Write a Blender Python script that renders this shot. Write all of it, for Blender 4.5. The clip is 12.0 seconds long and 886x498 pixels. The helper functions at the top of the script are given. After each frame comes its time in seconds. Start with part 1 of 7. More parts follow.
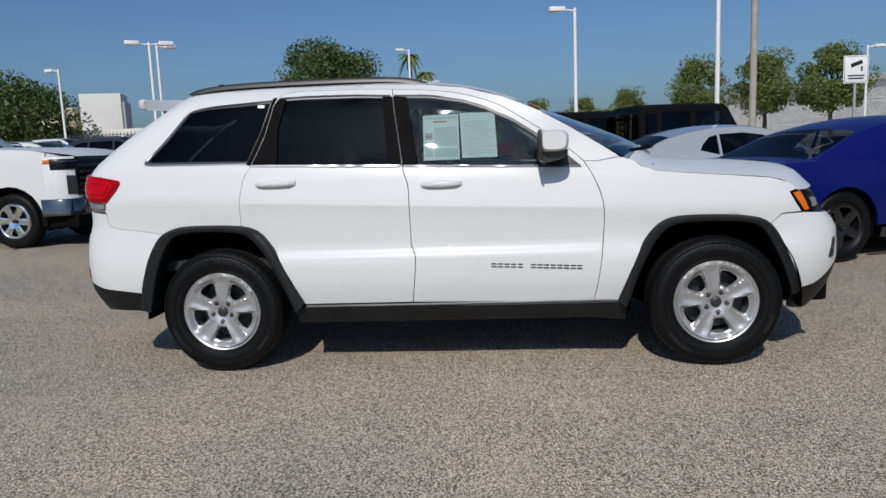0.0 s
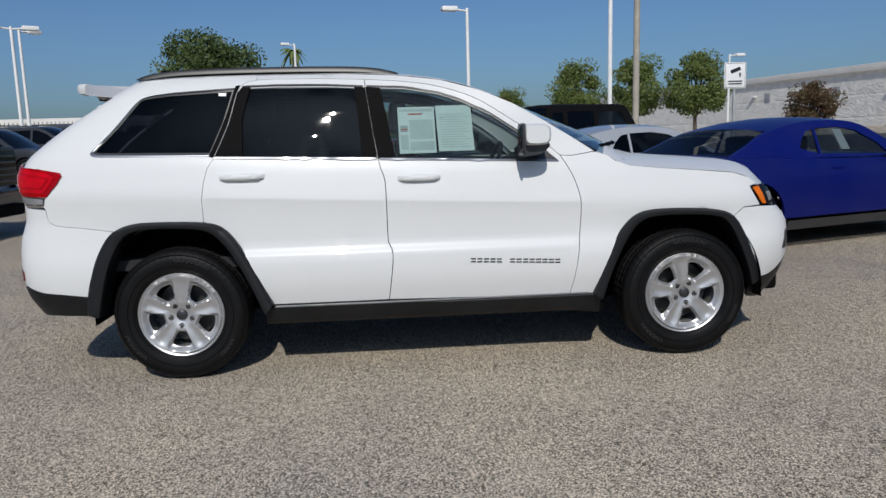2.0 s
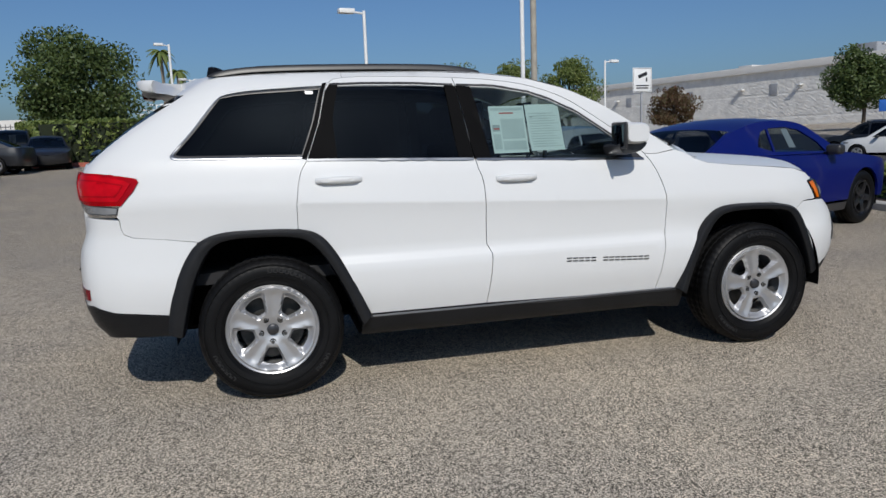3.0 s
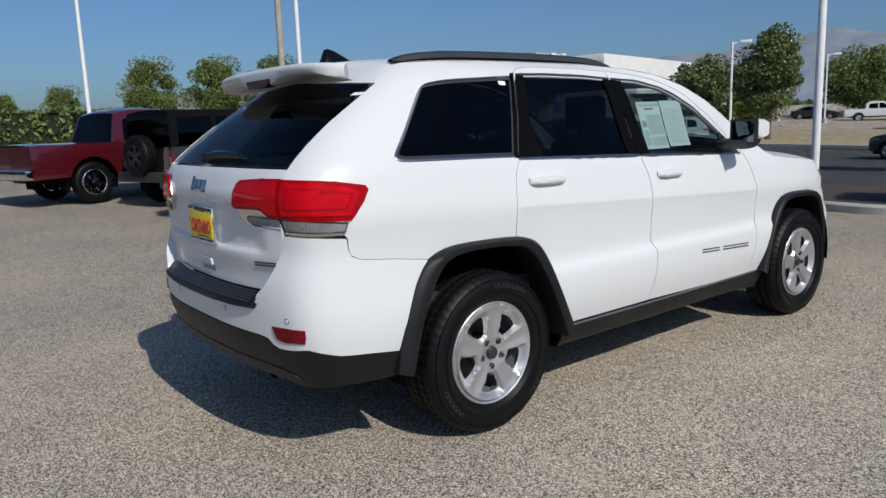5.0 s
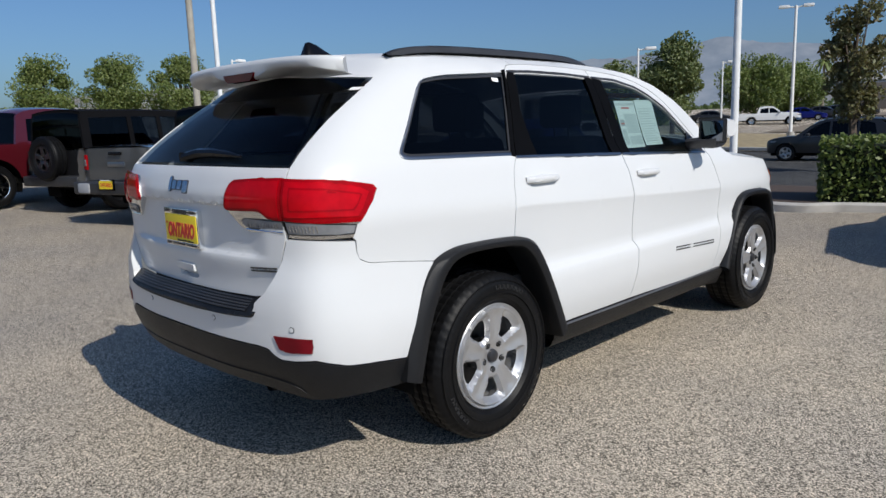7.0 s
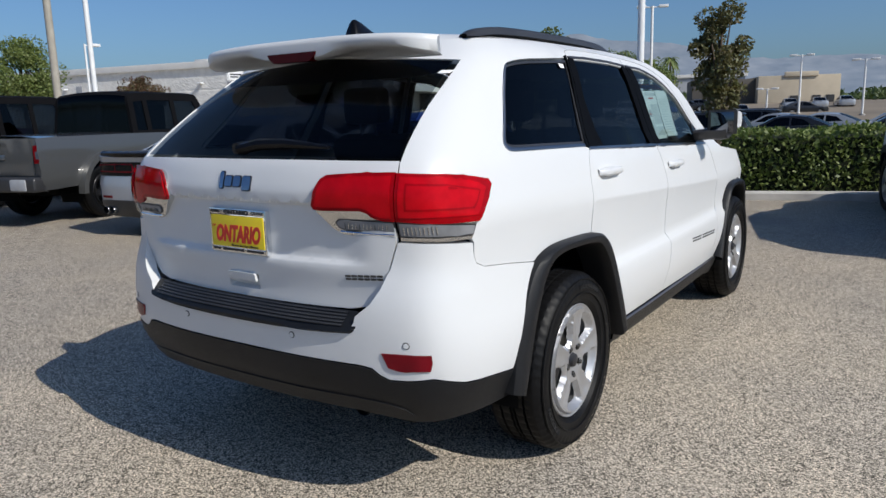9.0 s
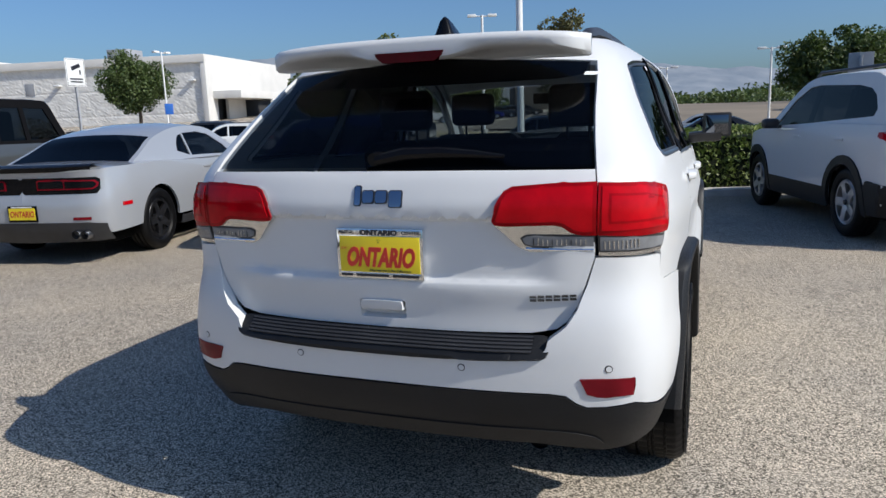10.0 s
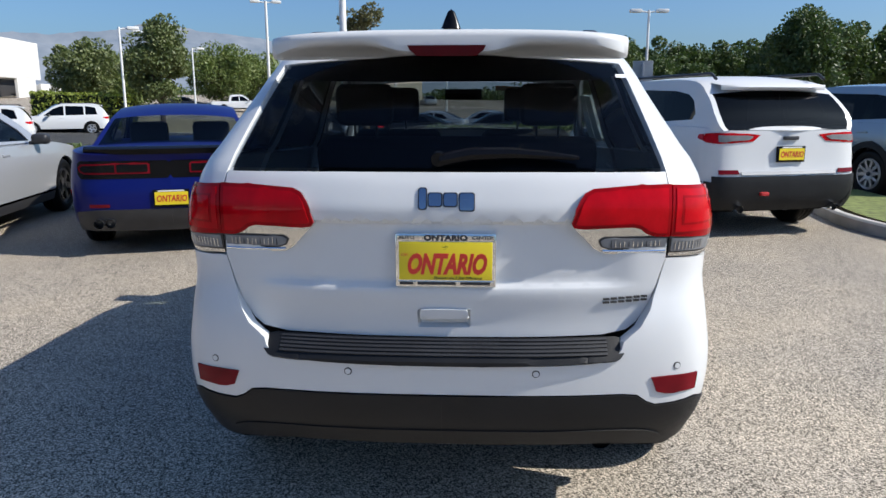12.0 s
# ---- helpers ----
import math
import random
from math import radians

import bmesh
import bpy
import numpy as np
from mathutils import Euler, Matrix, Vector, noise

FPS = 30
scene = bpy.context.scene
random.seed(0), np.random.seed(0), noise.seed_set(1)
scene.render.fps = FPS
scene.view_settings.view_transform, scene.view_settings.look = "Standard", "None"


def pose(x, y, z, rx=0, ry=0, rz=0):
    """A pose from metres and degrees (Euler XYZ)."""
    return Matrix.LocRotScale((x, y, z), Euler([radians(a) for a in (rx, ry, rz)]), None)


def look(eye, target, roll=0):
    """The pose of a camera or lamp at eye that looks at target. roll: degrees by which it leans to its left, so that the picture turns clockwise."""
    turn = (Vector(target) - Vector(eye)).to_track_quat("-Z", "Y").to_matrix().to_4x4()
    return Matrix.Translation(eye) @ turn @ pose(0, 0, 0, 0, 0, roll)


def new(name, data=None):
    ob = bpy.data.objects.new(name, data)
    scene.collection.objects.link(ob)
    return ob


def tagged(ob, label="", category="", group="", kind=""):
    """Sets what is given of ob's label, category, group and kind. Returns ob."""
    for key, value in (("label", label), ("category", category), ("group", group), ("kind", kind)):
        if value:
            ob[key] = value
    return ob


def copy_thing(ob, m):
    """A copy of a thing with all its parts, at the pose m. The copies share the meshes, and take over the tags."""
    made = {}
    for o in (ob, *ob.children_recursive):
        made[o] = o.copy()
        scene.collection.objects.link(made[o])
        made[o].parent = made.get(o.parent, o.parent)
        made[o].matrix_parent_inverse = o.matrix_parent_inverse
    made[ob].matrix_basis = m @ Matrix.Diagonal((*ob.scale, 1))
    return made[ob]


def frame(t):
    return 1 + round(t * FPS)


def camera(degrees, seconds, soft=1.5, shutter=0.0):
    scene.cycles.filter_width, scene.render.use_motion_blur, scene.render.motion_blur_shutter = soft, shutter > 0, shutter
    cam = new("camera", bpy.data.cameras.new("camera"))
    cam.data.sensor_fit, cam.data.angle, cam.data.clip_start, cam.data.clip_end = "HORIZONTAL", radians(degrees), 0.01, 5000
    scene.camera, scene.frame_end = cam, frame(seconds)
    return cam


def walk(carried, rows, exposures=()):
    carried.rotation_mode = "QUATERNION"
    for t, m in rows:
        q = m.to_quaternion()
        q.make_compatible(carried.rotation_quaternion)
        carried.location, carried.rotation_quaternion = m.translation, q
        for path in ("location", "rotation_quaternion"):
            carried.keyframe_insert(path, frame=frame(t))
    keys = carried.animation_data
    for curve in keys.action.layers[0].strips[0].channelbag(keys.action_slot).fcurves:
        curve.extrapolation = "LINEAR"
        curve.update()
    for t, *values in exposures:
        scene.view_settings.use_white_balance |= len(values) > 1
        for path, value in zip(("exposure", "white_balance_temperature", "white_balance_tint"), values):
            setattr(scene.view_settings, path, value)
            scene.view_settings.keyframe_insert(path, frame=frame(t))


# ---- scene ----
cam = camera(63.2, 12.0)
PATH = [
    (0, (0.277, -5.049, 1.329), (0.099, -3.078, 1.041), -2.3),
    (0.5, (0.126, -5.029, 1.328), (0.021, -3.052, 1.039), -1.9),
    (1, (0.075, -5.028, 1.331), (0.029, -3.05, 1.039), -1.6),
    (1.5, (0.039, -5.009, 1.334), (0.067, -3.031, 1.038), -1.5),
    (2, (-0.267, -4.964, 1.318), (-0.123, -2.992, 1.014), -1.6),
    (2.5, (-0.862, -4.893, 1.331), (-0.563, -2.94, 1.025), -1.7),
    (3, (-1.475, -4.673, 1.332), (-0.993, -2.755, 1.028), -2.0),
    (3.5, (-2.097, -4.415, 1.34), (-1.422, -2.557, 1.039), -2.2),
    (3.7, (-2.323, -4.289, 1.323), (-1.573, -2.46, 1.019), -2.4),
    (5.3, (-3.769, -3.109, 1.415), (-2.488, -1.61, 1.082), -2.1),
    (5.5, (-3.859, -3.038, 1.41), (-2.552, -1.561, 1.082), -2.2),
    (6, (-3.979, -2.89, 1.417), (-2.608, -1.473, 1.083), -2.0),
    (6.5, (-3.905, -2.904, 1.403), (-2.508, -1.512, 1.067), -2.0),
    (7, (-3.798, -2.929, 1.394), (-2.397, -1.542, 1.057), -1.9),
    (7.2, (-3.781, -2.932, 1.393), (-2.378, -1.548, 1.053), -1.9),
    (8.8, (-4.105, -2.262, 1.412), (-2.498, -1.125, 1.047), -1.5),
    (9, (-4.147, -2.076, 1.405), (-2.52, -0.975, 1.036), -1.5),
    (9.5, (-4.288, -1.541, 1.409), (-2.551, -0.617, 1.053), -1.9),
    (10, (-4.452, -0.988, 1.433), (-2.611, -0.298, 1.066), -2.0),
    (10.5, (-4.475, -0.508, 1.452), (-2.568, -0.049, 1.06), -1.8),
    (11, (-4.518, -0.206, 1.467), (-2.577, 0.069, 1.068), -1.2),
    (11.5, (-4.519, -0.135, 1.472), (-2.566, 0.024, 1.068), -0.7),
    (12, (-4.511, -0.111, 1.467), (-2.554, -0.011, 1.067), -0.1),
]
walk(cam, [(t, look(eye, target, roll)) for t, eye, target, roll in PATH],
     [(0, -.10), (3.5, -.08), (6, .16), (7, .20), (9, .26), (10.2, .52), (12, .74)])

# ---- world, sun and exposure ----
world = bpy.data.worlds.new("sky")
scene.world = world
world.use_nodes = True
wn = world.node_tree.nodes
sky = wn.new("ShaderNodeTexSky")
sky.sky_type = "NISHITA"
sky.sun_disc = False
sky.sun_elevation = radians(41)
sky.sun_rotation = radians(186)
sky.altitude = 100
sky.air_density = 1.0
sky.dust_density = 1.8
sky.ozone_density = 2.0
wn["Background"].inputs["Strength"].default_value = 0.064
hue = wn.new("ShaderNodeMix")
hue.data_type, hue.blend_type = "RGBA", "MULTIPLY"
hue.inputs["Factor"].default_value = 1.0
hue.inputs["B"].default_value = (.69, .96, 1.30, 1)
world.node_tree.links.new(sky.outputs[0], hue.inputs["A"])
world.node_tree.links.new(hue.outputs["Result"], wn["Background"].inputs["Color"])
sun = new("sun", bpy.data.lights.new("sun", "SUN"))
sun.data.energy = 3.4
sun.data.angle = radians(0.55)
sun.data.color = (1.0, 0.955, 0.88)
sun.matrix_world = look((-3.4, -34.2, 30), (0, 0, 0))


# ---- materials ----
def nodes(name):
    m = bpy.data.materials.new(name)
    m.use_nodes = True
    return m, m.node_tree.nodes, m.node_tree.links, m.node_tree.nodes["Principled BSDF"]


def mixed(ns, ls, fac, a, b):
    n = ns.new("ShaderNodeMix")
    n.data_type = "RGBA"
    ls.new(fac, n.inputs["Factor"])
    for socket, v in ((n.inputs["A"], a), (n.inputs["B"], b)):
        if isinstance(v, tuple):
            socket.default_value = (*v, 1)
        else:
            ls.new(v, socket)
    return n.outputs["Result"]


def spots(ns, ls, scale, lo, hi, detail=4, kind="noise", rough=0.55):
    """A 0..1 mask with a soft threshold, in object space."""
    tc = ns.new("ShaderNodeTexCoord")
    if kind == "noise":
        t = ns.new("ShaderNodeTexNoise")
        t.inputs["Detail"].default_value = detail
        t.inputs["Roughness"].default_value = rough
        out = t.outputs["Fac"]
    else:
        t = ns.new("ShaderNodeTexVoronoi")
        out = t.outputs["Color"] if kind == "cells" else t.outputs["Distance"]
    t.inputs["Scale"].default_value = scale
    ls.new(tc.outputs["Object"], t.inputs["Vector"])
    r = ns.new("ShaderNodeMapRange")
    r.inputs["From Min"].default_value, r.inputs["From Max"].default_value = lo, hi
    ls.new(out, r.inputs["Value"])
    return r.outputs["Result"]


def bumped(ns, ls, b, height, strength, distance):
    n = ns.new("ShaderNodeBump")
    n.inputs["Strength"].default_value, n.inputs["Distance"].default_value = strength, distance
    ls.new(height, n.inputs["Height"])
    ls.new(n.outputs["Normal"], b.inputs["Normal"])


def plain(name, colour, rough=0.5, metal=0.0, coat=0.0, vary=0.12, scale=6.0, bump=0.0, bump_scale=300.0, spec=0.5):
    """A surface with slight uneven colour and, if wanted, fine grain."""
    m, ns, ls, b = nodes(name)
    dark = tuple(c * (1 - vary) for c in colour)
    light = tuple(min(1, c * (1 + vary)) for c in colour)
    ls.new(mixed(ns, ls, spots(ns, ls, scale, .3, .7), dark, light), b.inputs["Base Color"])
    b.inputs["Roughness"].default_value, b.inputs["Metallic"].default_value = rough, metal
    b.inputs["Coat Weight"].default_value, b.inputs["Coat Roughness"].default_value = coat, 0.03
    b.inputs["Specular IOR Level"].default_value = spec
    if bump:
        bumped(ns, ls, b, spots(ns, ls, bump_scale, .2, .8), bump, 0.002)
    return m


def paint(name, colour, metal=0.0, flake=0.0):
    m, ns, ls, b = nodes(name)
    dusty = spots(ns, ls, 1.3, .35, .75)
    ls.new(mixed(ns, ls, dusty, colour, tuple(.97 * c + .006 for c in colour)), b.inputs["Base Color"])
    b.inputs["Roughness"].default_value = 0.35 if not metal else 0.3
    b.inputs["Metallic"].default_value = metal
    b.inputs["Coat Weight"].default_value, b.inputs["Coat Roughness"].default_value = 1.0, 0.025
    if flake:
        bumped(ns, ls, b, spots(ns, ls, 900, .2, .8), flake, 0.0005)
    return m


def glass(name, tint, gloss=1.0):
    """Tinted car glass: lets light through by its tint, mirrors by its angle."""
    m, ns, ls, b = nodes(name)
    ns.remove(b)
    t, g, f, mix = (ns.new("ShaderNodeBsdfTransparent"), ns.new("ShaderNodeBsdfGlossy"), ns.new("ShaderNodeLayerWeight"), ns.new("ShaderNodeMixShader"))
    power, scale = ns.new("ShaderNodeMath"), ns.new("ShaderNodeMath")
    power.operation, scale.operation = "POWER", "MULTIPLY_ADD"
    power.inputs[1].default_value = 5.0
    scale.inputs[1].default_value, scale.inputs[2].default_value = 0.95, 0.045
    t.inputs["Color"].default_value = (*tint, 1)
    g.inputs["Roughness"].default_value = 0.01
    g.inputs["Color"].default_value = (gloss, gloss, gloss, 1)
    f.inputs["Blend"].default_value = 0.5
    ls.new(f.outputs["Facing"], power.inputs[0])
    ls.new(power.outputs[0], scale.inputs[0])
    ls.new(scale.outputs[0], mix.inputs["Fac"])
    ls.new(t.outputs[0], mix.inputs[1])
    ls.new(g.outputs[0], mix.inputs[2])
    ls.new(mix.outputs[0], ns["Material Output"].inputs["Surface"])
    return m


def lens(name, colour, rough=0.12, cells=90.0):
    m, ns, ls, b = nodes(name)
    ls.new(mixed(ns, ls, spots(ns, ls, 14, .35, .65), tuple(c * .75 for c in colour), colour), b.inputs["Base Color"])
    b.inputs["Roughness"].default_value = rough
    b.inputs["Specular IOR Level"].default_value = 0.14
    bumped(ns, ls, b, spots(ns, ls, cells, 0, .8, kind="voronoi"), 0.025, 0.002)
    return m


def asphalt(name, base, stone, pale):
    """Worn asphalt: pale and dark grit, stains and weathered patches."""
    m, ns, ls, b = nodes(name)
    grit = spots(ns, ls, 175, .28, .76, kind="cells")
    fine = spots(ns, ls, 260, .36, .50, detail=2, rough=.85)
    pits = spots(ns, ls, 46, .60, .72, detail=4, rough=.75)
    c = mixed(ns, ls, grit, tuple(v * .20 for v in base), tuple(min(.95, v * 1.26) for v in stone))
    c = mixed(ns, ls, fine, tuple(v * .26 for v in base), c)
    patchy = mixed(ns, ls, spots(ns, ls, 0.45, .35, .7, detail=6), (.84, .855, .885), (1.12, 1.10, 1.05))
    mul = ns.new("ShaderNodeMix")
    mul.data_type, mul.blend_type = "RGBA", "MULTIPLY"
    mul.inputs["Factor"].default_value = 1.0
    ls.new(c, mul.inputs["A"])
    ls.new(patchy, mul.inputs["B"])
    c = mixed(ns, ls, pits, mul.outputs["Result"], tuple(v * .35 for v in base))
    worn = mixed(ns, ls, spots(ns, ls, 1.7, .52, .75, detail=5), c, pale)
    half = ns.new("ShaderNodeMix")
    half.data_type = "RGBA"
    half.inputs["Factor"].default_value = 0.25
    ls.new(c, half.inputs["A"])
    ls.new(worn, half.inputs["B"])
    oil = mixed(ns, ls, spots(ns, ls, 2.3, .70, .80, detail=3), half.outputs["Result"], tuple(v * .55 for v in base))
    ls.new(oil, b.inputs["Base Color"])
    b.inputs["Roughness"].default_value = 0.9
    b.inputs["Specular IOR Level"].default_value = 0.25
    bumped(ns, ls, b, grit, 0.9, 0.010)
    return m


def leaves(name, colour, other):
    m, ns, ls, b = nodes(name)
    g = ns.new("ShaderNodeNewGeometry")
    ls.new(mixed(ns, ls, g.outputs["Random Per Island"], colour, other), b.inputs["Base Color"])
    b.inputs["Roughness"].default_value = 0.55
    t, mix = ns.new("ShaderNodeBsdfTranslucent"), ns.new("ShaderNodeMixShader")
    t.inputs["Color"].default_value = (colour[0] * 1.5, colour[1] * 1.6, colour[2], 1)
    mix.inputs["Fac"].default_value = 0.25
    ls.new(b.outputs[0], mix.inputs[1])
    ls.new(t.outputs[0], mix.inputs[2])
    ls.new(mix.outputs[0], ns["Material Output"].inputs["Surface"])
    return m


M_WHITE = paint("white_paint", (.650, .657, .660))
M_WHITE.node_tree.nodes["Principled BSDF"].inputs["Coat Weight"].default_value = 0.30
M_WHITE.node_tree.nodes["Principled BSDF"].inputs["Specular IOR Level"].default_value = 0.25
M_BLACK = plain("black_plastic", (.0085, .009, .0105), .48, bump=.25, bump_scale=500, vary=.2, spec=.3)
M_GLOSSBLACK = plain("gloss_black", (.004, .004, .005), .22, spec=.2)
M_PILLAR = plain("pillar_black", (.0025, .0025, .003), .60, spec=.05)
M_SATIN = plain("satin_black", (.03, .03, .032), .4, vary=.2)
M_UNDER = plain("underbody", (.004, .004, .004), .9, spec=.1)
M_RUBBER = plain("rubber", (.0045, .0045, .005), .50, bump=.08, bump_scale=250, vary=.3, scale=9, spec=.18)
M_RUBBERMARK = plain("scuffed_rubber", (.016, .016, .017), .6, vary=.3, scale=30)
M_ALLOY = plain("alloy", (.50, .50, .51), .40, metal=.75, vary=.06)
M_CAP = plain("grey_wheel_cap", (.055, .055, .06), .35, metal=.6)
M_DARKALLOY = plain("dark_alloy", (.03, .03, .033), .35, metal=.6, coat=.5)
M_STEEL = plain("dull_steel", (.10, .098, .095), .5, metal=.9, vary=.3, scale=20)
M_CHROME = plain("chrome", (.82, .83, .84), .08, metal=1.0, vary=.03)
M_DARKCHROME = plain("dark_chrome", (.20, .20, .21), .10, metal=1.0, vary=.05)
M_LAMPCHROME = plain("lamp_chrome", (.66, .65, .63), .2, metal=1.0, vary=.05)
M_MIRROR = plain("mirror_glass", (.16, .17, .19), .04, metal=1.0, vary=.02)
M_TRIM = plain("bright_trim", (.30, .31, .33), .30, metal=1.0, vary=.05)
M_TINT = glass("privacy_glass", (.035, .042, .055), .42)
M_TINTREAR = glass("rear_privacy_glass", (.40, .435, .47), .42)
M_GLASS = glass("green_glass", (.58, .66, .66), .6)
M_CLEARGLASS = glass("windscreen_glass", (.62, .70, .68))
M_RED = lens("red_lens", (.52, .002, .008), .06)
M_DEEPRED = lens("deep_red_lens", (.34, .0012, .005), .06)
M_LAMPLINE = lens("lamp_outline_red", (.20, .004, .012), .1)
M_BRAKE = lens("dark_red_lens", (.075, .001, .003), .1)
M_AMBER = lens("amber_lens", (.75, .16, .01))
M_CLEAR = lens("clear_lens", (.24, .245, .255), .08, 140)
M_REFLECTOR = lens("reflector", (.17, .006, .012), .2, 320)
M_CLOTH = plain("dark_upholstery", (.018, .018, .02), .85, bump=.3, bump_scale=400)
M_PAPER = plain("paper_sheet", (.80, .87, .83), .7, vary=.03)
M_INK = plain("grey_print", (.42, .46, .45), .7)
M_PALEINK = plain("pale_print", (.58, .64, .62), .7)
M_REDINK = plain("red_print", (.55, .12, .10), .7)
M_STICKER = plain("white_sticker", (.8, .8, .8), .5)
M_YELLOW = plain("plate_yellow", (.80, .62, .02), .45, vary=.05)
M_PLATERED = plain("plate_red", (.55, .03, .02), .45)
M_PLATEDARK = plain("plate_black", (.015, .015, .02), .4)
M_ASPHALT = asphalt("lot_asphalt", (.375, .325, .258), (.75, .65, .525), (.555, .482, .392))
M_ROAD = asphalt("road_asphalt", (.08, .08, .08), (.15, .15, .15), (.13, .13, .13))
M_KERB = plain("concrete_kerb", (.42, .40, .37), .9, vary=.18, scale=3, bump=.4, bump_scale=120)
M_REDKERB = plain("red_kerb_paint", (.35, .10, .07), .8, vary=.3, scale=4)
M_GRASS = plain("lawn", (.16, .19, .055), .9, vary=.4, scale=9, bump=.8, bump_scale=60)
M_DRY = plain("dry_grass", (.30, .24, .14), .95, vary=.35, scale=2, bump=.8, bump_scale=20)
M_SOIL = plain("bark_mulch", (.06, .04, .03), .95, vary=.5, scale=30, bump=1.0, bump_scale=60)
M_LAND = plain("far_land", (.19, .155, .115), .95, vary=.4, scale=.04)
M_WALL = plain("white_block_wall", (.74, .72, .68), .9, vary=.12, scale=.9, bump=.0)
M_SMOOTHWALL = plain("white_render", (.64, .625, .60), .85, vary=.05, scale=.6)
M_TANWALL = plain("tan_wall", (.52, .44, .33), .9, vary=.1, scale=.4)
M_GREYMETAL = plain("grey_metal", (.33, .34, .36), .5, vary=.1)
M_MARK = plain("dark_grey_marking", (.028, .028, .03), .5, spec=.3)
M_DARK = plain("dark_opening", (.03, .03, .032), .8)
M_POLE = plain("white_pole_paint", (.78, .78, .77), .4, vary=.06)
M_CONCPOLE = plain("concrete_pole", (.36, .33, .28), .85, vary=.15, scale=3)
M_SIGN = plain("sign_white", (.78, .78, .78), .45, vary=.04)
M_BLUESIGN = plain("sign_blue", (.02, .12, .45), .45)
M_BARK = plain("bark", (.10, .075, .055), .95, vary=.4, scale=12, bump=.8, bump_scale=30)
M_PALMBARK = plain("palm_bark", (.20, .17, .13), .95, vary=.3, scale=8)
M_LEAF = leaves("green_leaves", (.10, .145, .035), (.19, .22, .065))
M_LEAFDARK = leaves("dark_leaves", (.045, .075, .020), (.105, .145, .042))
M_LEAFSAGE = leaves("sage_green_leaves", (.085, .115, .040), (.19, .22, .085))
M_LEAFRED = leaves("reddish_leaves", (.13, .055, .035), (.10, .10, .04))
M_LEAFBROWN = leaves("olive_brown_leaves", (.115, .090, .040), (.14, .155, .055))
M_HEDGE = leaves("hedge_leaves", (.075, .115, .028), (.21, .25, .065))
M_HEDGEBRIGHT = leaves("bright_hedge_leaves", (.17, .22, .03), (.28, .32, .05))
# near-black, the shade between the inner leaves put into the colour
M_HEDGESHADE = plain("hedge_inner_shade", (.012, .018, .006), .95)


# ---- building tools ----
def thing(name, label, category, m=None, group="", kind=""):
    ob = new(name)
    ob.empty_display_size = 0.1
    if m is not None:
        ob.matrix_basis = m
    return tagged(ob, label, category, group, kind)


def mesh_part(name, verts, faces, material, parent=None, label="", smooth=True, angle=32):
    me = bpy.data.meshes.new(name)
    me.from_pydata([tuple(map(float, v)) for v in verts], [], faces)
    me.materials.append(material)
    if smooth:
        me.shade_smooth()
        me.set_sharp_from_angle(angle=radians(angle))
    ob = new(name, me)
    if parent:
        ob.parent = parent
    return tagged(ob, label)


def part(name, bm, material, parent=None, label="", smooth=True, angle=32):
    me = bpy.data.meshes.new(name)
    bm.to_mesh(me)
    bm.free()
    me.materials.append(material)
    if smooth:
        me.shade_smooth()
        me.set_sharp_from_angle(angle=radians(angle))
    ob = new(name, me)
    if parent:
        ob.parent = parent
    return tagged(ob, label)


def block(x0, x1, y0, y1, z0, z1, bevel=0.0, segments=2, bm=None):
    bm = bm or bmesh.new()
    made = bmesh.ops.create_cube(bm, size=1, matrix=Matrix.Translation(((x0 + x1) / 2, (y0 + y1) / 2, (z0 + z1) / 2)) @ Matrix.Diagonal((x1 - x0, y1 - y0, z1 - z0, 1)))
    if bevel:
        es = {e for v in made["verts"] for e in v.link_edges}
        bmesh.ops.bevel(bm, geom=list(es), offset=bevel, segments=segments, affect="EDGES", profile=.6)
    return bm


def tube(points, radius, sides=10, bm=None, cap=True):
    """A round bar along points; radius may be a list."""
    bm = bm or bmesh.new()
    pts = [Vector(p) for p in points]
    rs = radius if isinstance(radius, (list, tuple)) else [radius] * len(pts)
    rings = []
    side = None
    for i, p in enumerate(pts):
        d = (pts[min(i + 1, len(pts) - 1)] - pts[max(i - 1, 0)]).normalized()
        if side is None:
            side = d.orthogonal().normalized()
        side = (side - d * side.dot(d)).normalized()
        up = d.cross(side)
        rings.append([bm.verts.new(p + rs[i] * (math.cos(a) * side + math.sin(a) * up)) for a in (2 * math.pi * k / sides for k in range(sides))])
    for a, b in zip(rings, rings[1:]):
        for k in range(sides):
            bm.faces.new((a[k], a[(k + 1) % sides], b[(k + 1) % sides], b[k]))
    if cap:
        bm.faces.new(rings[0][::-1])
        bm.faces.new(rings[-1])
    return bm


def grid(rows, bm=None, flip=False):
    """A sheet through rows of points."""
    bm = bm or bmesh.new()
    vs = [[bm.verts.new(p) for p in r] for r in rows]
    for a, b in zip(vs, vs[1:]):
        for k in range(len(a) - 1):
            f = (a[k], a[k + 1], b[k + 1], b[k])
            bm.faces.new(f[::-1] if flip else f)
    return bm


def facing(bm, out):
    """Turns the faces so that they look towards out on the whole."""
    bm.normal_update()
    if sum((f.normal * f.calc_area() for f in bm.faces), Vector()).dot(Vector(out)) < 0:
        bmesh.ops.reverse_faces(bm, faces=bm.faces[:])
    return bm


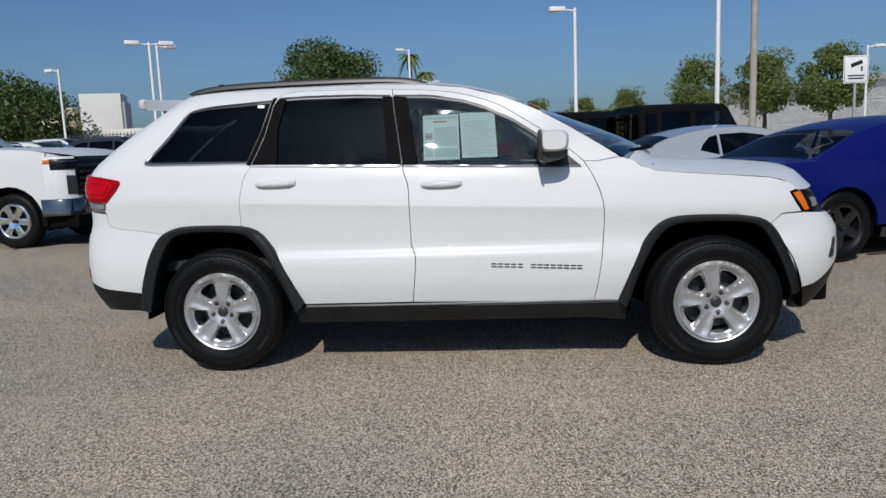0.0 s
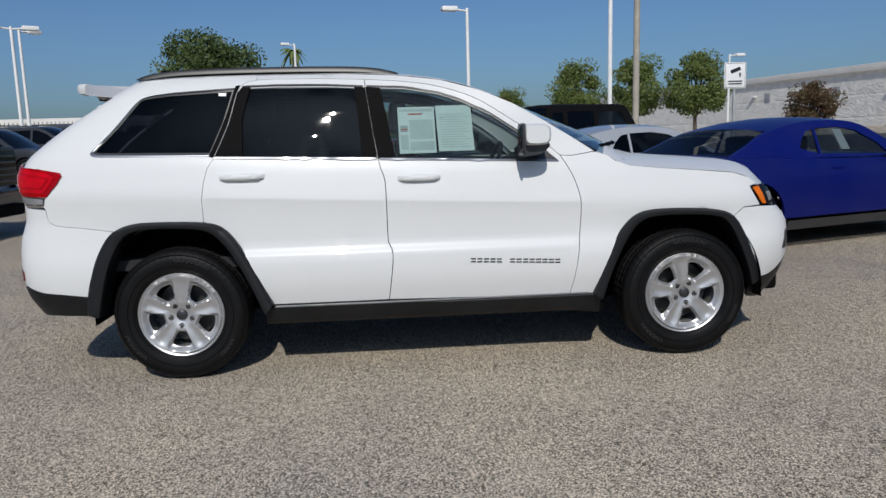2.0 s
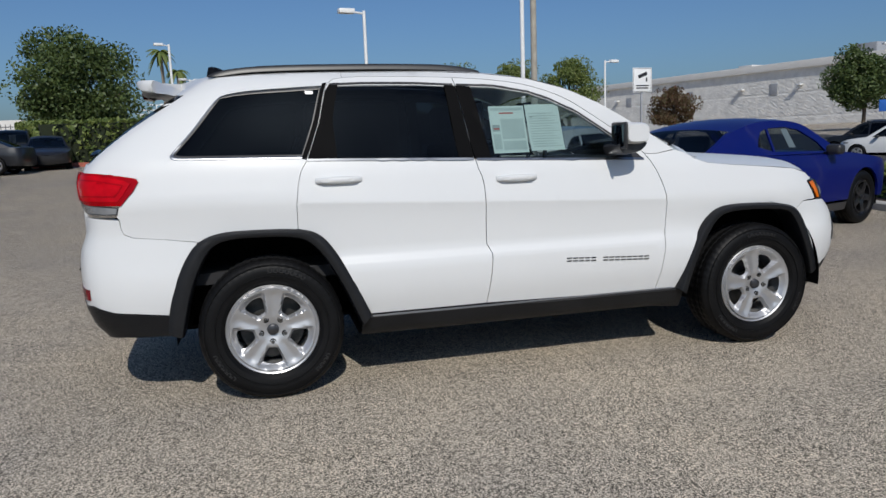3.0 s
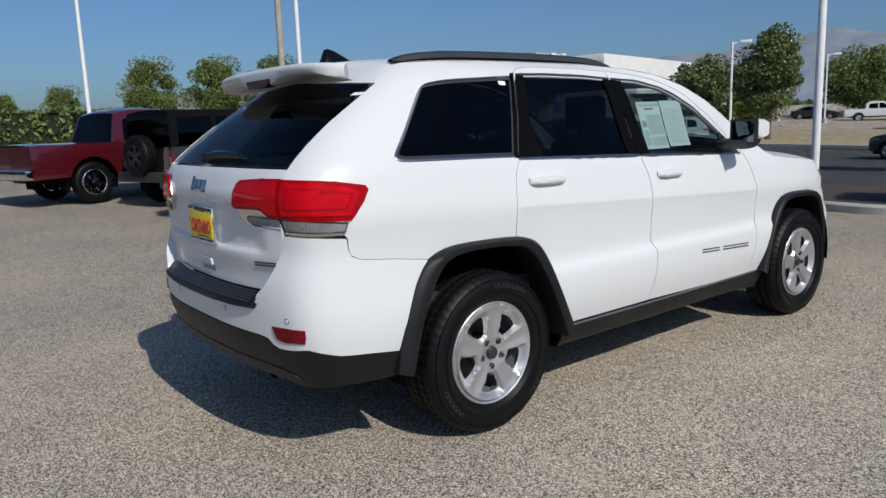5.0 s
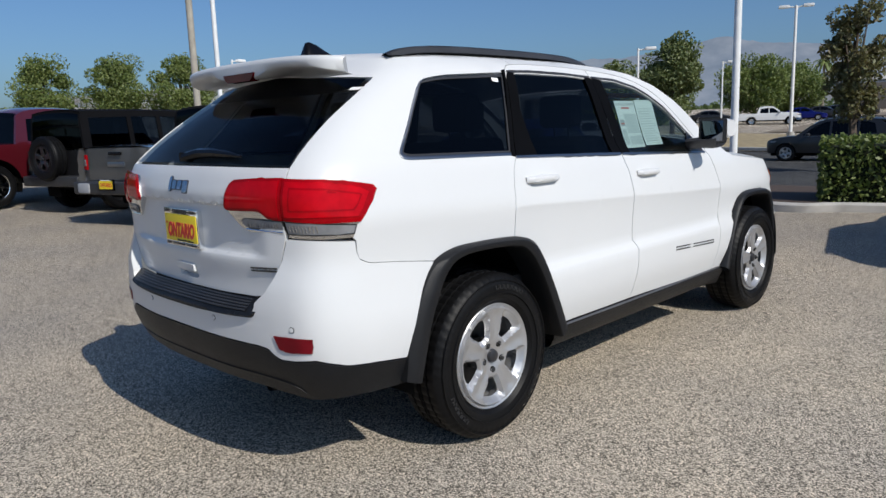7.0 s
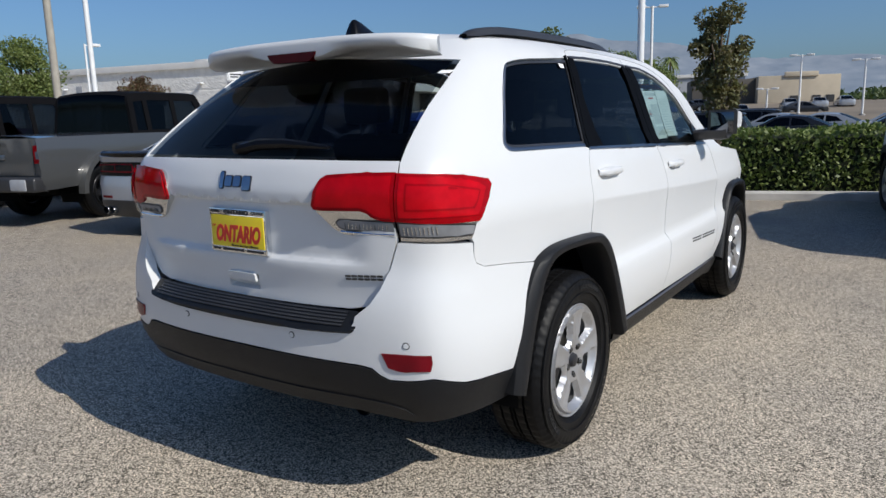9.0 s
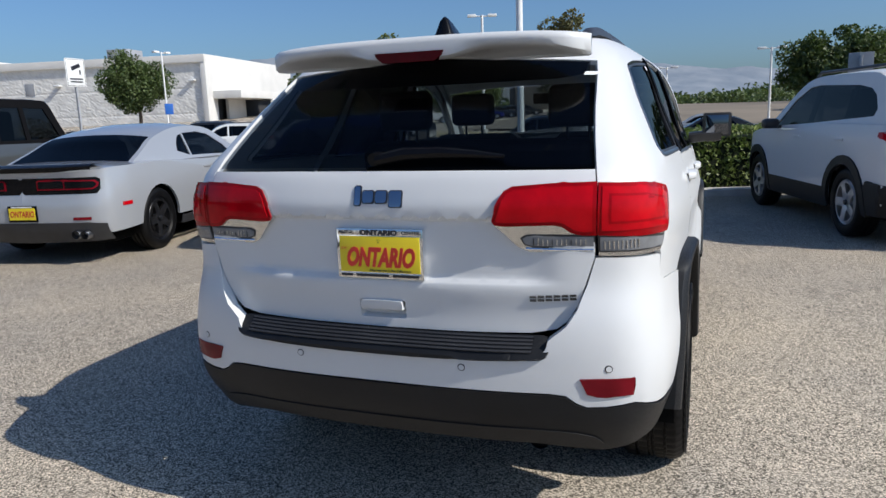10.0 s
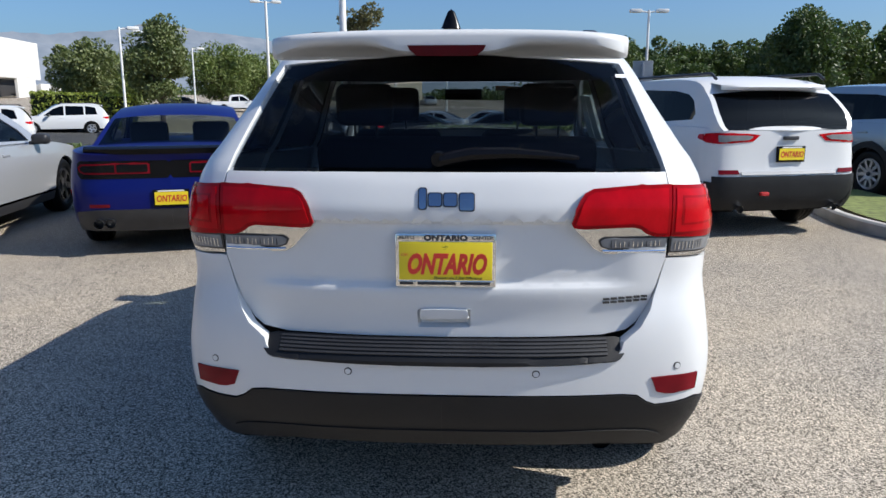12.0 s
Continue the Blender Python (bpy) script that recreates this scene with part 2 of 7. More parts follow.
def soften(pts, times=2):
    """Rounds the corners of a polyline."""
    for _ in range(times):
        q = [np.array(p, float) for p in pts]
        pts = [tuple(q[0])] + [tuple(v) for a, b in zip(q, q[1:]) for v in (.75 * a + .25 * b, .25 * a + .75 * b)] + [tuple(q[-1])]
    return pts


def smooth(a, b, v):
    v = np.clip((v - a) / (b - a), 0, 1)
    return v * v * (3 - 2 * v)


def table(pts):
    """A smooth curve through (at, value) pairs, as a function."""
    p = np.array(pts, float)
    x, y = p[:, 0], p[:, 1]
    h, d = np.diff(x), np.diff(y) / np.diff(x)
    m = np.zeros(len(x))
    m[0], m[-1] = d[0], d[-1]
    for i in range(1, len(x) - 1):
        if d[i - 1] * d[i] > 0:
            m[i] = 2 * d[i - 1] * d[i] / (d[i - 1] + d[i])
    xs, ys = [], []
    for i in range(len(h)):
        t = np.linspace(0, 1, 16, endpoint=False)
        xs.append(x[i] + t * h[i])
        ys.append(y[i] * (1 + 2 * t) * (1 - t) ** 2 + h[i] * m[i] * t * (1 - t) ** 2 + y[i + 1] * t * t * (3 - 2 * t) + h[i] * m[i + 1] * t * t * (t - 1))
    xs, ys = np.concatenate(xs + [[x[-1]]]), np.concatenate(ys + [[y[-1]]])
    return lambda v: np.interp(v, xs, ys)


def rounded(pts, n=6, closed=False):
    """Catmull-Rom curve through 2D points."""
    p = [np.array(q, float) for q in pts]
    p = [p[-1], *p, p[0], p[1]] if closed else [2 * p[0] - p[1], *p, 2 * p[-1] - p[-2]]
    out = []
    for i in range(1, len(p) - 2):
        a, b, c, d = p[i - 1], p[i], p[i + 1], p[i + 2]
        for t in np.arange(n) / n:
            out.append(.5 * (2 * b + (c - a) * t + (2 * a - 5 * b + 4 * c - d) * t * t + (3 * b - a - 3 * c + d) * t ** 3))
    if not closed:
        out.append(p[-2])
    return [tuple(q) for q in out]


def inset(poly, by):
    """Moves the outline of a 2D polygon inwards."""
    p = np.array(poly, float)
    area = np.sum(p[:, 0] * np.roll(p[:, 1], -1) - np.roll(p[:, 0], -1) * p[:, 1])
    e = np.roll(p, -1, 0) - p
    e /= np.maximum(np.hypot(*e.T), 1e-9)[:, None]
    n = np.stack([-e[:, 1], e[:, 0]], 1) * (1 if area > 0 else -1)
    v = n + np.roll(n, 1, 0)
    v /= np.maximum((v * n).sum(1), .5)[:, None]
    return [tuple(q) for q in p + v * by]


def within(poly, pts):
    p = np.array(poly)
    x, y = pts[:, 0], pts[:, 1]
    hit = np.zeros(len(pts), bool)
    for (x0, y0), (x1, y1) in zip(p, np.roll(p, -1, 0)):
        if y0 != y1:
            hit ^= ((y0 > y) != (y1 > y)) & (x < (x1 - x0) * (y - y0) / (y1 - y0) + x0)
    return hit


def fill(outer, holes=(), step=.05, extra=()):
    """Triangles that fill an outline but for its holes; extra: points that must be corners."""
    from mathutils.geometry import delaunay_2d_cdt
    vs, es = [], []
    for loop in (outer, *holes):
        ring = []
        for a, b in zip(loop, [*loop[1:], loop[0]]):
            a, b = np.array(a), np.array(b)
            n = max(1, int(np.hypot(*(b - a)) / step + .5))
            ring += [a + (b - a) * k / n for k in range(n)]
        k0 = len(vs)
        vs += ring
        es += [(k0 + k, k0 + (k + 1) % len(ring)) for k in range(len(ring))]
    edge = np.array(vs)
    lo, hi = edge.min(0), edge.max(0)
    gx, gy = np.meshgrid(np.arange(lo[0] + step / 2, hi[0], step), np.arange(lo[1] + step / 2, hi[1], step))
    gx[::2] += step / 2
    g = np.stack([gx.ravel(), gy.ravel()], 1)
    if len(g):
        ok = within(outer, g)
        for h in holes:
            ok &= ~within(h, g)
        g = g[ok]
        if len(g):
            g = g[np.array([np.min(np.abs(edge - q).sum(1)) > step * .5 for q in g])]
    if len(extra):
        x = np.array(extra, float)
        ok = within(outer, x)
        for h in holes:
            ok &= ~within(h, x)
        x = x[ok]
        x = x[np.array([np.min(np.hypot(*(edge - q).T)) > .006 for q in x], bool)]
        if len(g) and len(x):
            g = g[np.array([np.min(np.hypot(*(x - q).T)) > .014 for q in g], bool)]
        g = np.concatenate([g.reshape(-1, 2), x])
    allv = [Vector(v) for v in vs] + [Vector(v) for v in g]
    v, _, f, *_ = delaunay_2d_cdt(allv, es, [], 0, 1e-6)
    v = np.array([tuple(q) for q in v])
    c = np.array([v[list(t)].mean(0) for t in f])
    ok = within(outer, c)
    for h in holes:
        ok &= ~within(h, c)
    return v, [t for t, k in zip(f, ok) if k]


def patch(name, outline, at, out, material, parent, holes=(), step=.05, lift=0.0, lip=.018, label="", angle=30, extra=()):
    """A panel: the outline filled in two coordinates, laid on the surface at(u, v), lifted off it, with edges turned inwards.
    out: a direction that its outside faces."""
    uv, tris = fill(outline, holes, step, extra)
    bm = bmesh.new()
    vs = [bm.verts.new(at(u, v)) for u, v in uv]
    for t in tris:
        try:
            bm.faces.new([vs[k] for k in t])
        except ValueError:
            pass
    bmesh.ops.delete(bm, geom=[v for v in bm.verts if not v.link_faces], context="VERTS")
    bm.normal_update()
    total = sum((f.normal * f.calc_area() for f in bm.faces), Vector())
    if total.dot(Vector(out)) < 0:
        bmesh.ops.reverse_faces(bm, faces=bm.faces[:])
        bm.normal_update()
    normals = {v: v.normal.copy() for v in bm.verts}
    if lift:
        for v, n in normals.items():
            v.co += n * lift
    if lip:
        rim = [e for e in bm.edges if len(e.link_faces) == 1]
        inner = {}
        for e in rim:
            for v in e.verts:
                if v not in inner:
                    inner[v] = bm.verts.new(v.co - normals[v] * lip)
        for e in rim:
            loop = e.link_loops[0]
            a, b = loop.vert, loop.link_loop_next.vert
            bm.faces.new((b, a, inner[a], inner[b]))
    return part(name, bm, material, parent, label, angle=angle)


class Shell:
    """The skin of a vehicle: a plan outline from the middle of the tail to the middle of the nose, drawn in or out with height."""

    def __init__(self, plan, side, rear, front, tilt=0.0, half=.92, rear_from=-1.0, front_from=1.4):
        self.out = np.array(rounded(plan, 12))
        self.arc = np.concatenate([[0], np.cumsum(np.hypot(*np.diff(self.out, axis=0).T))])
        self.side, self.rear, self.front = table(side), table(rear), table(front)
        self.tilt, self.half = tilt, half
        self.rf, self.ff = rear_from, front_from
        self.x0, self.x1 = self.out[0][0], self.out[-1][0]
        self.ss = np.linspace(0, self.arc[-1], 900)
        self.end = self.arc[-1]

    def xy(self, s, z):
        xc, yc = np.interp(s, self.arc, self.out[:, 0]), np.interp(s, self.arc, self.out[:, 1])
        lean = self.tilt * (np.clip(xc, -1.9, 1.2) + .45) * smooth(.75, .98, z) * (1 - smooth(1.3, 1.5, z))
        w = 1 - self.side(z + lean) / self.half
        return (xc + self.rear(z) * (1 - smooth(self.x0 + .06, self.rf, xc)) - self.front(z) * smooth(self.ff, self.x1 - .03, xc), yc * w)

    def sx(self, x, z):
        return float(np.interp(x, self.xy(self.ss, z)[0], self.ss))

    def sy(self, y, z):
        n = 320
        return float(np.interp(abs(y), self.xy(self.ss[:n], z)[1], self.ss[:n]))

    def right(self, s, z):
        x, y = self.xy(s, z)
        return x, -y, z

    def left(self, s, z):
        x, y = self.xy(s, z)
        return x, y, z

    def back(self, y, z):
        """By the distance from the middle, for what lies across the tail."""
        s = self.sy(y, z)
        x, yy = self.xy(s, z)
        return x, math.copysign(float(yy), y), z

    def side_outline(self, pts):
        return [(self.sx(x, z), z) for x, z in pts]


def words(name, text, size, material, parent, m, spread=(1, 1), depth=.002, shear=0.0, bold=0.0):
    """Lettering as a thin mesh."""
    cu = bpy.data.curves.new(name, "FONT")
    cu.body, cu.size, cu.extrude, cu.align_x, cu.align_y, cu.shear, cu.offset, cu.resolution_u = text, size, depth, "CENTER", "CENTER", shear, bold, 3
    tmp = new(name, cu)
    bpy.context.view_layer.update()
    me = bpy.data.meshes.new_from_object(tmp.evaluated_get(bpy.context.evaluated_depsgraph_get()))
    bpy.data.objects.remove(tmp)
    bpy.data.curves.remove(cu)
    me.materials.clear()
    me.materials.append(material)
    me.transform(m @ Matrix.Diagonal((spread[0], spread[1], 1, 1)))
    ob = new(name, me)
    ob.parent = parent
    return ob


def lathe(profile, segments=64, bm=None, wobble=None):
    """Turns (radius, along) pairs round the y axis; along runs in y."""
    bm = bm or bmesh.new()
    rings = []
    for i, (r, y) in enumerate(profile):
        ring = []
        for k in range(segments):
            a = 2 * math.pi * k / segments
            rr = r + (wobble(i, k) if wobble else 0)
            ring.append(bm.verts.new((rr * math.cos(a), y, rr * math.sin(a))))
        rings.append(ring)
    for a, b in zip(rings, rings[1:]):
        for k in range(segments):
            bm.faces.new((a[k], b[k], b[(k + 1) % segments], a[(k + 1) % segments]))
    return bm


# ---- wheels ----
def wheel_parts(parent, r, rim_r, width, spokes, pocket, material, m, nuts=True, detail=True, name="wheel"):
    """A wheel with its outside towards -y: barrel, tyre, spoked disc, cap, nuts and brake disc. pocket: half angles (inner, outer) of each opening."""
    h, k = width / 2, r / .375
    barrel = part(name, lathe([(rim_r + .004, h - .03), (rim_r - .035, h - .05), (rim_r - .04, -.02), (rim_r - .028, -h + .035), (rim_r - .012, -h + .022), (rim_r, -h + .016), (rim_r + .004, -h + .02)], 48), material, parent)
    barrel.matrix_basis = m
    t = lambda v: v * h / .1225
    side = [(rim_r - .004, t(.09)), (rim_r + .025, t(.118)), (rim_r + .07 * k, t(.128)), (r - .035, t(.123)), (r - .016, t(.110)), (r - .005, t(.092))]
    tread = []
    for y in (.066, .022):
        tread += [(r - .001, t(y + .016)), (r, t(y - .008)), (r - .010, t(y - .010)), (r - .010, t(y - .018)), (r, t(y - .020))]
    half = side + tread
    prof = half + [(rr, -yy) for rr, yy in reversed(half)]
    n = len(prof)
    bead = (len(side) - 3, len(side) - 2, n - len(side) + 1, n - len(side) + 2)

    def notch(i, q):
        if i in bead:
            return -.0055 if q % 3 == 0 else 0
        return -.005 if q % 3 == 0 and len(side) <= i < n - len(side) else 0
    part("tyre", lathe(prof, 168 if detail else 60, wobble=notch if detail else None), M_RUBBER, barrel, "black rubber tyre", angle=28)
    for rr, yy in ((r - .030, .1255), (r - .085 * k, .1285)) if detail else ():
        bmr = lathe([(rr - .004, -t(yy) + .003), (rr - .002, -t(yy) - .0015), (rr + .002, -t(yy) - .0015), (rr + .004, -t(yy) + .003)], 72)
        part("sidewall_rib", bmr, M_RUBBER, barrel)
    # raised lettering on the sidewall, as plain bars
    for a0, count in ((62, 7), (205, 6), (318, 4)) if detail and nuts else ():
        for k in range(count):
            a, rr = radians(a0 + 5.2 * k), r - .060
            b = bmesh.new()
            for d0, d1, e0, e1 in ((-.012, .012, -.010, -.0045), (-.012, -.0065, -.010, .010), (.0065, .012, -.010, .010)):
                block(d0, d1, -t(.1285) - .002, -t(.1285) + .006, e0, e1, bm=b)
            b.transform(Matrix.Rotation(math.pi / 2 - a, 4, "Y") @ Matrix.Translation((0, 0, rr)))
            part("sidewall_mark", b, M_RUBBERMARK, barrel, smooth=False)
    ro = rim_r - .018
    face = lambda rr: -h + .014 + .022 * math.exp(-(rr / .07) ** 2) - .006 * math.exp(-((rr - ro) / .03) ** 2)

    def disc(u, v):
        rr, a = math.hypot(u, v), math.atan2(v, u)
        turn = (a - math.pi / 2) * spokes / (2 * math.pi) - .5
        off = abs(turn - round(turn)) * 360 / spokes
        wide = pocket[0] + (pocket[1] - pocket[0]) * smooth(rim_r * .4, rim_r * .86, rr)
        dip = (1 - smooth(wide * .82, wide * 1.06, off)) * smooth(rim_r * .37, rim_r * .45, rr) * (1 - smooth(rim_r * .80, rim_r * .90, rr))
        ridge = smooth(wide * 1.05, 180 / spokes, off) * smooth(.06, .10, rr) * (1 - smooth(ro - .03, ro, rr))
        return u, face(rr) + (.024 * dip + .007 * ridge if nuts else -.008 * ridge), v
    circle = [(ro * math.cos(a), ro * math.sin(a)) for a in np.linspace(0, 2 * math.pi, 60, endpoint=False)]
    holes = []
    for q in range(spokes):
        a = math.pi / 2 + 2 * math.pi * (q + .5) / spokes
        ring = []
        r0, r1 = rim_r * .40, rim_r * .86
        window_gap = pocket
        if nuts:
            r0, r1, window_gap = rim_r * .43, rim_r * .785, (pocket[0] * .80, pocket[1] * .80)
        for rr, w in ((r0, -.8 * window_gap[0]), (r0 + .25 * (r1 - r0), -window_gap[0] - .25 * (window_gap[1] - window_gap[0])), (r1 - .012, -window_gap[1]), (r1, -.8 * window_gap[1]), (r1 + .004, 0),
                      (r1, .8 * window_gap[1]), (r1 - .012, window_gap[1]), (r0 + .25 * (r1 - r0), window_gap[0] + .25 * (window_gap[1] - window_gap[0])), (r0, .8 * window_gap[0])):
            b = a + radians(w)
            ring.append((rr * math.cos(b), rr * math.sin(b)))
        holes.append(soften(ring + ring[:1], 1)[:-1])
    patch("spoke_disc", circle, disc, (0, -1, 0), material, barrel, holes, step=.011 if nuts else .035, lip=.04, label="cast alloy spokes")
    part("hub_cap", lathe([(.0, -h + .012), (.018, -h + .013), (.027, -h + .017), (.032, -h + .035)], 24) if nuts else lathe([(.0, -h - .002), (.018, -h - .002), (.027, -h + .002), (.031, -h + .02)], 24), M_DARKALLOY if not nuts else M_CAP, barrel)
    if nuts:
        for q in range(5):
            a = math.pi / 2 + 2 * math.pi * (q + .5) / 5
            b = lathe([(0, -h + .013), (.007, -h + .014), (.0105, -h + .020), (.0115, -h + .04)], 6)
            b.transform(Matrix.Translation((.066 * math.cos(a), 0, .066 * math.sin(a))))
            part("wheel_nut", b, M_STEEL, barrel)
            # black ring drawn for the shade in the recess round the nut
            b = lathe([(.0125, -h + .024), (.0165, -h + .022), (.0195, -h + .030)], 14)
            b.transform(Matrix.Translation((.066 * math.cos(a), 0, .066 * math.sin(a))))
            part("nut_recess_shade", b, M_UNDER, barrel)
    part("brake_disc", lathe([(.03, .005), (.07, -.01), (.075, .008), (rim_r * .72, .008), (rim_r * .72, .03)], 40), M_STEEL, barrel)
    part("wheel_back", lathe([(.001, .045), (rim_r - .05, .045)], 24), M_UNDER, barrel)
    return barrel


# ---- the white family car ----
BODY = Shell([(-2.42, 0), (-2.415, .25), (-2.395, .45), (-2.355, .65), (-2.30, .775), (-2.20, .84), (-2.05, .872), (-1.7, .90), (-1.2, .918),
              (-.6, .925), (0, .925), (.6, .922), (1.2, .91), (1.6, .892), (1.88, .862), (2.06, .80), (2.18, .70), (2.26, .52), (2.30, .27), (2.31, 0)],
             [(.15, .10), (.30, .06), (.36, .035), (.41, .020), (.46, .004), (.52, -.012), (.62, -.021), (.69, -.018), (.705, -.010), (.722, .002), (.74, .0105), (.85, .0085), (.93, .003), (.982, -.003), (.99, -.0045),
              (1.00, -.003), (1.05, .009), (1.10, .021), (1.15, .033), (1.205, .050), (1.25, .078), (1.30, .098), (1.40, .132), (1.50, .165), (1.575, .193), (1.65, .234), (1.70, .30), (1.75, .5)],
             [(.15, .25), (.30, .10), (.40, .03), (.50, -.02), (.60, -.035), (.735, -.036), (.752, -.028), (.7615, .016), (.80, .017), (.85, .012), (.895, .004), (1.0, .002), (1.09, -.001), (1.135, -.004),
              (1.15, -.006), (1.2, .006), (1.255, .028), (1.27, .04), (1.42, .21), (1.55, .40), (1.65, .55), (1.75, .7)],
             [(.15, .3), (.30, .12), (.45, .03), (.6, .0), (.77, .0), (.81, .03), (.87, .085), (.93, .115), (1.0, .15), (1.06, .2), (1.15, .35), (1.75, .35)], tilt=.045)
# the rear bumper, fuller than the gate between its ends
BUMP = Shell([tuple(p) for p in BODY.out[::12]], [(.15, .10), (.30, .06), (.36, .035), (.41, .020), (.46, .004), (.52, -.012), (.62, -.021), (.685, -.019), (.74, -.010), (.80, -.001), (.85, .0065), (.88, .0060), (.92, .0035), (.95, .002), (1.0, -.002), (1.2, .05)],
             [(.15, .25), (.30, .10), (.40, .03), (.50, -.02), (.60, -.035), (.735, -.04), (.80, -.034), (.85, -.022), (.88, -.010), (.91, .0), (.95, .004), (1.0, .005), (1.3, .1)], [(.15, .1), (1.3, .1)], tilt=.045)
# the same skin where the lamps stand proud of it
LAMPS = Shell([tuple(p) for p in BODY.out[::12]], [(.9, -.002), (1.0, -.004), (1.05, .006), (1.15, .028), (1.25, .06)], [(.9, .02), (1.0, .014), (1.06, .0), (1.10, -.010), (1.15, -.014), (1.21, -.004), (1.3, .02)], [(.9, .1), (1.3, .3)], tilt=.045)
SEAM = [(-1.296, .895), (-1.296, 1.016), (-1.283, 1.111), (-1.262, 1.19), (-1.225, 1.246), (-1.151, 1.427), (-1.105, 1.60), (-1.085, 1.645), (-1.05, 1.669), (-1.0, 1.677)]
BSEAM = [(-.385, 1.668), (-.318, 1.212), (-.295, 1.13), (-.283, 1.05), (-.281, .77), (-.273, .735), (-.259, .70), (-.257, .66), (-.264, .58), (-.287, .412)]
DOORTOP = [(-.385, 1.668), (-.156, 1.650), (.042, 1.617), (.238, 1.550), (.397, 1.455), (.586, 1.325), (.725, 1.205)]
ASEAM = [(.725, 1.205), (.77, 1.125), (.802, 1.052), (.827, .956), (.829, .827), (.814, .665), (.790, .50), (.767, .392)]
RFLARE_OUT = [(-1.966, .395), (-1.955, .495), (-1.914, .645), (-1.854, .774), (-1.790, .856), (-1.690, .895), (-1.55, .901), (-1.296, .895), (-1.19, .862), (-1.109, .756), (-1.023, .59), (-.945, .412)]
RFLARE_IN = [(-1.900, .375), (-1.885, .44), (-1.84, .62), (-1.78, .755), (-1.720, .838), (-1.64, .864), (-1.5, .868), (-1.33, .860), (-1.25, .835), (-1.165, .74), (-1.075, .57), (-.99, .36)]
FFLARE_OUT = [(.912, .392), (.960, .527), (1.038, .715), (1.11, .815), (1.18, .862), (1.27, .877), (1.44, .877), (1.62, .865), (1.745, .835), (1.83, .70), (1.905, .53), (1.94, .43)]
FFLARE_IN = [(.955, .36), (1.01, .53), (1.085, .69), (1.145, .785), (1.20, .826), (1.28, .841), (1.44, .842), (1.61, .832), (1.70, .805), (1.775, .68), (1.845, .52), (1.88, .40)]
RFLARE_OUT, RFLARE_IN, FFLARE_OUT, FFLARE_IN = (soften(v) for v in (RFLARE_OUT, RFLARE_IN, FFLARE_OUT, FFLARE_IN))
CORNER = min(FFLARE_OUT, key=lambda p: abs(p[0] - 1.76))
HOODLINE = [(1.0, 1.20), (1.05, 1.164), (1.131, 1.135), (1.30, 1.116), (1.461, 1.102), (1.767, 1.072), (1.88, 1.04), (1.935, 1.0)]
TOPLINE = [(-1.98, 1.635), (-1.85, 1.672), (-1.68, 1.692), (-1.45, 1.703), (-1.0, 1.709), (-.5, 1.707), (-.2, 1.690), (.05, 1.657), (.28, 1.592), (.47, 1.508), (.64, 1.410), (.80, 1.310), (.96, 1.218)]
BSEAM, DOORTOP, ASEAM = rounded(BSEAM, 3), rounded(DOORTOP, 4), rounded(ASEAM, 3)
suv = thing("suv", "white five-door off-road family car parked in the aisle", "car")


def side_panel(name, pts, holes=(), material=M_WHITE, lift=0.0, lip=.02, step=.05, gap=.0022, both=True, label="", parent=None, creased=False):
    """A panel on the right side and, mirrored, on the left, from (x, z) points."""
    out = inset(BODY.side_outline(pts), gap) if gap else BODY.side_outline(pts)
    hs = [BODY.side_outline(h) for h in holes]
    ex = []
    if creased:
        # rows of corners along the two creases of the side
        for s in np.arange(min(u for u, _ in out), max(u for u, _ in out), .03):
            xc = float(np.interp(s, BODY.arc, BODY.out[:, 0]))
            up = .045 * (max(-1.9, min(1.2, xc)) + .45)
            ex += [(s, .999 - up), (s, .990 - up), (s, .982 - up), (s, .690), (s, .705), (s, .722), (s, .742)]
    made = [patch(name, out, BODY.right, (0, -1, 0), material, parent or suv, hs, step, lift, lip, label, extra=ex)]
    if both:
        made.append(patch(name, out, BODY.left, (0, 1, 0), material, parent or suv, hs, step, lift, lip, label, extra=ex))
    return made


# quarter panel: lamp edge, rear pillar, then the roof edge and the door seam
sx, sy = BODY.sx, BODY.sy
topz = table(TOPLINE)
LAMP_FRONT = [(-2.165, 1.0), (-2.152, 1.045), (-2.115, 1.085), (-2.075, 1.13), (-2.052, 1.17), (-2.058, 1.186)]
quarter = [(sx(-2.153, .985), .985)] + [(sx(x, z), z) for x, z in LAMP_FRONT] + [(sx(-2.15, 1.196), 1.196), (sy(.682, 1.206), 1.206), (sy(.675, 1.253), 1.253), (sy(.655, 1.35), 1.35), (sy(.63, 1.48), 1.48), (sy(.605, 1.60), 1.60)]
quarter += [(sx(x, topz(x)), float(topz(x))) for x in (-1.96, -1.85, -1.68, -1.45, -1.2, -1.0)]
quarter += [(sx(x, z), z) for x, z in SEAM[::-1]] + [(sx(x, z), z) for x, z in [p for p in RFLARE_OUT[::-1] if -1.79 < p[0] < -1.30] + [(-1.795, .858), (-1.95, .880), (-2.10, .896), (-2.14, .915), (-2.15, .94)]]
QWIN = rounded([(-1.60, 1.2615), (-1.80, 1.2655), (-1.862, 1.268), (-1.888, 1.275), (-1.895, 1.288), (-1.880, 1.310), (-1.791, 1.408), (-1.702, 1.520), (-1.668, 1.560), (-1.635, 1.586), (-1.59, 1.600), (-1.482, 1.614), (-1.30, 1.624)], 4) + [(-1.108, 1.634), (-1.168, 1.427), (-1.238, 1.253)]
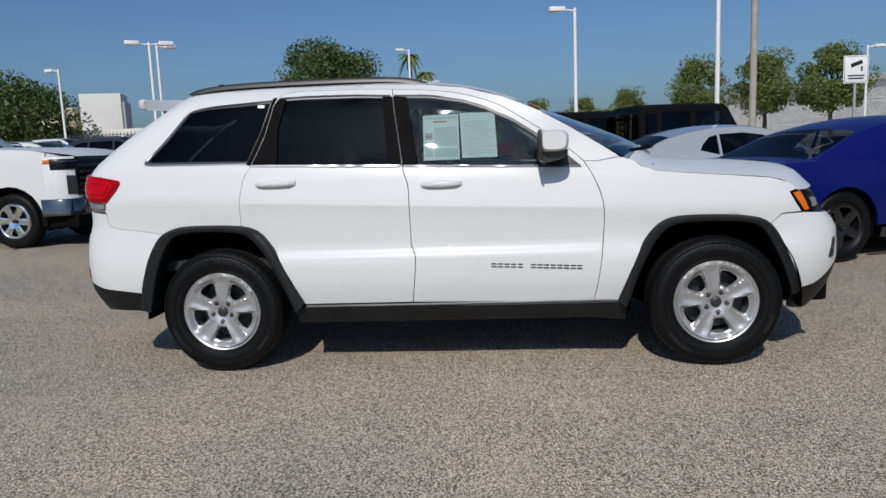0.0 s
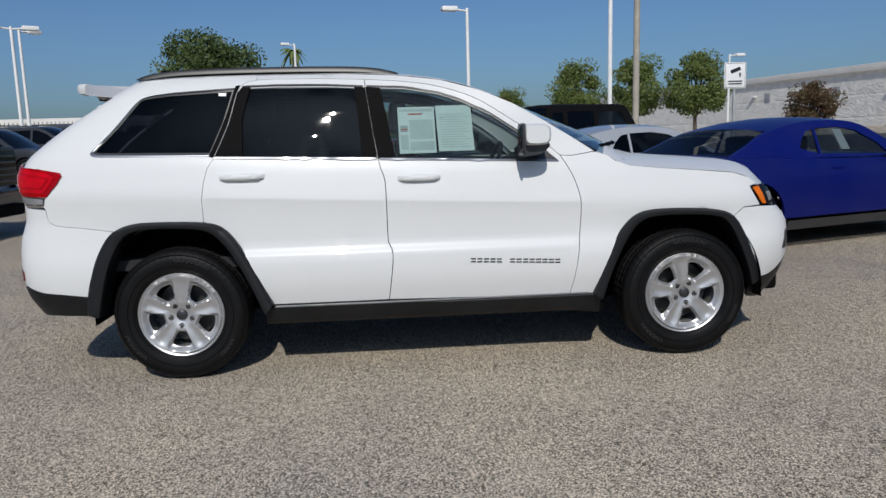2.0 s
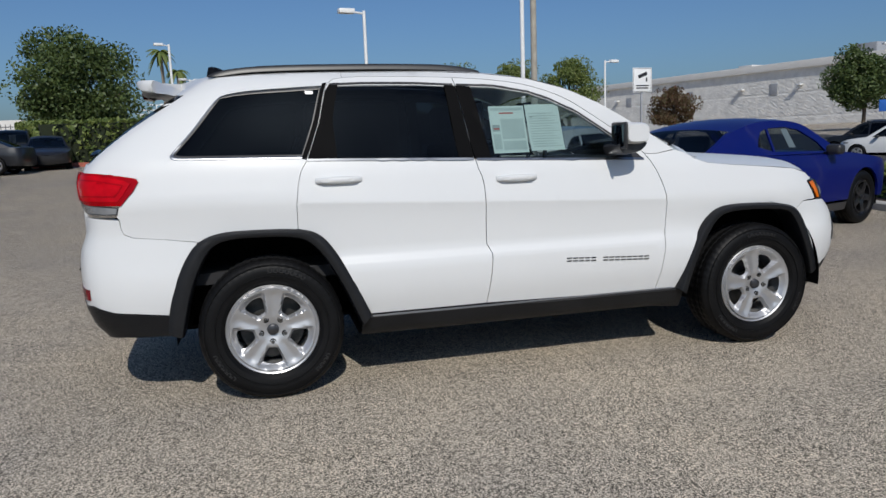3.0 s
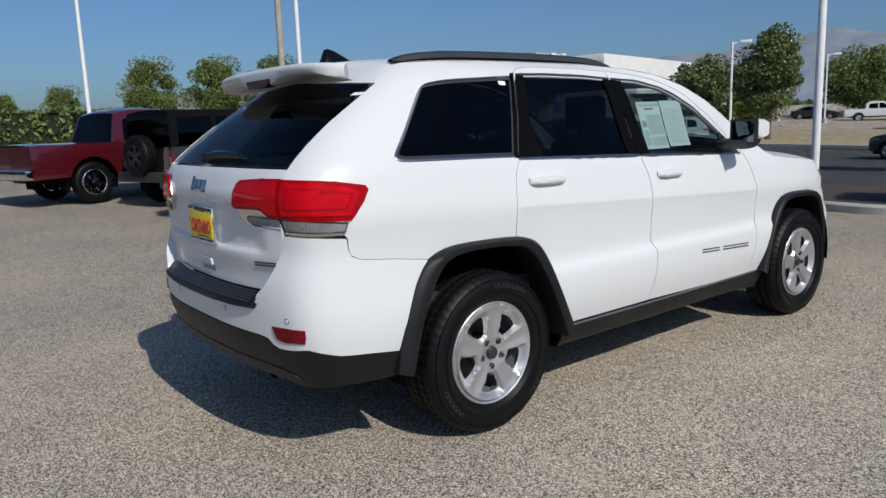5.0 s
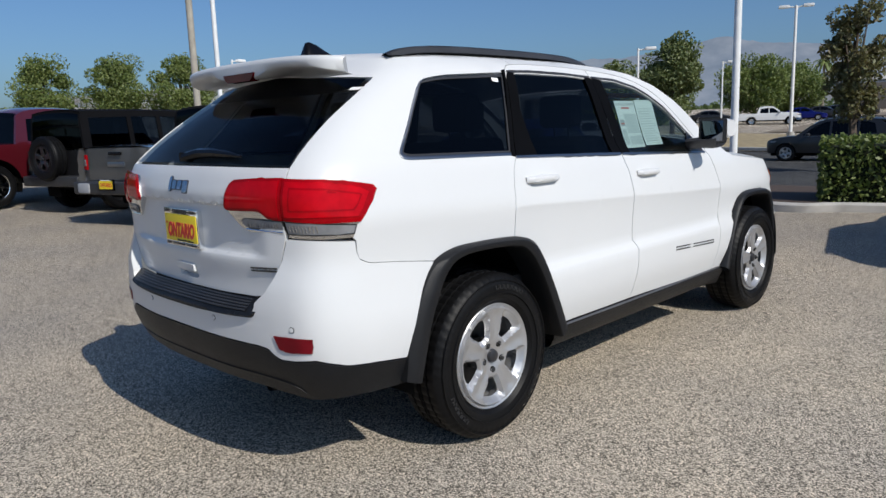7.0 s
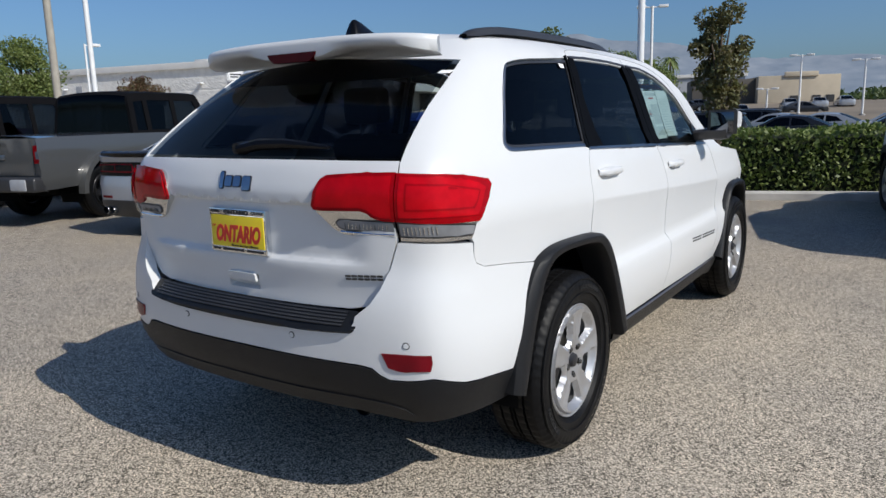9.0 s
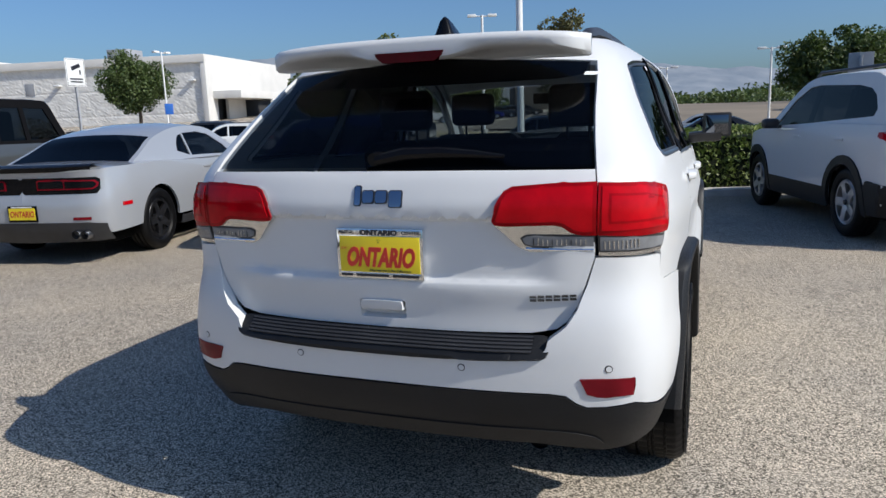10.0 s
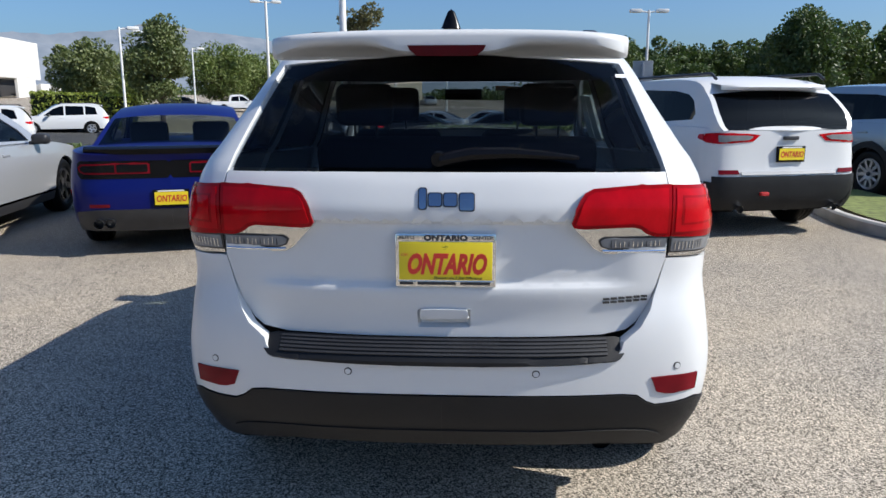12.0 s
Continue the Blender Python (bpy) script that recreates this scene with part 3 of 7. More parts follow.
qhole = BODY.side_outline(QWIN)


def surround(name, loop, keep, w0, w1, lift, sgn, material, parent, label=""):
    """A moulding along some of the corners of an outline on the side, between two distances from it."""
    at = BODY.right if sgn < 0 else BODY.left
    out = Vector((0, sgn, .3)).normalized()
    a, b = inset(loop, w0), inset(loop, w1)
    rows = [[Vector(at(*p)) - out * .008, Vector(at(*p)) + out * lift * .7, Vector(at(*(.8 * np.array(p) + .2 * np.array(q)))) + out * lift, Vector(at(*(.2 * np.array(p) + .8 * np.array(q)))) + out * lift, Vector(at(*q)) + out * lift * .5, Vector(at(*q)) - out * .012] for p, q in [(a[k], b[k]) for k in keep]]
    return part(name, facing(grid(rows), (0, sgn, 0)), material, parent, label, angle=50)


for at, o in ((BODY.right, (0, -1, 0)), (BODY.left, (0, 1, 0))):
    patch("quarter_panel", inset(quarter, .0005), at, o, M_WHITE, suv, [qhole], .045, 0, .02)
    surround("window_trim", qhole, [*range(len(qhole)), 0], .011, .021, .001, o[1], M_SATIN, suv, "dark window surround")
    surround("bright_surround", qhole, [-1, *range(38)], -.001, .013, .004, o[1], M_TRIM, suv, "satin bright window edge")
    patch("quarter_window", inset(qhole, .012), at, o, M_TINT, suv, (), .08, -.004, 0, "dark privacy glass")
CPIL = [p for p in SEAM if 1.245 < p[1] < 1.66]
for at, o in ((BODY.right, (0, -1, 0)), (BODY.left, (0, 1, 0))):
    cover = [(x - .003, z) for x, z in CPIL] + [(-1.112, 1.642), (-1.118, 1.61), (-1.180, 1.427), (-1.252, 1.252)]
    patch("pillar_trim", BODY.side_outline(cover), at, o, M_PILLAR, suv, (), .05, .006, .010, "black pillar cover")
# doors
RDLO = [(-1.212, 1.250), (-1.142, 1.427), (-1.098, 1.59), (-1.075, 1.628), (-.9, 1.632), (-.6, 1.627), (-.392, 1.615), (-.330, 1.216)]
rear_door = SEAM + [(-.891, 1.682), (-.624, 1.678)] + BSEAM + [(-.5, .411), (-.945, .411)] + [p for p in RFLARE_OUT[::-1] if -1.29 < p[0] < -.95]
doors = side_panel("rear_door", rear_door, [RDLO], creased=True)
FDLO = [(-.312, 1.212), (-.372, 1.616), (-.157, 1.606), (.041, 1.570), (.171, 1.524), (.332, 1.445), (.481, 1.345), (.641, 1.235), (.715, 1.172), (.46, 1.178), (0, 1.200)]
front_door = DOORTOP + ASEAM[1:] + [(.3, .400)] + BSEAM[::-1][:-1]
doors2 = side_panel("front_door", front_door, [FDLO], creased=True)
for k in (0, 1):
    d, e = doors[k], doors2[k]
    at, o = ((BODY.right, (0, -1, 0)), (BODY.left, (0, 1, 0)))[k]
    so = BODY.side_outline
    patch("door_glass", so([(-1.075, 1.235), (-1.080, 1.45), (-1.035, 1.628), (-.43, 1.622), (-.395, 1.218)]), at, o, M_TINT, d, (), .1, -.006, 0, "dark privacy glass")
    patch("pillar_trim", so([(x + .003, z) for x, z in CPIL[:-1]] + [(-1.075, 1.636), (-1.030, 1.632), (-1.075, 1.45), (-1.068, 1.245)]), at, o, M_PILLAR, d, (), .06, .005, .012, "black pillar cover")
    patch("pillar_trim", so([(-.442, 1.622), (-.381, 1.620), (-.322, 1.214), (-.407, 1.219)]), at, o, M_PILLAR, d, (), .06, .002, .012, "black pillar cover")
    patch("pillar_trim", so([(-.3765, 1.620), (-.292, 1.613), (-.222, 1.210), (-.3165, 1.213)]), at, o, M_PILLAR, e, (), .06, .002, .012, "black pillar cover")
    patch("door_glass", so([(-.300, 1.618), (-.157, 1.612), (.041, 1.576), (.171, 1.530), (.332, 1.451), (.481, 1.351), (.60, 1.268), (.60, 1.17), (.3, 1.178), (-.235, 1.205)]), at, o, M_GLASS, e, (), .1, -.006, 0, "lightly tinted glass")
    patch("mirror_sail", so([(.545, 1.302), (.641, 1.237), (.712, 1.172), (.50, 1.176)]), at, o, M_SATIN, e, (), .05, .003, .012)
    # bright strip under the windows and its continuation over the glass
    for ob, pts in ((d, [(-1.225, 1.236), (-.328, 1.205)]), (e, [(-.310, 1.203), (.71, 1.164)])):
        (xa, za), (xb, zb) = pts
        strip = [(xa, za + .003), (xb, zb + .003), (xb, zb + .014), (xa, za + .014)]
        patch("waist_trim", so(strip), at, o, M_TRIM, ob, (), .05, .005, .010, "satin bright waist strip")
    for ob, pts in ((d, [(-1.075, 1.632), (-.9, 1.637), (-.6, 1.632), (-.392, 1.620)]), (e, [(-.372, 1.620), (-.157, 1.610), (.041, 1.574), (.171, 1.528), (.332, 1.449), (.481, 1.349), (.641, 1.239)])):
        strip = pts + [(x, z + .010) for x, z in pts[::-1]]
        patch("glass_seal", so(strip), at, o, M_SATIN, ob, (), .05, .004, .012)
# body side above the doors and the windscreen pillar
rail = SEAM[-1:] + [(-.891, 1.682), (-.624, 1.678)] + DOORTOP + [(.80, 1.20), (.93, 1.222)]
edge_top = [(x, float(topz(x))) for x in (.80, .64, .47, .28, .05, -.2, -.5, -1.0)]
side_panel("roof_side", rail + edge_top, lip=.02, gap=.0015)
# front wing
wing = ASEAM[::-1] + [(.80, 1.20), (.93, 1.220)] + HOODLINE + [(1.875, .987), (1.905, .93), (1.948, .872), (1.827, .868)] + [p for p in FFLARE_OUT[::-1] if p[0] <= CORNER[0]]
side_panel("front_wing", wing)
# nose, bumper and headlamp
bumper = [(sx(x, z), z) for x, z in ((1.827, .866), (1.948, .868), (2.03, .862))] + [(BODY.end, .80), (BODY.end, .60)] + [(sx(x, z), z) for x, z in ((2.22, .585), (2.16, .54), (2.08, .475), (2.03, .447), (1.94, .43))] + [(sx(x, z), z) for x, z in FFLARE_OUT[::-1] if CORNER[0] <= x < 1.935]
lampf = [(sx(x, z), z) for x, z in ((1.882, .985), (1.958, .994), (2.03, .972), (2.07, .93), (2.04, .870), (1.955, .874), (1.915, .93))]
amber = [(sx(x, z), z) for x, z in ((1.890, .978), (1.938, .984), (1.992, .880), (1.960, .879), (1.92, .93))]
grille = [(sx(2.035, .862), .862), (sx(2.075, .93), .93), (sx(2.03, .976), .976), (sx(1.96, .996), .996), (BODY.end, 1.0), (BODY.end, .805)]
chin = [(sx(x, z), z) for x, z in ((1.905, .424), (1.94, .426), (2.03, .443), (2.08, .471), (2.16, .536), (2.22, .581))] + [(BODY.end, .596), (BODY.end, .27)] + [(sx(x, z), z) for x, z in ((2.04, .285), (1.97, .295), (1.90, .31), (1.885, .36))]
fog = [(sx(x, z), z) for x, z in ((2.115, .60), (2.15, .70), (2.165, .71), (2.15, .60))]
for at, o in ((BODY.right, (1, -1, 0)), (BODY.left, (1, 1, 0))):
    patch("front_bumper", [(s if s < BODY.end - .004 else BODY.end, z) for s, z in inset(bumper, .002)], at, o, M_WHITE, suv, (), .05)
    lf = patch("headlamp", lampf, at, o, M_GLOSSBLACK, suv, (), .03, .004, .03, "dark headlamp with amber side marker")
    patch("lamp_lens", [(sx(x, z), z) for x, z in ((2.0, .945), (2.045, .94), (2.055, .90), (2.02, .892))], at, o, M_CLEAR, lf, (), .03, .008, .01)
    patch("side_marker", amber, at, o, M_AMBER, lf, (), .03, .008, .01, "amber lens")
    patch("grille", grille, at, o, M_GLOSSBLACK, suv, (), .06, -.01)
    patch("front_valance", chin, at, o, M_BLACK, suv, (), .06)
    patch("fog_lamp_trim", fog, at, o, M_SATIN, suv, (), .03, .006, .01)


# wheel arch trims, sills
def flare(outer, inner, sgn):
    a, b = outer, inner
    rows = []
    for (x0, z0), (x1, z1) in zip(a, b):
        row = []
        for t, lift in ((-.14, -.034), (-.09, .006), (.2, .022), (.6, .024), (.9, .018), (1.0, .006), (1.03, -.05), (1.06, -.12)):
            x, z = x0 + (x1 - x0) * t, z0 + (z1 - z0) * t
            py = np.interp(BODY.sx(x, z), BODY.arc, BODY.out[:, 1]) * (1 + .013 / .92)
            row.append((x, sgn * (float(py) + lift), z))
        rows.append(row)
    return grid(rows, flip=sgn > 0)


for sgn in (-1, 1):
    part("arch_trim", flare(RFLARE_OUT, RFLARE_IN, sgn), M_BLACK, suv, "black plastic wheel arch trim", angle=40)
    part("arch_trim", flare(FFLARE_OUT, FFLARE_IN, sgn), M_BLACK, suv, "black plastic wheel arch trim", angle=40)
    rows = []
    for x in np.linspace(-.99, .955, 24):
        top, low = .404 - .006 * (x > 0), .287 - .02 * smooth(.75, .95, x)
        ytop = float(BODY.xy(BODY.sx(x, top), top)[1])
        rows.append([(x, sgn * y, z) for y, z in ((ytop - .02, top + .004), (ytop + .006, top - .002), (ytop + .012, top - .012), (ytop + .006, top - .03), (ytop - .004, .34), (ytop - .018, .31), (ytop - .035, low + .006), (ytop - .05, low), (ytop - .25, low + .02))])
    part("sill", grid(rows, flip=sgn < 0), M_BLACK, suv, "black plastic sill with a bright top edge", angle=40)
    part("sill_strip", grid([[(x, sgn * (float(BODY.xy(BODY.sx(x, .402), .402)[1]) + d), z) for d, z in ((.007, .404), (.013, .400), (.013, .395))] for x in np.linspace(-.93, .88, 14)], flip=sgn < 0), M_TRIM, suv)
# rear bumper, lower black part and step pad
upper = [(0, .704), (BUMP.sy(.30, .706), .706), (BUMP.sy(.49, .714), .714), (BUMP.sy(.530, .718), .718), (BUMP.sy(.543, .735), .735), (BUMP.sy(.548, .757), .757), (BUMP.sy(.570, .776), .776), (BUMP.sy(.60, .80), .80), (BUMP.sy(.631, .851), .851), (BUMP.sy(.655, .92), .92), (BUMP.sy(.678, 1.0), 1.0), (BUMP.sy(.70, 1.0), 1.0), (BUMP.sy(.80, .995), .995), (BUMP.sx(-2.158, .985), .985)]
upper += [(BUMP.sx(x, z), z) for x, z in ((-2.152, .94), (-2.14, .913), (-2.10, .8955), (-1.95, .8795), (-1.795, .8575), *[p for p in RFLARE_OUT[::-1] if -1.95 < p[0] < -1.80], (-1.955, .495), (-2.10, .512), (-2.22, .523))]
BLACKLINE = [(.795, .556), (.72, .548), (.66, .547), (.63, .560), (.60, .584), (.55, .590), (.3, .592), (0, .593)]
lower_edge = [(BUMP.sy(y, z), z) for y, z in BLACKLINE]
bumper_r = upper + lower_edge
REFL = [(.640, .640), (.70, .641), (.795, .639), (.790, .585), (.69, .583), (.660, .592)]
SENS = [(.285, .664), (.723, .671)]
for at, o in ((BUMP.right, (-1, -1, 0)), (BUMP.left, (-1, 1, 0))):
    rb = patch("rear_bumper", [(s if s > .004 else 0, z) for s, z in inset(bumper_r, .0008)], at, o, M_WHITE, suv, (), .04, 0, .045)
    low = [(BUMP.sx(-1.955, .491), .491), (BUMP.sx(-2.10, .508), .508), (BUMP.sx(-2.22, .519), .519)] + [(s, z - .004) for s, z in lower_edge] + [(0, .405), (BUMP.sy(.3, .405), .405), (BUMP.sy(.5, .40), .40), (BUMP.sy(.62, .385), .385), (BUMP.sy(.70, .372), .372), (BUMP.sx(-2.18, .384), .384), (BUMP.sx(-2.05, .382), .382), (BUMP.sx(-1.94, .380), .380), (BUMP.sx(-1.915, .42), .42)]
    patch("bumper_valance", low, at, o, M_BLACK, suv, (), .04, .004, .05, "black plastic lower bumper")
    patch("valance_panel", [(BUMP.sy(y, z), z) if y else (0, z) for y, z in soften([(0, .470), (.40, .469), (.60, .462), (.68, .440), (.70, .408)]) + [(.6, .410), (.3, .412), (0, .412)]], at, o, M_BLACK, suv, (), .04, .008, .012)
    rf = patch("rear_reflector", [(BUMP.sy(y, z), z) for y, z in REFL], at, o, M_REFLECTOR, rb, (), .03, .005, .01, "red reflector")
    for y, z in SENS:
        c = [(BUMP.sy(y, z) + .009 * math.cos(a), z + .009 * math.sin(a)) for a in np.linspace(0, 2 * math.pi, 14, endpoint=False)]
        patch("parking_sensor", c, at, o, M_WHITE, rb, (), .01, .003, .006)
        patch("sensor_gap", [(s + 0, zz) for s, zz in inset(c, -.003)], at, o, M_SATIN, rb, [c], .01, .001, .004)
PAD = [(.52, .765), (.548, .757), (.556, .737), (.548, .714), (.52, .702), (.3, .693)]
pad = soften(PAD + [(0, .690)] + [(-y, z) for y, z in PAD[::-1]] + [(0, .762)] + PAD[:1], 1)[:-1]


def pad_at(y, z):
    x, yy, zz = BUMP.back(y, min(z, .74))
    return x - .012 + .055 * smooth(.700, .770, z), yy, z


pd = patch("step_pad", pad, pad_at, (-.4, 0, 1), M_BLACK, suv, (), .025, .002, .03, "black ribbed plastic step pad")
for k in range(5):
    z = .722 + .0088 * k
    rows = [[Vector(pad_at(y, z + d)) + Vector((-.005, 0, .003)) * e for d, e in ((-.0035, .2), (-.002, 1), (.002, 1), (.0035, .2))] for y in np.linspace(-.50, .50, 21)]
    part("pad_rib", grid(rows), M_SATIN, pd)
# tailgate
GATE = [(.678, 1.005), (.652, .92), (.629, .853), (.598, .802), (.565, .777), (.49, .764), (.25, .761), (0, .760)]
gate = [(.672, 1.262), (.679, 1.206)] + GATE + [(-y, z) for y, z in GATE[::-1][1:]] + [(-.679, 1.206), (-.672, 1.262), (-.3, 1.266), (0, 1.266), (.3, 1.266)]


def gate_at(y, z):
    """The skin of the tailgate with the panel round the plate sunk in."""
    x, yy, _ = BODY.back(y, z)
    a = abs(y)
    deep = .016 * smooth(.914, .936, z) * (1 - smooth(1.110, 1.121, z)) * (1 - smooth(.46, .60, a))
    pull = .022 * smooth(-.086, -.078, y) * (1 - smooth(.066, .074, y)) * smooth(.792, .800, z) * (1 - smooth(.846, .850, z))
    return x + float(deep + pull), yy, z


rows_ = [(y, z) for y in np.arange(-.60, .61, .03) for z in (.913, .920, .929, .937, 1.109, 1.1125, 1.1155, 1.1185, 1.122)]
rows_ += [(y, z) for y in (-.087, -.082, -.077, *np.arange(-.065, .06, .0125), .065, .070, .075) for z in (.791, .796, .801, .815, .83, .845, .851)]
tail = patch("tailgate", inset(gate, .002), gate_at, (-1, 0, 0), M_WHITE, suv, (), .018, 0, .02, "white tailgate", extra=rows_)
RG = [(.660, 1.272), (.640, 1.36), (.612, 1.48), (.588, 1.58), (.578, 1.640)]
rglass = RG + [(-y, z) for y, z in RG[::-1]] + [(-.3, 1.277), (.3, 1.277)]
patch("rear_window", rglass, BODY.back, (-1, 0, .5), M_TINTREAR, suv, (), .06, -.004, 0, "dark tinted rear window")
patch("window_band", [(y, z) for y, z in ((.58, 1.56), (.578, 1.64), (-.578, 1.64), (-.58, 1.56), (-.5, 1.545), (-.2, 1.54), (.2, 1.54), (.5, 1.545))], BODY.back, (-1, 0, .5), M_PILLAR, suv, (), .06, -.007, 0, "black printed band")
# tail lamps: the inner part on the gate, the outer on the corner; red above, clear below
IN_ALL = [(.676, 1.226), (.55, 1.224), (.442, 1.217), (.418, 1.205), (.402, 1.18), (.381, 1.118), (.384, 1.108), (.418, 1.075), (.452, 1.038), (.484, 1.022), (.55, 1.017), (.677, 1.016)]
IN_RED = [(.676, 1.222), (.55, 1.220), (.444, 1.213), (.421, 1.201), (.406, 1.178), (.386, 1.118), (.392, 1.108), (.420, 1.105), (.564, 1.108), (.588, 1.102), (.613, 1.084), (.640, 1.077), (.676, 1.076)]
IN_WHITE = [(.672, 1.068), (.60, 1.069), (.482, 1.070), (.470, 1.062), (.476, 1.048), (.500, 1.040), (.672, 1.038)]
for sgn in (1, -1):
    fl = lambda pts: [(sgn * y, z) for y, z in pts]
    lm = patch("tail_lamp", fl(IN_ALL), LAMPS.back, (-1, 0, 0), M_LAMPCHROME, tail, (), .03, .0, .045, "red over clear tail lamp in the tailgate")
    patch("red_lens", inset(fl(IN_RED), -.0045), LAMPS.back, (-1, 0, 0), M_DEEPRED, lm, (), .02, .006, .014, "glossy red lens")
    patch("lens_slot", inset(fl(IN_WHITE), -.005), LAMPS.back, (-1, 0, 0), M_SATIN, lm, (), .03, .002, .004)
    patch("clear_lens", fl(IN_WHITE), LAMPS.back, (-1, 0, 0), M_CLEAR, lm, (), .03, .005, .01, "clear reversing lamp")
    patch("lens_core", inset(fl(IN_RED), .007), LAMPS.back, (-1, 0, 0), M_RED, lm, (), .02, .0085, .006)
OUT_ALL = [(LAMPS.sy(.685, 1.224), 1.224), (LAMPS.sy(.80, 1.216), 1.216), (LAMPS.sx(-2.14, 1.202), 1.202), (LAMPS.sx(-2.062, 1.182), 1.182)] + [(LAMPS.sx(x, z), z) for x, z in LAMP_FRONT[::-1][1:]] + [(LAMPS.sy(.80, 1.000), 1.0), (LAMPS.sy(.685, 1.006), 1.006)]
OUT_RED = [(LAMPS.sy(.686, 1.221), 1.221), (LAMPS.sy(.80, 1.213), 1.213), (LAMPS.sx(-2.14, 1.199), 1.199), (LAMPS.sx(-2.065, 1.185), 1.185), (LAMPS.sx(-2.054, 1.17), 1.17), (LAMPS.sx(-2.078, 1.13), 1.13), (LAMPS.sx(-2.118, 1.085), 1.085), (LAMPS.sx(-2.14, 1.06), 1.06), (LAMPS.sy(.80, 1.065), 1.065), (LAMPS.sy(.686, 1.075), 1.075)]
OUT_CORE = [(LAMPS.sy(.694, 1.212), 1.212), (LAMPS.sy(.80, 1.204), 1.204), (LAMPS.sx(-2.12, 1.180), 1.180), (LAMPS.sx(-2.088, 1.162), 1.162), (LAMPS.sx(-2.125, 1.105), 1.105), (LAMPS.sx(-2.15, 1.078), 1.078), (LAMPS.sy(.80, 1.083), 1.083), (LAMPS.sy(.694, 1.085), 1.085)]
OUT_WHITE = [(LAMPS.sy(.69, 1.066), 1.066), (LAMPS.sy(.80, 1.058), 1.058), (LAMPS.sx(-2.158, 1.045), 1.045), (LAMPS.sx(-2.165, 1.018), 1.018), (LAMPS.sy(.80, 1.020), 1.020), (LAMPS.sy(.69, 1.024), 1.024)]
for at, o in ((LAMPS.right, (-1, -1, 0)), (LAMPS.left, (-1, 1, 0))):
    lm = patch("tail_lamp", OUT_ALL, at, o, M_LAMPCHROME, suv, (), .03, .0, .045, "red over clear tail lamp on the corner")
    patch("red_lens", inset(OUT_RED, -.003), at, o, M_DEEPRED, lm, (), .02, .006, .014, "glossy red lens")
    patch("lens_core", OUT_CORE, at, o, M_RED, lm, (), .02, .0085, .006)
    patch("lens_frame", inset(OUT_CORE, .020), at, o, M_DEEPRED, lm, (), .02, .0095, .002)
    patch("lens_middle", inset(OUT_CORE, .027), at, o, M_RED, lm, (), .02, .0105, .002)
    patch("lens_slot", inset(OUT_WHITE, -.006), at, o, M_SATIN, lm, (), .03, .002, .004)
    patch("clear_lens", OUT_WHITE, at, o, M_CLEAR, lm, (), .03, .005, .01, "clear side lamp")
    for k in range(9):
        sr = OUT_WHITE[0][0] + .012 + .013 * k
        patch("lens_rib", [(sr, 1.028), (sr + .003, 1.028), (sr + .003, 1.054), (sr, 1.054)], at, o, M_LAMPCHROME, lm, (), .03, .0065, .003)
for sgn in (1, -1):
    for k in range(12):
        y = .503 + .0135 * k
        x = LAMPS.back(y, 1.054)[0]
        part("lens_rib", block(x - .0065, x, sgn * y - .0012, sgn * y + .0012, 1.042, 1.066), M_SATIN if k % 4 == 0 else M_LAMPCHROME, tail)
    x0, x1 = LAMPS.back(.50, 1.032)[0], LAMPS.back(.67, 1.032)[0]
    part("lamp_strip", tube([(x0 - .004, sgn * .478, 1.030), ((x0 + x1) / 2 - .005, sgn * .585, 1.027), (x1 - .004, sgn * .672, 1.026)], .005, 8), M_CHROME, tail, "bright lamp edge")
# recessed grip, maker's mark as plain bars, trim mark as plain bars
def on_gate(name, y0, y1, z0, z1, material, parent, lift=.004, label="", hole=None, cut=.008):
    box = lambda a0, a1, b0, b1, c: [(a0 + c, b0), (a1 - c, b0), (a1, b0 + c), (a1, b1 - c), (a1 - c, b1), (a0 + c, b1), (a0, b1 - c), (a0, b0 + c)]
    return patch(name, box(y0, y1, z0, z1, cut), gate_at, (-1, 0, 0), material, parent, [box(*hole, cut * .8)] if hole else (), .03, lift, lift + .002, label)


def grip_at(y, z):
    x, yy, _ = BODY.back(y, z)
    return x - .010 * smooth(.815, .826, z), yy, z


grip = patch("grip_bar", soften([(-.079, .822), (-.079, .846), (-.072, .853), (.060, .853), (.067, .846), (.067, .822), (.060, .817), (-.072, .817), (-.079, .822)], 1)[:-1], grip_at, (-1, 0, 0), M_WHITE, tail, (), .012, .002, .012, "white pull grip")
M_MAKER = plain("blue_grey_chrome", (.33, .37, .44), .22, metal=1.0)
for y0, y1, z0, z1 in ((.068, .050, 1.160, 1.218), (.043, .011, 1.168, 1.204), (.004, -.028, 1.168, 1.204), (-.036, -.072, 1.156, 1.204)):
    mark = on_gate("maker_mark", y1 * 1.15 - .015, y0 * 1.15 - .009, z0 - .003, z1 + .003, M_PLATEDARK, tail, .002, "chrome marking", cut=.005)
    on_gate("mark_face", y1 * 1.15 - .012, y0 * 1.15 - .012, z0, z1, M_MAKER, mark, .005, cut=.005)
for k in range(6):
    y = -.487 - .0235 * k
    on_gate("trim_mark", y - .019, y, .868 + .001 * k, .874 + .001 * k, M_STEEL, tail, .004, "chrome marking", cut=.001)
    on_gate("trim_mark", y - .019, y, .879 + .001 * k, .885 + .001 * k, M_STEEL, tail, .004, "chrome marking", cut=.001)
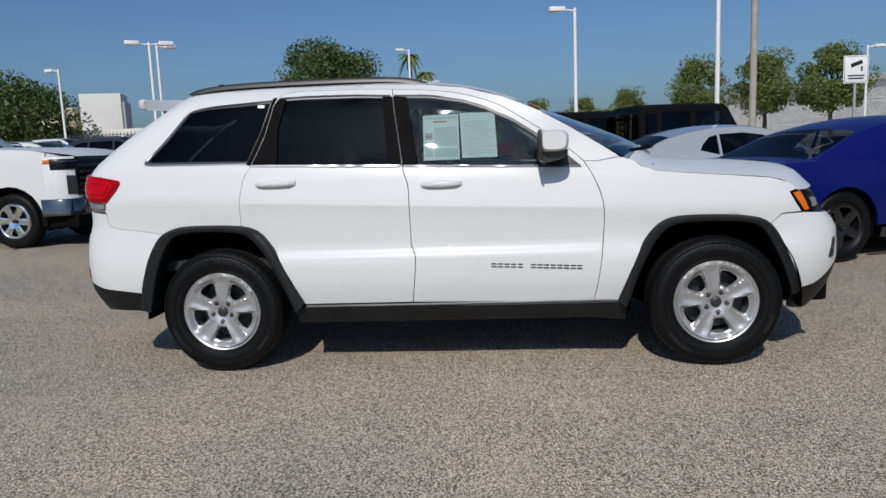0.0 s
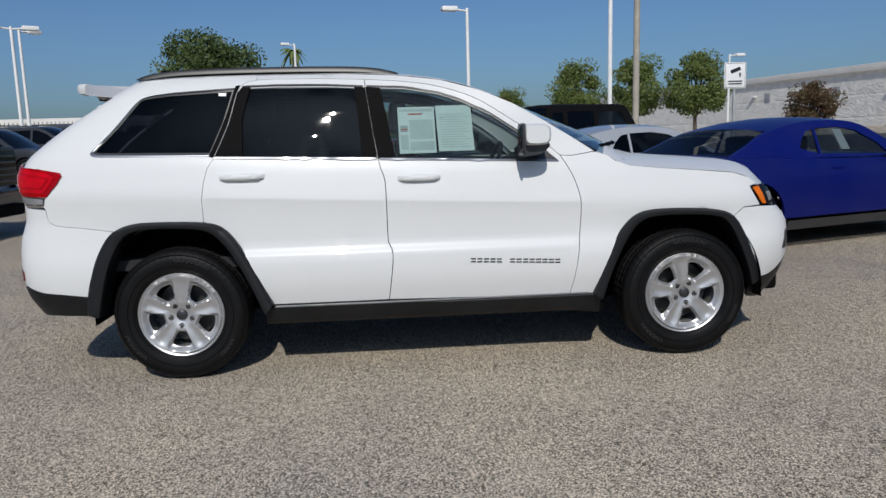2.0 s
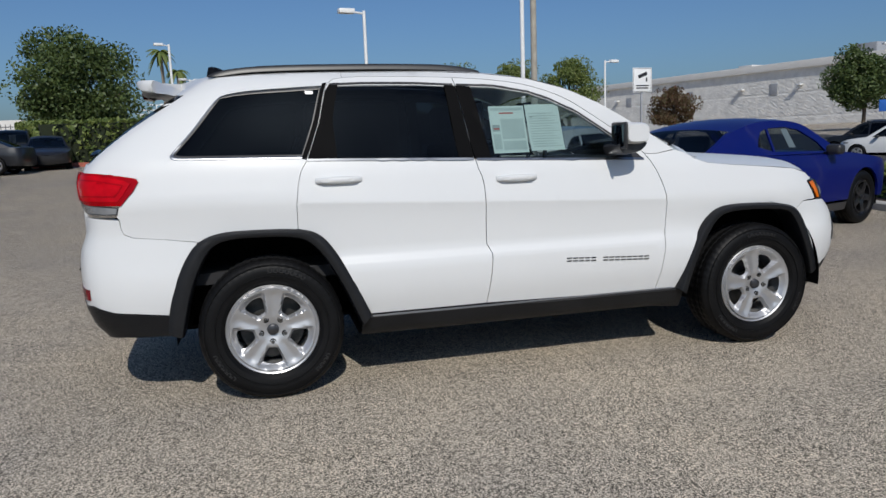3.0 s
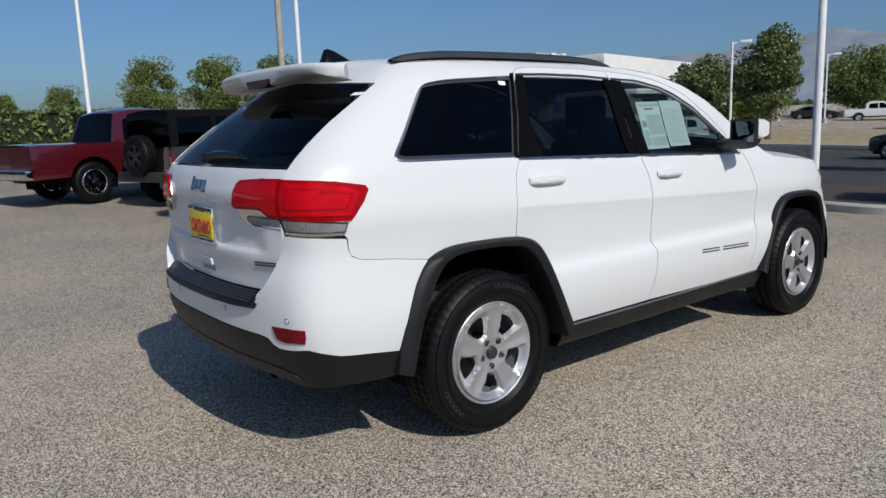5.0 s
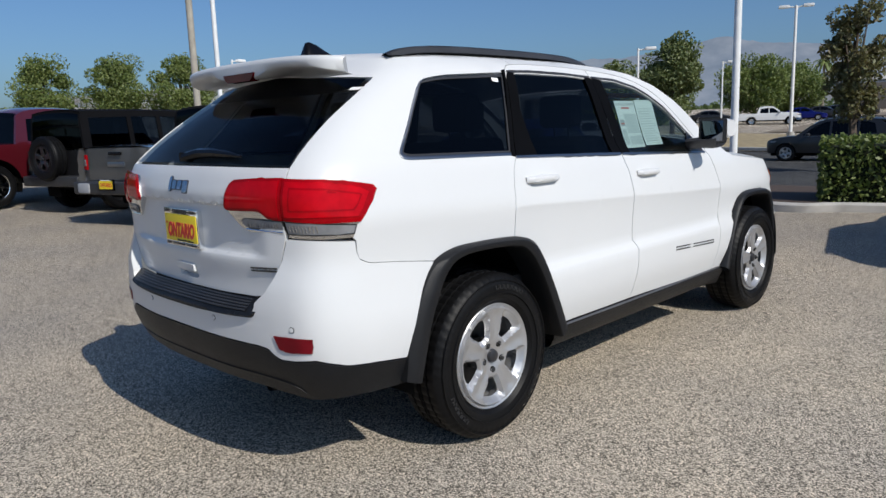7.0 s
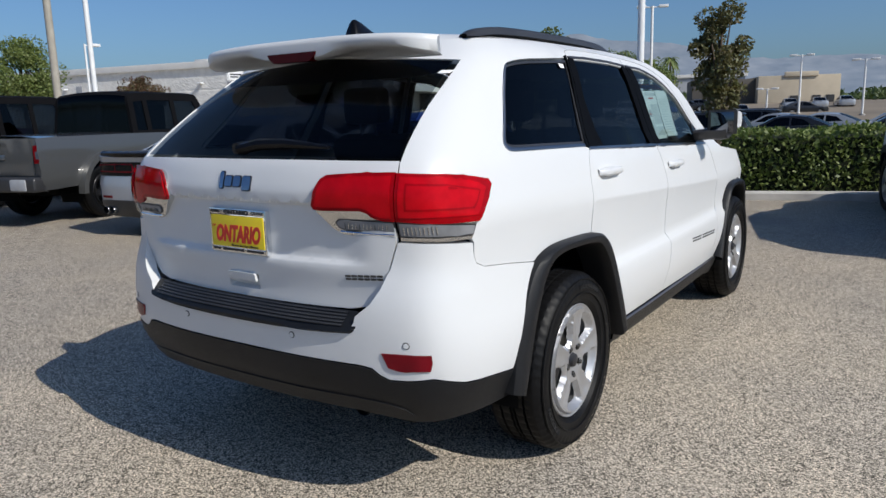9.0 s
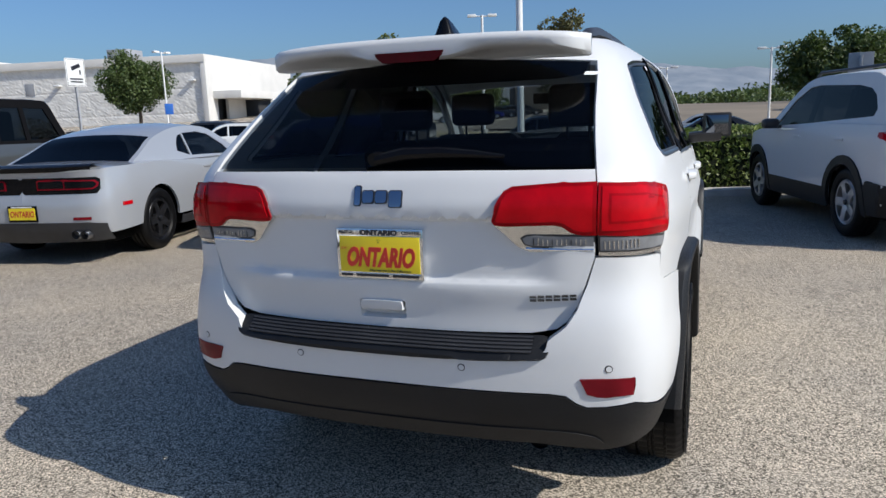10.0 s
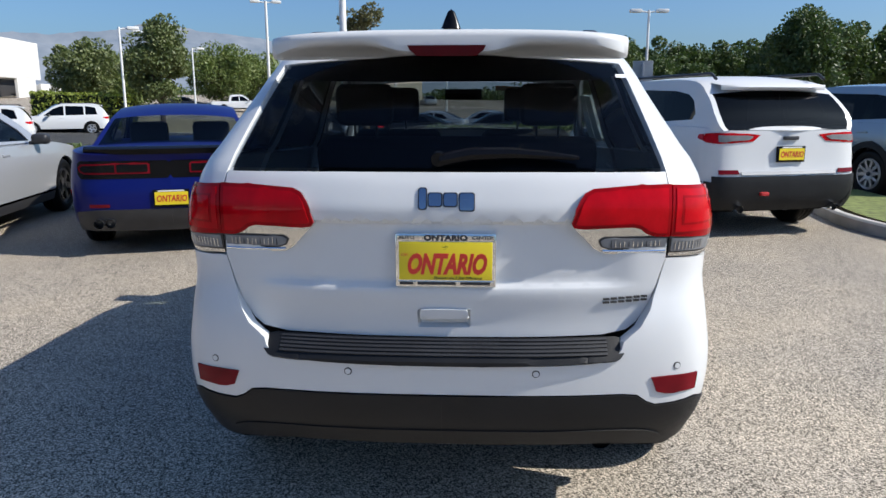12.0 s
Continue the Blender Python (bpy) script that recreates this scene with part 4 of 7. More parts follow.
for k in range(14):
    if k != 5:
        x = .183 + .0376 * k
        z = .628 - .0018 * k
        y = float(BODY.xy(BODY.sx(x, z), z)[1])
        for sgn in (-1, 1):
            b = block(x, x + .029, sgn * y - .004, sgn * y + .004, z + .0052, z + .011)
            block(x, x + .029, sgn * y - .004, sgn * y + .004, z - .011, z - .0052, bm=b)
            part("model_mark", b, M_MARK, doors2[0 if sgn < 0 else 1], "dark grey marking", smooth=False)
# plate in its chrome frame
px = -2.412
plate = part("plate_frame", block(px - .012, px + .012, -.162, .138, .925, 1.086, .004), M_CHROME, tail, "chrome dealer plate frame")
part("dealer_plate", block(px - .0145, px - .006, -.151, .127, .946, 1.062, .002), M_YELLOW, plate, "yellow dealer plate with red lettering")
TAILWARD = Matrix.Rotation(radians(-90), 4, "Z") @ Matrix.Rotation(radians(90), 4, "X")
part("frame_band", block(px - .0135, px - .008, -.156, .132, 1.0645, 1.0825, .002), M_LAMPCHROME, plate)
part("frame_band", block(px - .0135, px - .008, -.156, .132, .9285, .9435, .002), M_LAMPCHROME, plate)
words("plate_word", "ONTARIO", .082, M_PLATERED, plate, Matrix.Translation((px - .0155, -.012, .992)) @ TAILWARD, (.63, 1.0), .001, .30, .004)
words("plate_word", "OF", .014, M_PLATERED, plate, Matrix.Translation((px - .0155, .112, 1.022)) @ TAILWARD, (1.1, .8), .0008, .2)
words("plate_word", "Discover the 5 Star Difference", .0125, M_PLATEDARK, plate, Matrix.Translation((px - .0155, -.048, .9525)) @ TAILWARD, (.92, 1.0), .0008, .2)
words("frame_word", "ONTARIO", .026, M_PLATEDARK, plate, Matrix.Translation((px - .0145, -.012, 1.0735)) @ TAILWARD, (1.10, .85), .0008, 0, .0014)
words("frame_word", "AUTO", .017, M_PLATEDARK, plate, Matrix.Translation((px - .0145, .104, 1.0745)) @ TAILWARD, (1.0, .8), .0008, 0, .0004)
words("frame_word", "CENTER", .017, M_PLATEDARK, plate, Matrix.Translation((px - .0145, -.122, 1.0745)) @ TAILWARD, (1.0, .8), .0008, 0, .0004)
for y0, y1 in ((.085, .125), (-.042, .072), (-.145, -.056)):
    part("frame_bar", block(px - .0143, px - .010, y0, y1, .9315, .9405, .001), M_PLATEDARK, plate, "dark line of print")
part("plate_emblem", lathe([(0, -.0145), (.009, -.0145), (.011, -.012)], 6), M_PLATEDARK, plate, "small dark emblem").matrix_basis = Matrix.Translation((px + .0, -.010, 1.046)) @ Matrix.Rotation(radians(-90), 4, "Z")
# spoiler with its lamp, roof, rails, aerial
rows = []
for q in np.sin(np.linspace(-.5, .5, 49) * math.pi):
    e = abs(q)
    z0, y0 = float(topz(-1.84)) - .014, float(BODY.xy(BODY.sx(-1.84, topz(-1.84)), topz(-1.84))[1])
    zr, y = z0 + .044 * (1 - e ** 2.6) + .002, (y0 - .003) * q
    yb, xb = (.612 - .006 * e ** 8) * q, -2.085 + .035 * e ** 3 + .075 * e ** 12
    dip = .034 * (1 - smooth(.20, .46, e))
    th = .038 + .020 * smooth(.72, 1, e)
    zt = z0 + .041 - .019 * e ** 3
    rows.append([(-1.84, y, zr + .004), (-1.88, y, zr + .001), ((xb - 1.88) / 2, (y + yb) / 2, (zr + zt) / 2 + .004), (xb + .012, yb, zt - .002), (xb, yb, zt - .010), (xb - .004, yb, zt - .024), (xb + .002, yb, zt - th - dip), (xb + .02, yb, zt - th - .010 - dip), ((xb - 1.86) / 2, yb * .97, zt - th - .012 - dip * .5), (-1.86, y * .96, zt - .06)])
sp = part("roof_spoiler", grid(rows, flip=True), M_WHITE, suv, "white roof spoiler", angle=45)
for sgn in (-1, 1):
    end = [Vector(p) for p in rows[0 if sgn < 0 else -1]]
    b = bmesh.new()
    b.faces.new([b.verts.new(p) for p in end])
    part("spoiler_end", b, M_WHITE, sp)
b = bmesh.new()
ring_ = [[b.verts.new((x, y, z)) for y, z in ((-.128, 1.648), (-.120, 1.632), (-.096, 1.614), (.096, 1.614), (.120, 1.632), (.128, 1.648))] for x in (-2.0925, -2.05)]
b.faces.new(ring_[0])
for k in range(6):
    b.faces.new((ring_[0][k], ring_[0][(k + 1) % 6], ring_[1][(k + 1) % 6], ring_[1][k]))
bmesh.ops.recalc_face_normals(b, faces=b.faces[:])
part("brake_lamp", b, M_BRAKE, sp, "dark red high-level brake lamp", smooth=False)
stations = np.linspace(-1.98, .36, 26)
rows = []
for x in stations:
    z = float(topz(x))
    ye = float(BODY.xy(BODY.sx(x, z), z)[1])
    rows.append([(x, ye * q, z + .044 * (1 - abs(q) ** 2.6)) for q in np.linspace(-1, 1, 21)])
part("roof", grid(rows), M_WHITE, suv, angle=40)
rows = []
for x in np.linspace(.36, 1.0, 12):
    z = float(topz(min(x, .96))) - max(0, x - .96) * .7
    ye = float(BODY.xy(BODY.sx(min(x, .96), z), z)[1]) - .012
    rows.append([(x + .24 * (1 - q * q) * smooth(.36, .9, x), ye * q, z + .036 * (1 - q * q)) for q in np.linspace(-1, 1, 15)])
part("windscreen", facing(grid(rows), (1, 0, 1)), M_CLEARGLASS, suv, "clear windscreen with an orange price sticker")
strip = [[Vector(r[k]) + Vector((.01, 0, .006)) for k in (1, 2, 3, 4, 5)] for r in rows[1:3]]
part("price_sticker", grid(strip), plain("orange_sticker", (.75, .22, .02), .6), suv, "orange strip sticker")
for sgn in (-1, 1):
    pts = [(-1.70, 1.706), (-1.655, 1.723), (-1.58, 1.738), (-1.45, 1.750), (-1.2, 1.757), (-.8, 1.758), (-.5, 1.753), (-.36, 1.745), (-.27, 1.732), (-.20, 1.716), (-.18, 1.704)]
    b = bmesh.new()
    rows = []
    for i, (x, z) in enumerate(rounded(pts, 3)):
        lo = float(topz(x)) + .006
        rows.append([(x, sgn * (.540 + d), max(lo - .004, zz)) for d, zz in ((-.026, lo), (-.022, z - .010), (-.012, z), (.012, z), (.022, z - .010), (.026, max(lo, z - .03)))])
    rr = part("roof_rail", grid(rows, flip=sgn > 0), M_SATIN, suv, "black and silver roof rail", angle=45)
    part("rail_insert", grid([[(x, sgn * (.540 + d), z + .0015) for d in (-.011, .011)] for x, z in rounded(pts, 3)[9:25]]), M_TRIM, rr)
fin = [[(-1.738, 0, 1.735), (-1.722, 0, 1.803), (-1.70, 0, 1.808), (-1.66, 0, 1.797), (-1.60, 0, 1.767), (-1.545, 0, 1.742)],
       [(-1.738, .030, 1.735), (-1.722, .014, 1.79), (-1.70, .013, 1.798), (-1.66, .015, 1.786), (-1.60, .020, 1.757), (-1.545, .008, 1.740)],
       [(-1.738, .036, 1.732), (-1.725, .034, 1.742), (-1.70, .034, 1.742), (-1.66, .034, 1.742), (-1.60, .030, 1.742), (-1.545, .010, 1.738)]]
b = grid(fin)
grid([[(x, -y, z) for x, y, z in r] for r in fin], b, True)
part("aerial_fin", b, M_GLOSSBLACK, suv, "black shark fin aerial", angle=60)
# rear wiper on the glass
wa = [BODY.back(y, z) for y, z in ((.01, 1.303), (-.08, 1.320), (-.2, 1.323), (-.31, 1.317), (-.405, 1.309))]
wp = part("rear_wiper", tube([(x - .024, y, z - .006) for x, y, z in wa], [.019, .021, .018, .013, .006], 8), M_GLOSSBLACK, suv, "black rear wiper")
part("wiper_base", tube([(wa[0][0] + .01, .012, 1.300), (wa[0][0] - .036, .012, 1.300)], [.024, .021], 12), M_GLOSSBLACK, wp)
# hood
rows = []
hz = table(HOODLINE)
for x in np.linspace(.93, 1.95, 24):
    z = float(hz(max(1.0, x)))
    ye = float(BODY.xy(BODY.sx(x, z), z)[1]) - .003
    rows.append([(x + .27 * (1 - abs(q) ** 2.2) * smooth(1.3, 1.95, x) + .20 * (1 - q * q) * (1 - smooth(.93, 1.3, x)), ye * q, z + (.075 - .02 * smooth(1.3, 1.95, x)) * (1 - abs(q) ** 2.4) * (1 - .85 * smooth(1.80, 1.97, x)) - .02 * smooth(1.85, 1.97, x)) for q in np.linspace(-1, 1, 25)])
part("bonnet", grid(rows), M_WHITE, suv, "white bonnet", angle=40)
for sgn in (-1, 1):
    part("front_wiper", tube([(1.02, sgn * .62, 1.245), (1.16, sgn * .45, 1.262), (1.23, sgn * .2, 1.262)], .012, 6), M_PILLAR, suv)
part("cowl", block(.95, 1.15, -.74, .74, 1.10, 1.17, .02), M_PILLAR, suv)
# handles, mirrors, underside
for sgn, ds in ((-1, (doors[0], doors2[0])), (1, (doors[1], doors2[1]))):
    for d, x0, x1, z in ((ds[0], -1.195, -.950, 1.137), (ds[1], -.213, .026, 1.103)):
        y = lambda xx: float(BODY.xy(BODY.sx(xx, z), z)[1])
        rows = []
        for t in np.linspace(0, 1, 13):
            x = x0 + (x1 - x0) * t
            off = .006 + .030 * smooth(0, .12, t) * (1 - smooth(.86, 1, t))
            hh = .013 + .006 * math.sin(math.pi * t)
            rows.append([(x, sgn * (y(x) + o), z + dz) for o, dz in ((-.004, -hh), (off * .7, -hh), (off, -hh * .5), (off, hh * .5), (off * .7, hh), (-.004, hh))])
        h = part("door_handle", grid(rows, flip=sgn > 0), M_WHITE, d, "white door handle", angle=50)
        cup = [(BODY.sx(x0 + (x1 - x0) * (.55 + .30 * math.cos(a)), z - .004), z - .002 + .030 * math.sin(a)) for a in np.linspace(0, 2 * math.pi, 18, endpoint=False)]
        patch("handle_cup", cup, BODY.right if sgn < 0 else BODY.left, (0, sgn, 0), M_WHITE, h, (), .04, .003, .006)
    # mirror: white shell, black lower half and base, glass towards the tail
    rows = []
    for t in np.linspace(0, 1, 9):
        y = .935 + .165 * t
        cz, cx, hh, hd = 1.324, .545, .059 * (1 - .22 * smooth(.8, 1, t)), .080 * (1 - .22 * smooth(.8, 1, t))
        ring = []
        for a in np.linspace(0, 2 * math.pi, 20, endpoint=False):
            ca, sa = math.cos(a), math.sin(a)
            ring.append((cx + math.copysign(abs(ca) ** (.7 if ca > 0 else .4), ca) * hd, sgn * y, cz + math.copysign(abs(sa) ** .55, sa) * hh))
        rows.append(ring + ring[:1])
    mp = part("mirror", grid(rows, flip=sgn < 0), M_WHITE, ds[1], "white door mirror over a black base", angle=50)
    b = bmesh.new()
    b.faces.new([b.verts.new(p) for p in rows[-1][:-1]])
    part("mirror_cap", b, M_WHITE, mp)
    wedge = rounded([(.466, 1.272), (.606, 1.272), (.618, 1.252), (.580, 1.220), (.50, 1.206), (.468, 1.222)], 3, True)
    bb = grid([[(x, sgn * yy, z + dz) for x, z in wedge + wedge[:1]] for yy, dz in ((.85, -.01), (.94, 0), (1.01, .0), (1.045, .006))], flip=sgn > 0)
    bb.faces.new([bb.verts.new((x, sgn * 1.045, z + .006)) for x, z in wedge])
    part("mirror_base", bb, M_SATIN, mp, "black mirror base")
    part("mirror_glass", block(.459, .4635, min(sgn * .95, sgn * 1.085), max(sgn * .95, sgn * 1.085), 1.250, 1.372, .003), M_MIRROR, mp, "mirror glass")
    part("mirror_rim", block(.461, .480, min(sgn * .932, sgn * 1.103), max(sgn * .932, sgn * 1.103), 1.238, 1.386, .014), M_SATIN, mp)
    for xa in (-1.4575, 1.4575):
        prof = [(.478 * math.cos(a), .512 * math.sin(a)) for a in np.linspace(-.10, math.pi + .10, 24)]
        part("wheel_housing", grid([[(xa + cx, sgn * yy, .38 + cz) for yy in (.895, .45)] for cx, cz in prof], flip=sgn > 0), M_UNDER, suv, "black wheel housing liner")
        b = bmesh.new()
        b.faces.new([b.verts.new((xa + cx, sgn * .45, .38 + cz)) for cx, cz in prof])
        part("wheel_housing_wall", b, M_UNDER, suv)
        m = pose(xa, sgn * .805, .375, 0, radians(0) if sgn < 0 else 0, 0 if sgn < 0 else 180) @ pose(0, 0, 0, 0, 4 if xa < 0 else -10, 0)
        wheel_parts(suv, .375, .236, .245, 5, (17, 22), M_ALLOY, m)
part("underbody", block(-1.0, 1.0, -.82, .82, .27, .36, .03), M_UNDER, suv)
part("underbody", block(-2.30, -1.88, -.70, .70, .36, .45, .03), M_UNDER, suv)
part("underbody", block(-1.95, 1.95, -.45, .45, .30, .42, .03), M_UNDER, suv)
part("underbody", block(1.88, 2.2, -.6, .6, .30, .5, .03), M_UNDER, suv)
ex = part("exhaust_pipe", tube([(-1.9, -.505, .395), (-2.25, -.505, .410), (-2.352, -.505, .410)], .034, 16, cap=False), M_UNDER, suv)
# black disc in the pipe mouth in place of the shade inside
part("exhaust_mouth_shade", tube([(-2.338, -.505, .410), (-2.339, -.505, .410)], .032, 16), M_UNDER, ex)
# cabin: floor, seats with head rests, dash, wheel
part("cabin_floor", block(-2.2, 1.0, -.80, .80, .62, .68), M_CLOTH, suv)
part("load_cover", block(-2.2, -1.35, -.72, .72, .95, .99), M_CLOTH, suv)


def seat(x, y, w):
    s = part("seat", block(x - .05, x + .50, y - w / 2, y + w / 2, .66, .92, .06), M_CLOTH, suv, "dark cloth seat")
    b = block(x - .10, x + .06, y - w / 2, y + w / 2, .85, 1.32, .06, 3)
    b.transform(Matrix.Translation((x, y, .85)) @ Matrix.Rotation(radians(-14), 4, "Y") @ Matrix.Translation((-x, -y, -.85)))
    part("backrest", b, M_CLOTH, s)
    for yy in ((y,) if w < .7 else (y - .42, y + .42)):
        part("head_rest", block(x - .20, x - .09, yy - .13, yy + .13, 1.36, 1.55, .045, 3), M_CLOTH, s)
        part("head_rest_post", tube([(x - .13, yy - .05, 1.28), (x - .145, yy - .05, 1.4)], .006, 6), M_STEEL, s)
        part("head_rest_post", tube([(x - .13, yy + .05, 1.28), (x - .145, yy + .05, 1.4)], .006, 6), M_STEEL, s)


seat(-.05, .38, .52)
seat(-.05, -.38, .52)
seat(-1.0, 0, 1.3)
part("dashboard", block(.62, 1.05, -.76, .76, .85, 1.17, .05, 3), M_CLOTH, suv)
part("steering_wheel", tube([(.50 + .07 * math.sin(a), .38 + .185 * math.cos(a), 1.10 + .17 * math.sin(a)) for a in np.linspace(0, 2 * math.pi, 25)], .016, 8), M_CLOTH, suv)
part("interior_mirror", block(.28, .31, -.12, .12, 1.48, 1.55, .012), M_CLOTH, suv)
# price sheets behind the front door glass, small stickers


def sheet(x0, x1, z0, z1, lean, bars):
    at = lambda u, v: Vector(BODY.right(BODY.sx(u + lean * (v - z0), v), v)) + Vector((0, .016, 0))
    mid = at((x0 + x1) / 2, (z0 + z1) / 2)
    s = tagged(patch("price_sheet", [(x0, z0), (x1, z0), (x1, z1), (x0, z1)], at, (0, -1, 0), M_PAPER, None, (), .05, 0, .001), "pale green printed sheet taped inside the door window", "paper")
    for a0, a1, b0, b1, mm in bars:
        u0, u1, v0, v1 = x0 + (x1 - x0) * a0, x0 + (x1 - x0) * a1, z0 + (z1 - z0) * b0, z0 + (z1 - z0) * b1
        patch("print", [(u0, v0), (u1, v0), (u1, v1), (u0, v1)], at, (0, -1, 0), mm, s, (), .05, .0015, 0)


lines = [(.08, .92 - .1 * (k % 3), .08 + .055 * k, .095 + .055 * k, M_PALEINK) for k in range(14)]
sheet(-.195, .015, 1.238, 1.500, -.02, [(.30, .95, .30, .72, M_PALEINK), (.05, .26, .46, .60, M_INK), (.06, .25, .50, .53, M_REDINK), (.28, .68, .83, .86, M_REDINK), (.04, .95, .90, .96, M_PALEINK), (.30, .96, .06, .25, M_PALEINK), (.05, .26, .08, .40, M_PALEINK)])
sheet(.030, .235, 1.245, 1.505, -.05, [(.10, .18, .72, .735, M_INK)] + lines)
patch("window_sticker", [(BODY.sx(x, z), z) for x, z in ((-1.205, 1.588), (-1.165, 1.586), (-1.163, 1.604), (-1.207, 1.606))], BODY.right, (0, -1, 0), M_STICKER, suv, (), .05, .001, 0, "small white sticker")
patch("window_sticker", [(-.575, 1.548), (-.615, 1.548), (-.618, 1.560), (-.578, 1.560)], BODY.back, (-1, 0, 0), M_STICKER, suv, (), .05, .001, 0, "small white sticker")


# ---- ground ----
def height(x, y):
    return float(.035 * np.clip(y - 12, 0, 34) - .55 * smooth(9.5, 16, x) + 2.2 * smooth(55, 130, x))


xs = sorted({*np.arange(-60, 61, 3.0), *np.arange(-300, 301, 30.0), *np.arange(-4200, 4201, 400.0), 9.5, 10.5, 13.5, 16})
ys = sorted({*np.arange(-30, 61, 3.0), *np.arange(-300, 301, 30.0), *np.arange(-4200, 4201, 400.0)})
ground = part("ground", grid([[(x, y, height(x, y)) for x in xs] for y in ys]), M_ASPHALT)
tagged(ground, "worn pale grey asphalt parking lot", "ground", kind="structure")


def sheet_on_ground(name, outline, material, label, category, lift=.006, step=2.0, kind="structure"):
    uv, tris = fill(outline, (), step)
    ob = mesh_part(name, [(x, y, height(x, y) + lift) for x, y in uv], [tuple(t) for t in tris], material)
    return tagged(ob, label, category, kind=kind)


sheet_on_ground("planting_bed", [(11.8, -5.2), (9.65, -4.7), (8.68, -3.75), (8.05, -1.6), (7.52, .1), (7.15, .75), (7.45, 2.3), (8.6, 7.5), (11.5, 18), (15, 30), (17.5, 30), (14.0, 18), (11.6, 7.5), (11.2, 2), (11.8, -4)], M_SOIL, "strip of dark bark mulch behind the kerb", "planting bed", .10)
sheet_on_ground("lawn", [(11.9, -30), (11.9, -4), (11.25, 2), (11.65, 7.5), (14.05, 18), (18, 34), (21, 34), (17, 18), (14.5, 7.5), (13.6, 2), (13.6, -30)], M_GRASS, "mown green verge by the street", "lawn", .05)
sheet_on_ground("road", [(15.5, -120), (15.5, 0), (19, 18), (30, 60), (46, 60), (36, 18), (33, 0), (33, -120)], M_ROAD, "dark grey street beyond the hedge", "road", .03, 4)
sheet_on_ground("dry_field", [(33.5, -120), (33.5, 0), (36.5, 18), (40, 30), (60, 30), (60, -120)], M_DRY, "strip of dry straw-coloured grass", "field", .04, 5)
sheet_on_ground("far_field", [(62, -400), (62, 22), (120, 22), (900, 200), (900, -400)], M_LAND, "bare brown land with distant lots", "field", .08, 60)


def kerb(name, pts, label, material=M_KERB, w=.16, h=.13):
    b = bmesh.new()
    p = [Vector((x, y)) for x, y in pts]
    rows = []
    for i, q in enumerate(p):
        d = (p[min(i + 1, len(p) - 1)] - p[max(i - 1, 0)]).normalized()
        n = Vector((d.y, -d.x))
        z = height(*q)
        rows.append([(*(q + n * a), z + c) for a, c in ((-.005, -.05), (0, h - .03), (.02, h - .008), (.04, h), (w - .03, h), (w, h - .02), (w, -.05))])
    b = grid(rows)
    return tagged(part(name, b, material), label, "kerb", kind="structure")


dense = lambda pts, n=6: rounded(pts, n)
kerb("kerb", dense([(12.2, -5.3), (9.6, -4.75), (8.6, -3.75), (7.95, -1.6), (7.42, .1), (7.05, .75), (7.35, 2.4), (8.5, 7.5), (11.4, 18), (15, 30)]), "pale concrete kerb along the planting bed")
kerb("kerb", [(33.4, -100), (33.4, 0), (36.4, 18), (40, 30)], "pale concrete kerb across the street")
kerb("kerb", dense([(-14.0, 40), (-11.0, 31.4), (-9.5, 30.6), (0, 30.6), (8, 31)]), "red painted kerb before the far hedge", M_REDKERB, .3, .17)
sheet_on_ground("tar_seam", [(-7.1, 5.1), (-7.62, 6.47), (-8.67, 9.25), (-9.96, 13.0), (-10.04, 13.0), (-8.75, 9.25), (-7.69, 6.47), (-7.17, 5.1)], M_ROAD, "dark tar seam across the asphalt", "seam", .005, .5)
# raised grass island beside the parked cars
isl = dense([(3.1, -4.95), (3.35, -4.72), (4.5, -4.62), (6.3, -5.0), (7.0, -5.3)], 4)
back = [(7.0, -6.0), (5.0, -6.0), (3.5, -5.9), (3.1, -5.5)]
kerb("kerb", isl[::-1], "pale concrete kerb round the grass island", M_KERB, .15, .14)
sheet_on_ground("grass_island", [(x, y - .12) for x, y in isl] + back, M_GRASS, "small raised island of green grass", "lawn", .12, .4)


# ---- leaves, trees and hedges ----
def leaf_mesh(name, centres, size, material, parent, rng, stretch=1.5, label=""):
    n = len(centres)
    d = rng.normal(size=(n, 3))
    d /= np.linalg.norm(d, axis=1)[:, None]
    e = np.cross(d, rng.normal(size=(n, 3)))
    e /= np.linalg.norm(e, axis=1)[:, None]
    s = size * rng.uniform(.6, 1.35, (n, 1))
    v = np.stack([centres - d * s * stretch * .5, centres + e * s * .42, centres + d * s * stretch * .5, centres - e * s * .42], 1).reshape(-1, 3)
    me = bpy.data.meshes.new(name)
    me.from_pydata(v.tolist(), [], np.arange(4 * n).reshape(-1, 4).tolist())
    me.materials.append(material)
    ob = new(name, me)
    if parent:
        ob.parent = parent
    return tagged(ob, label)


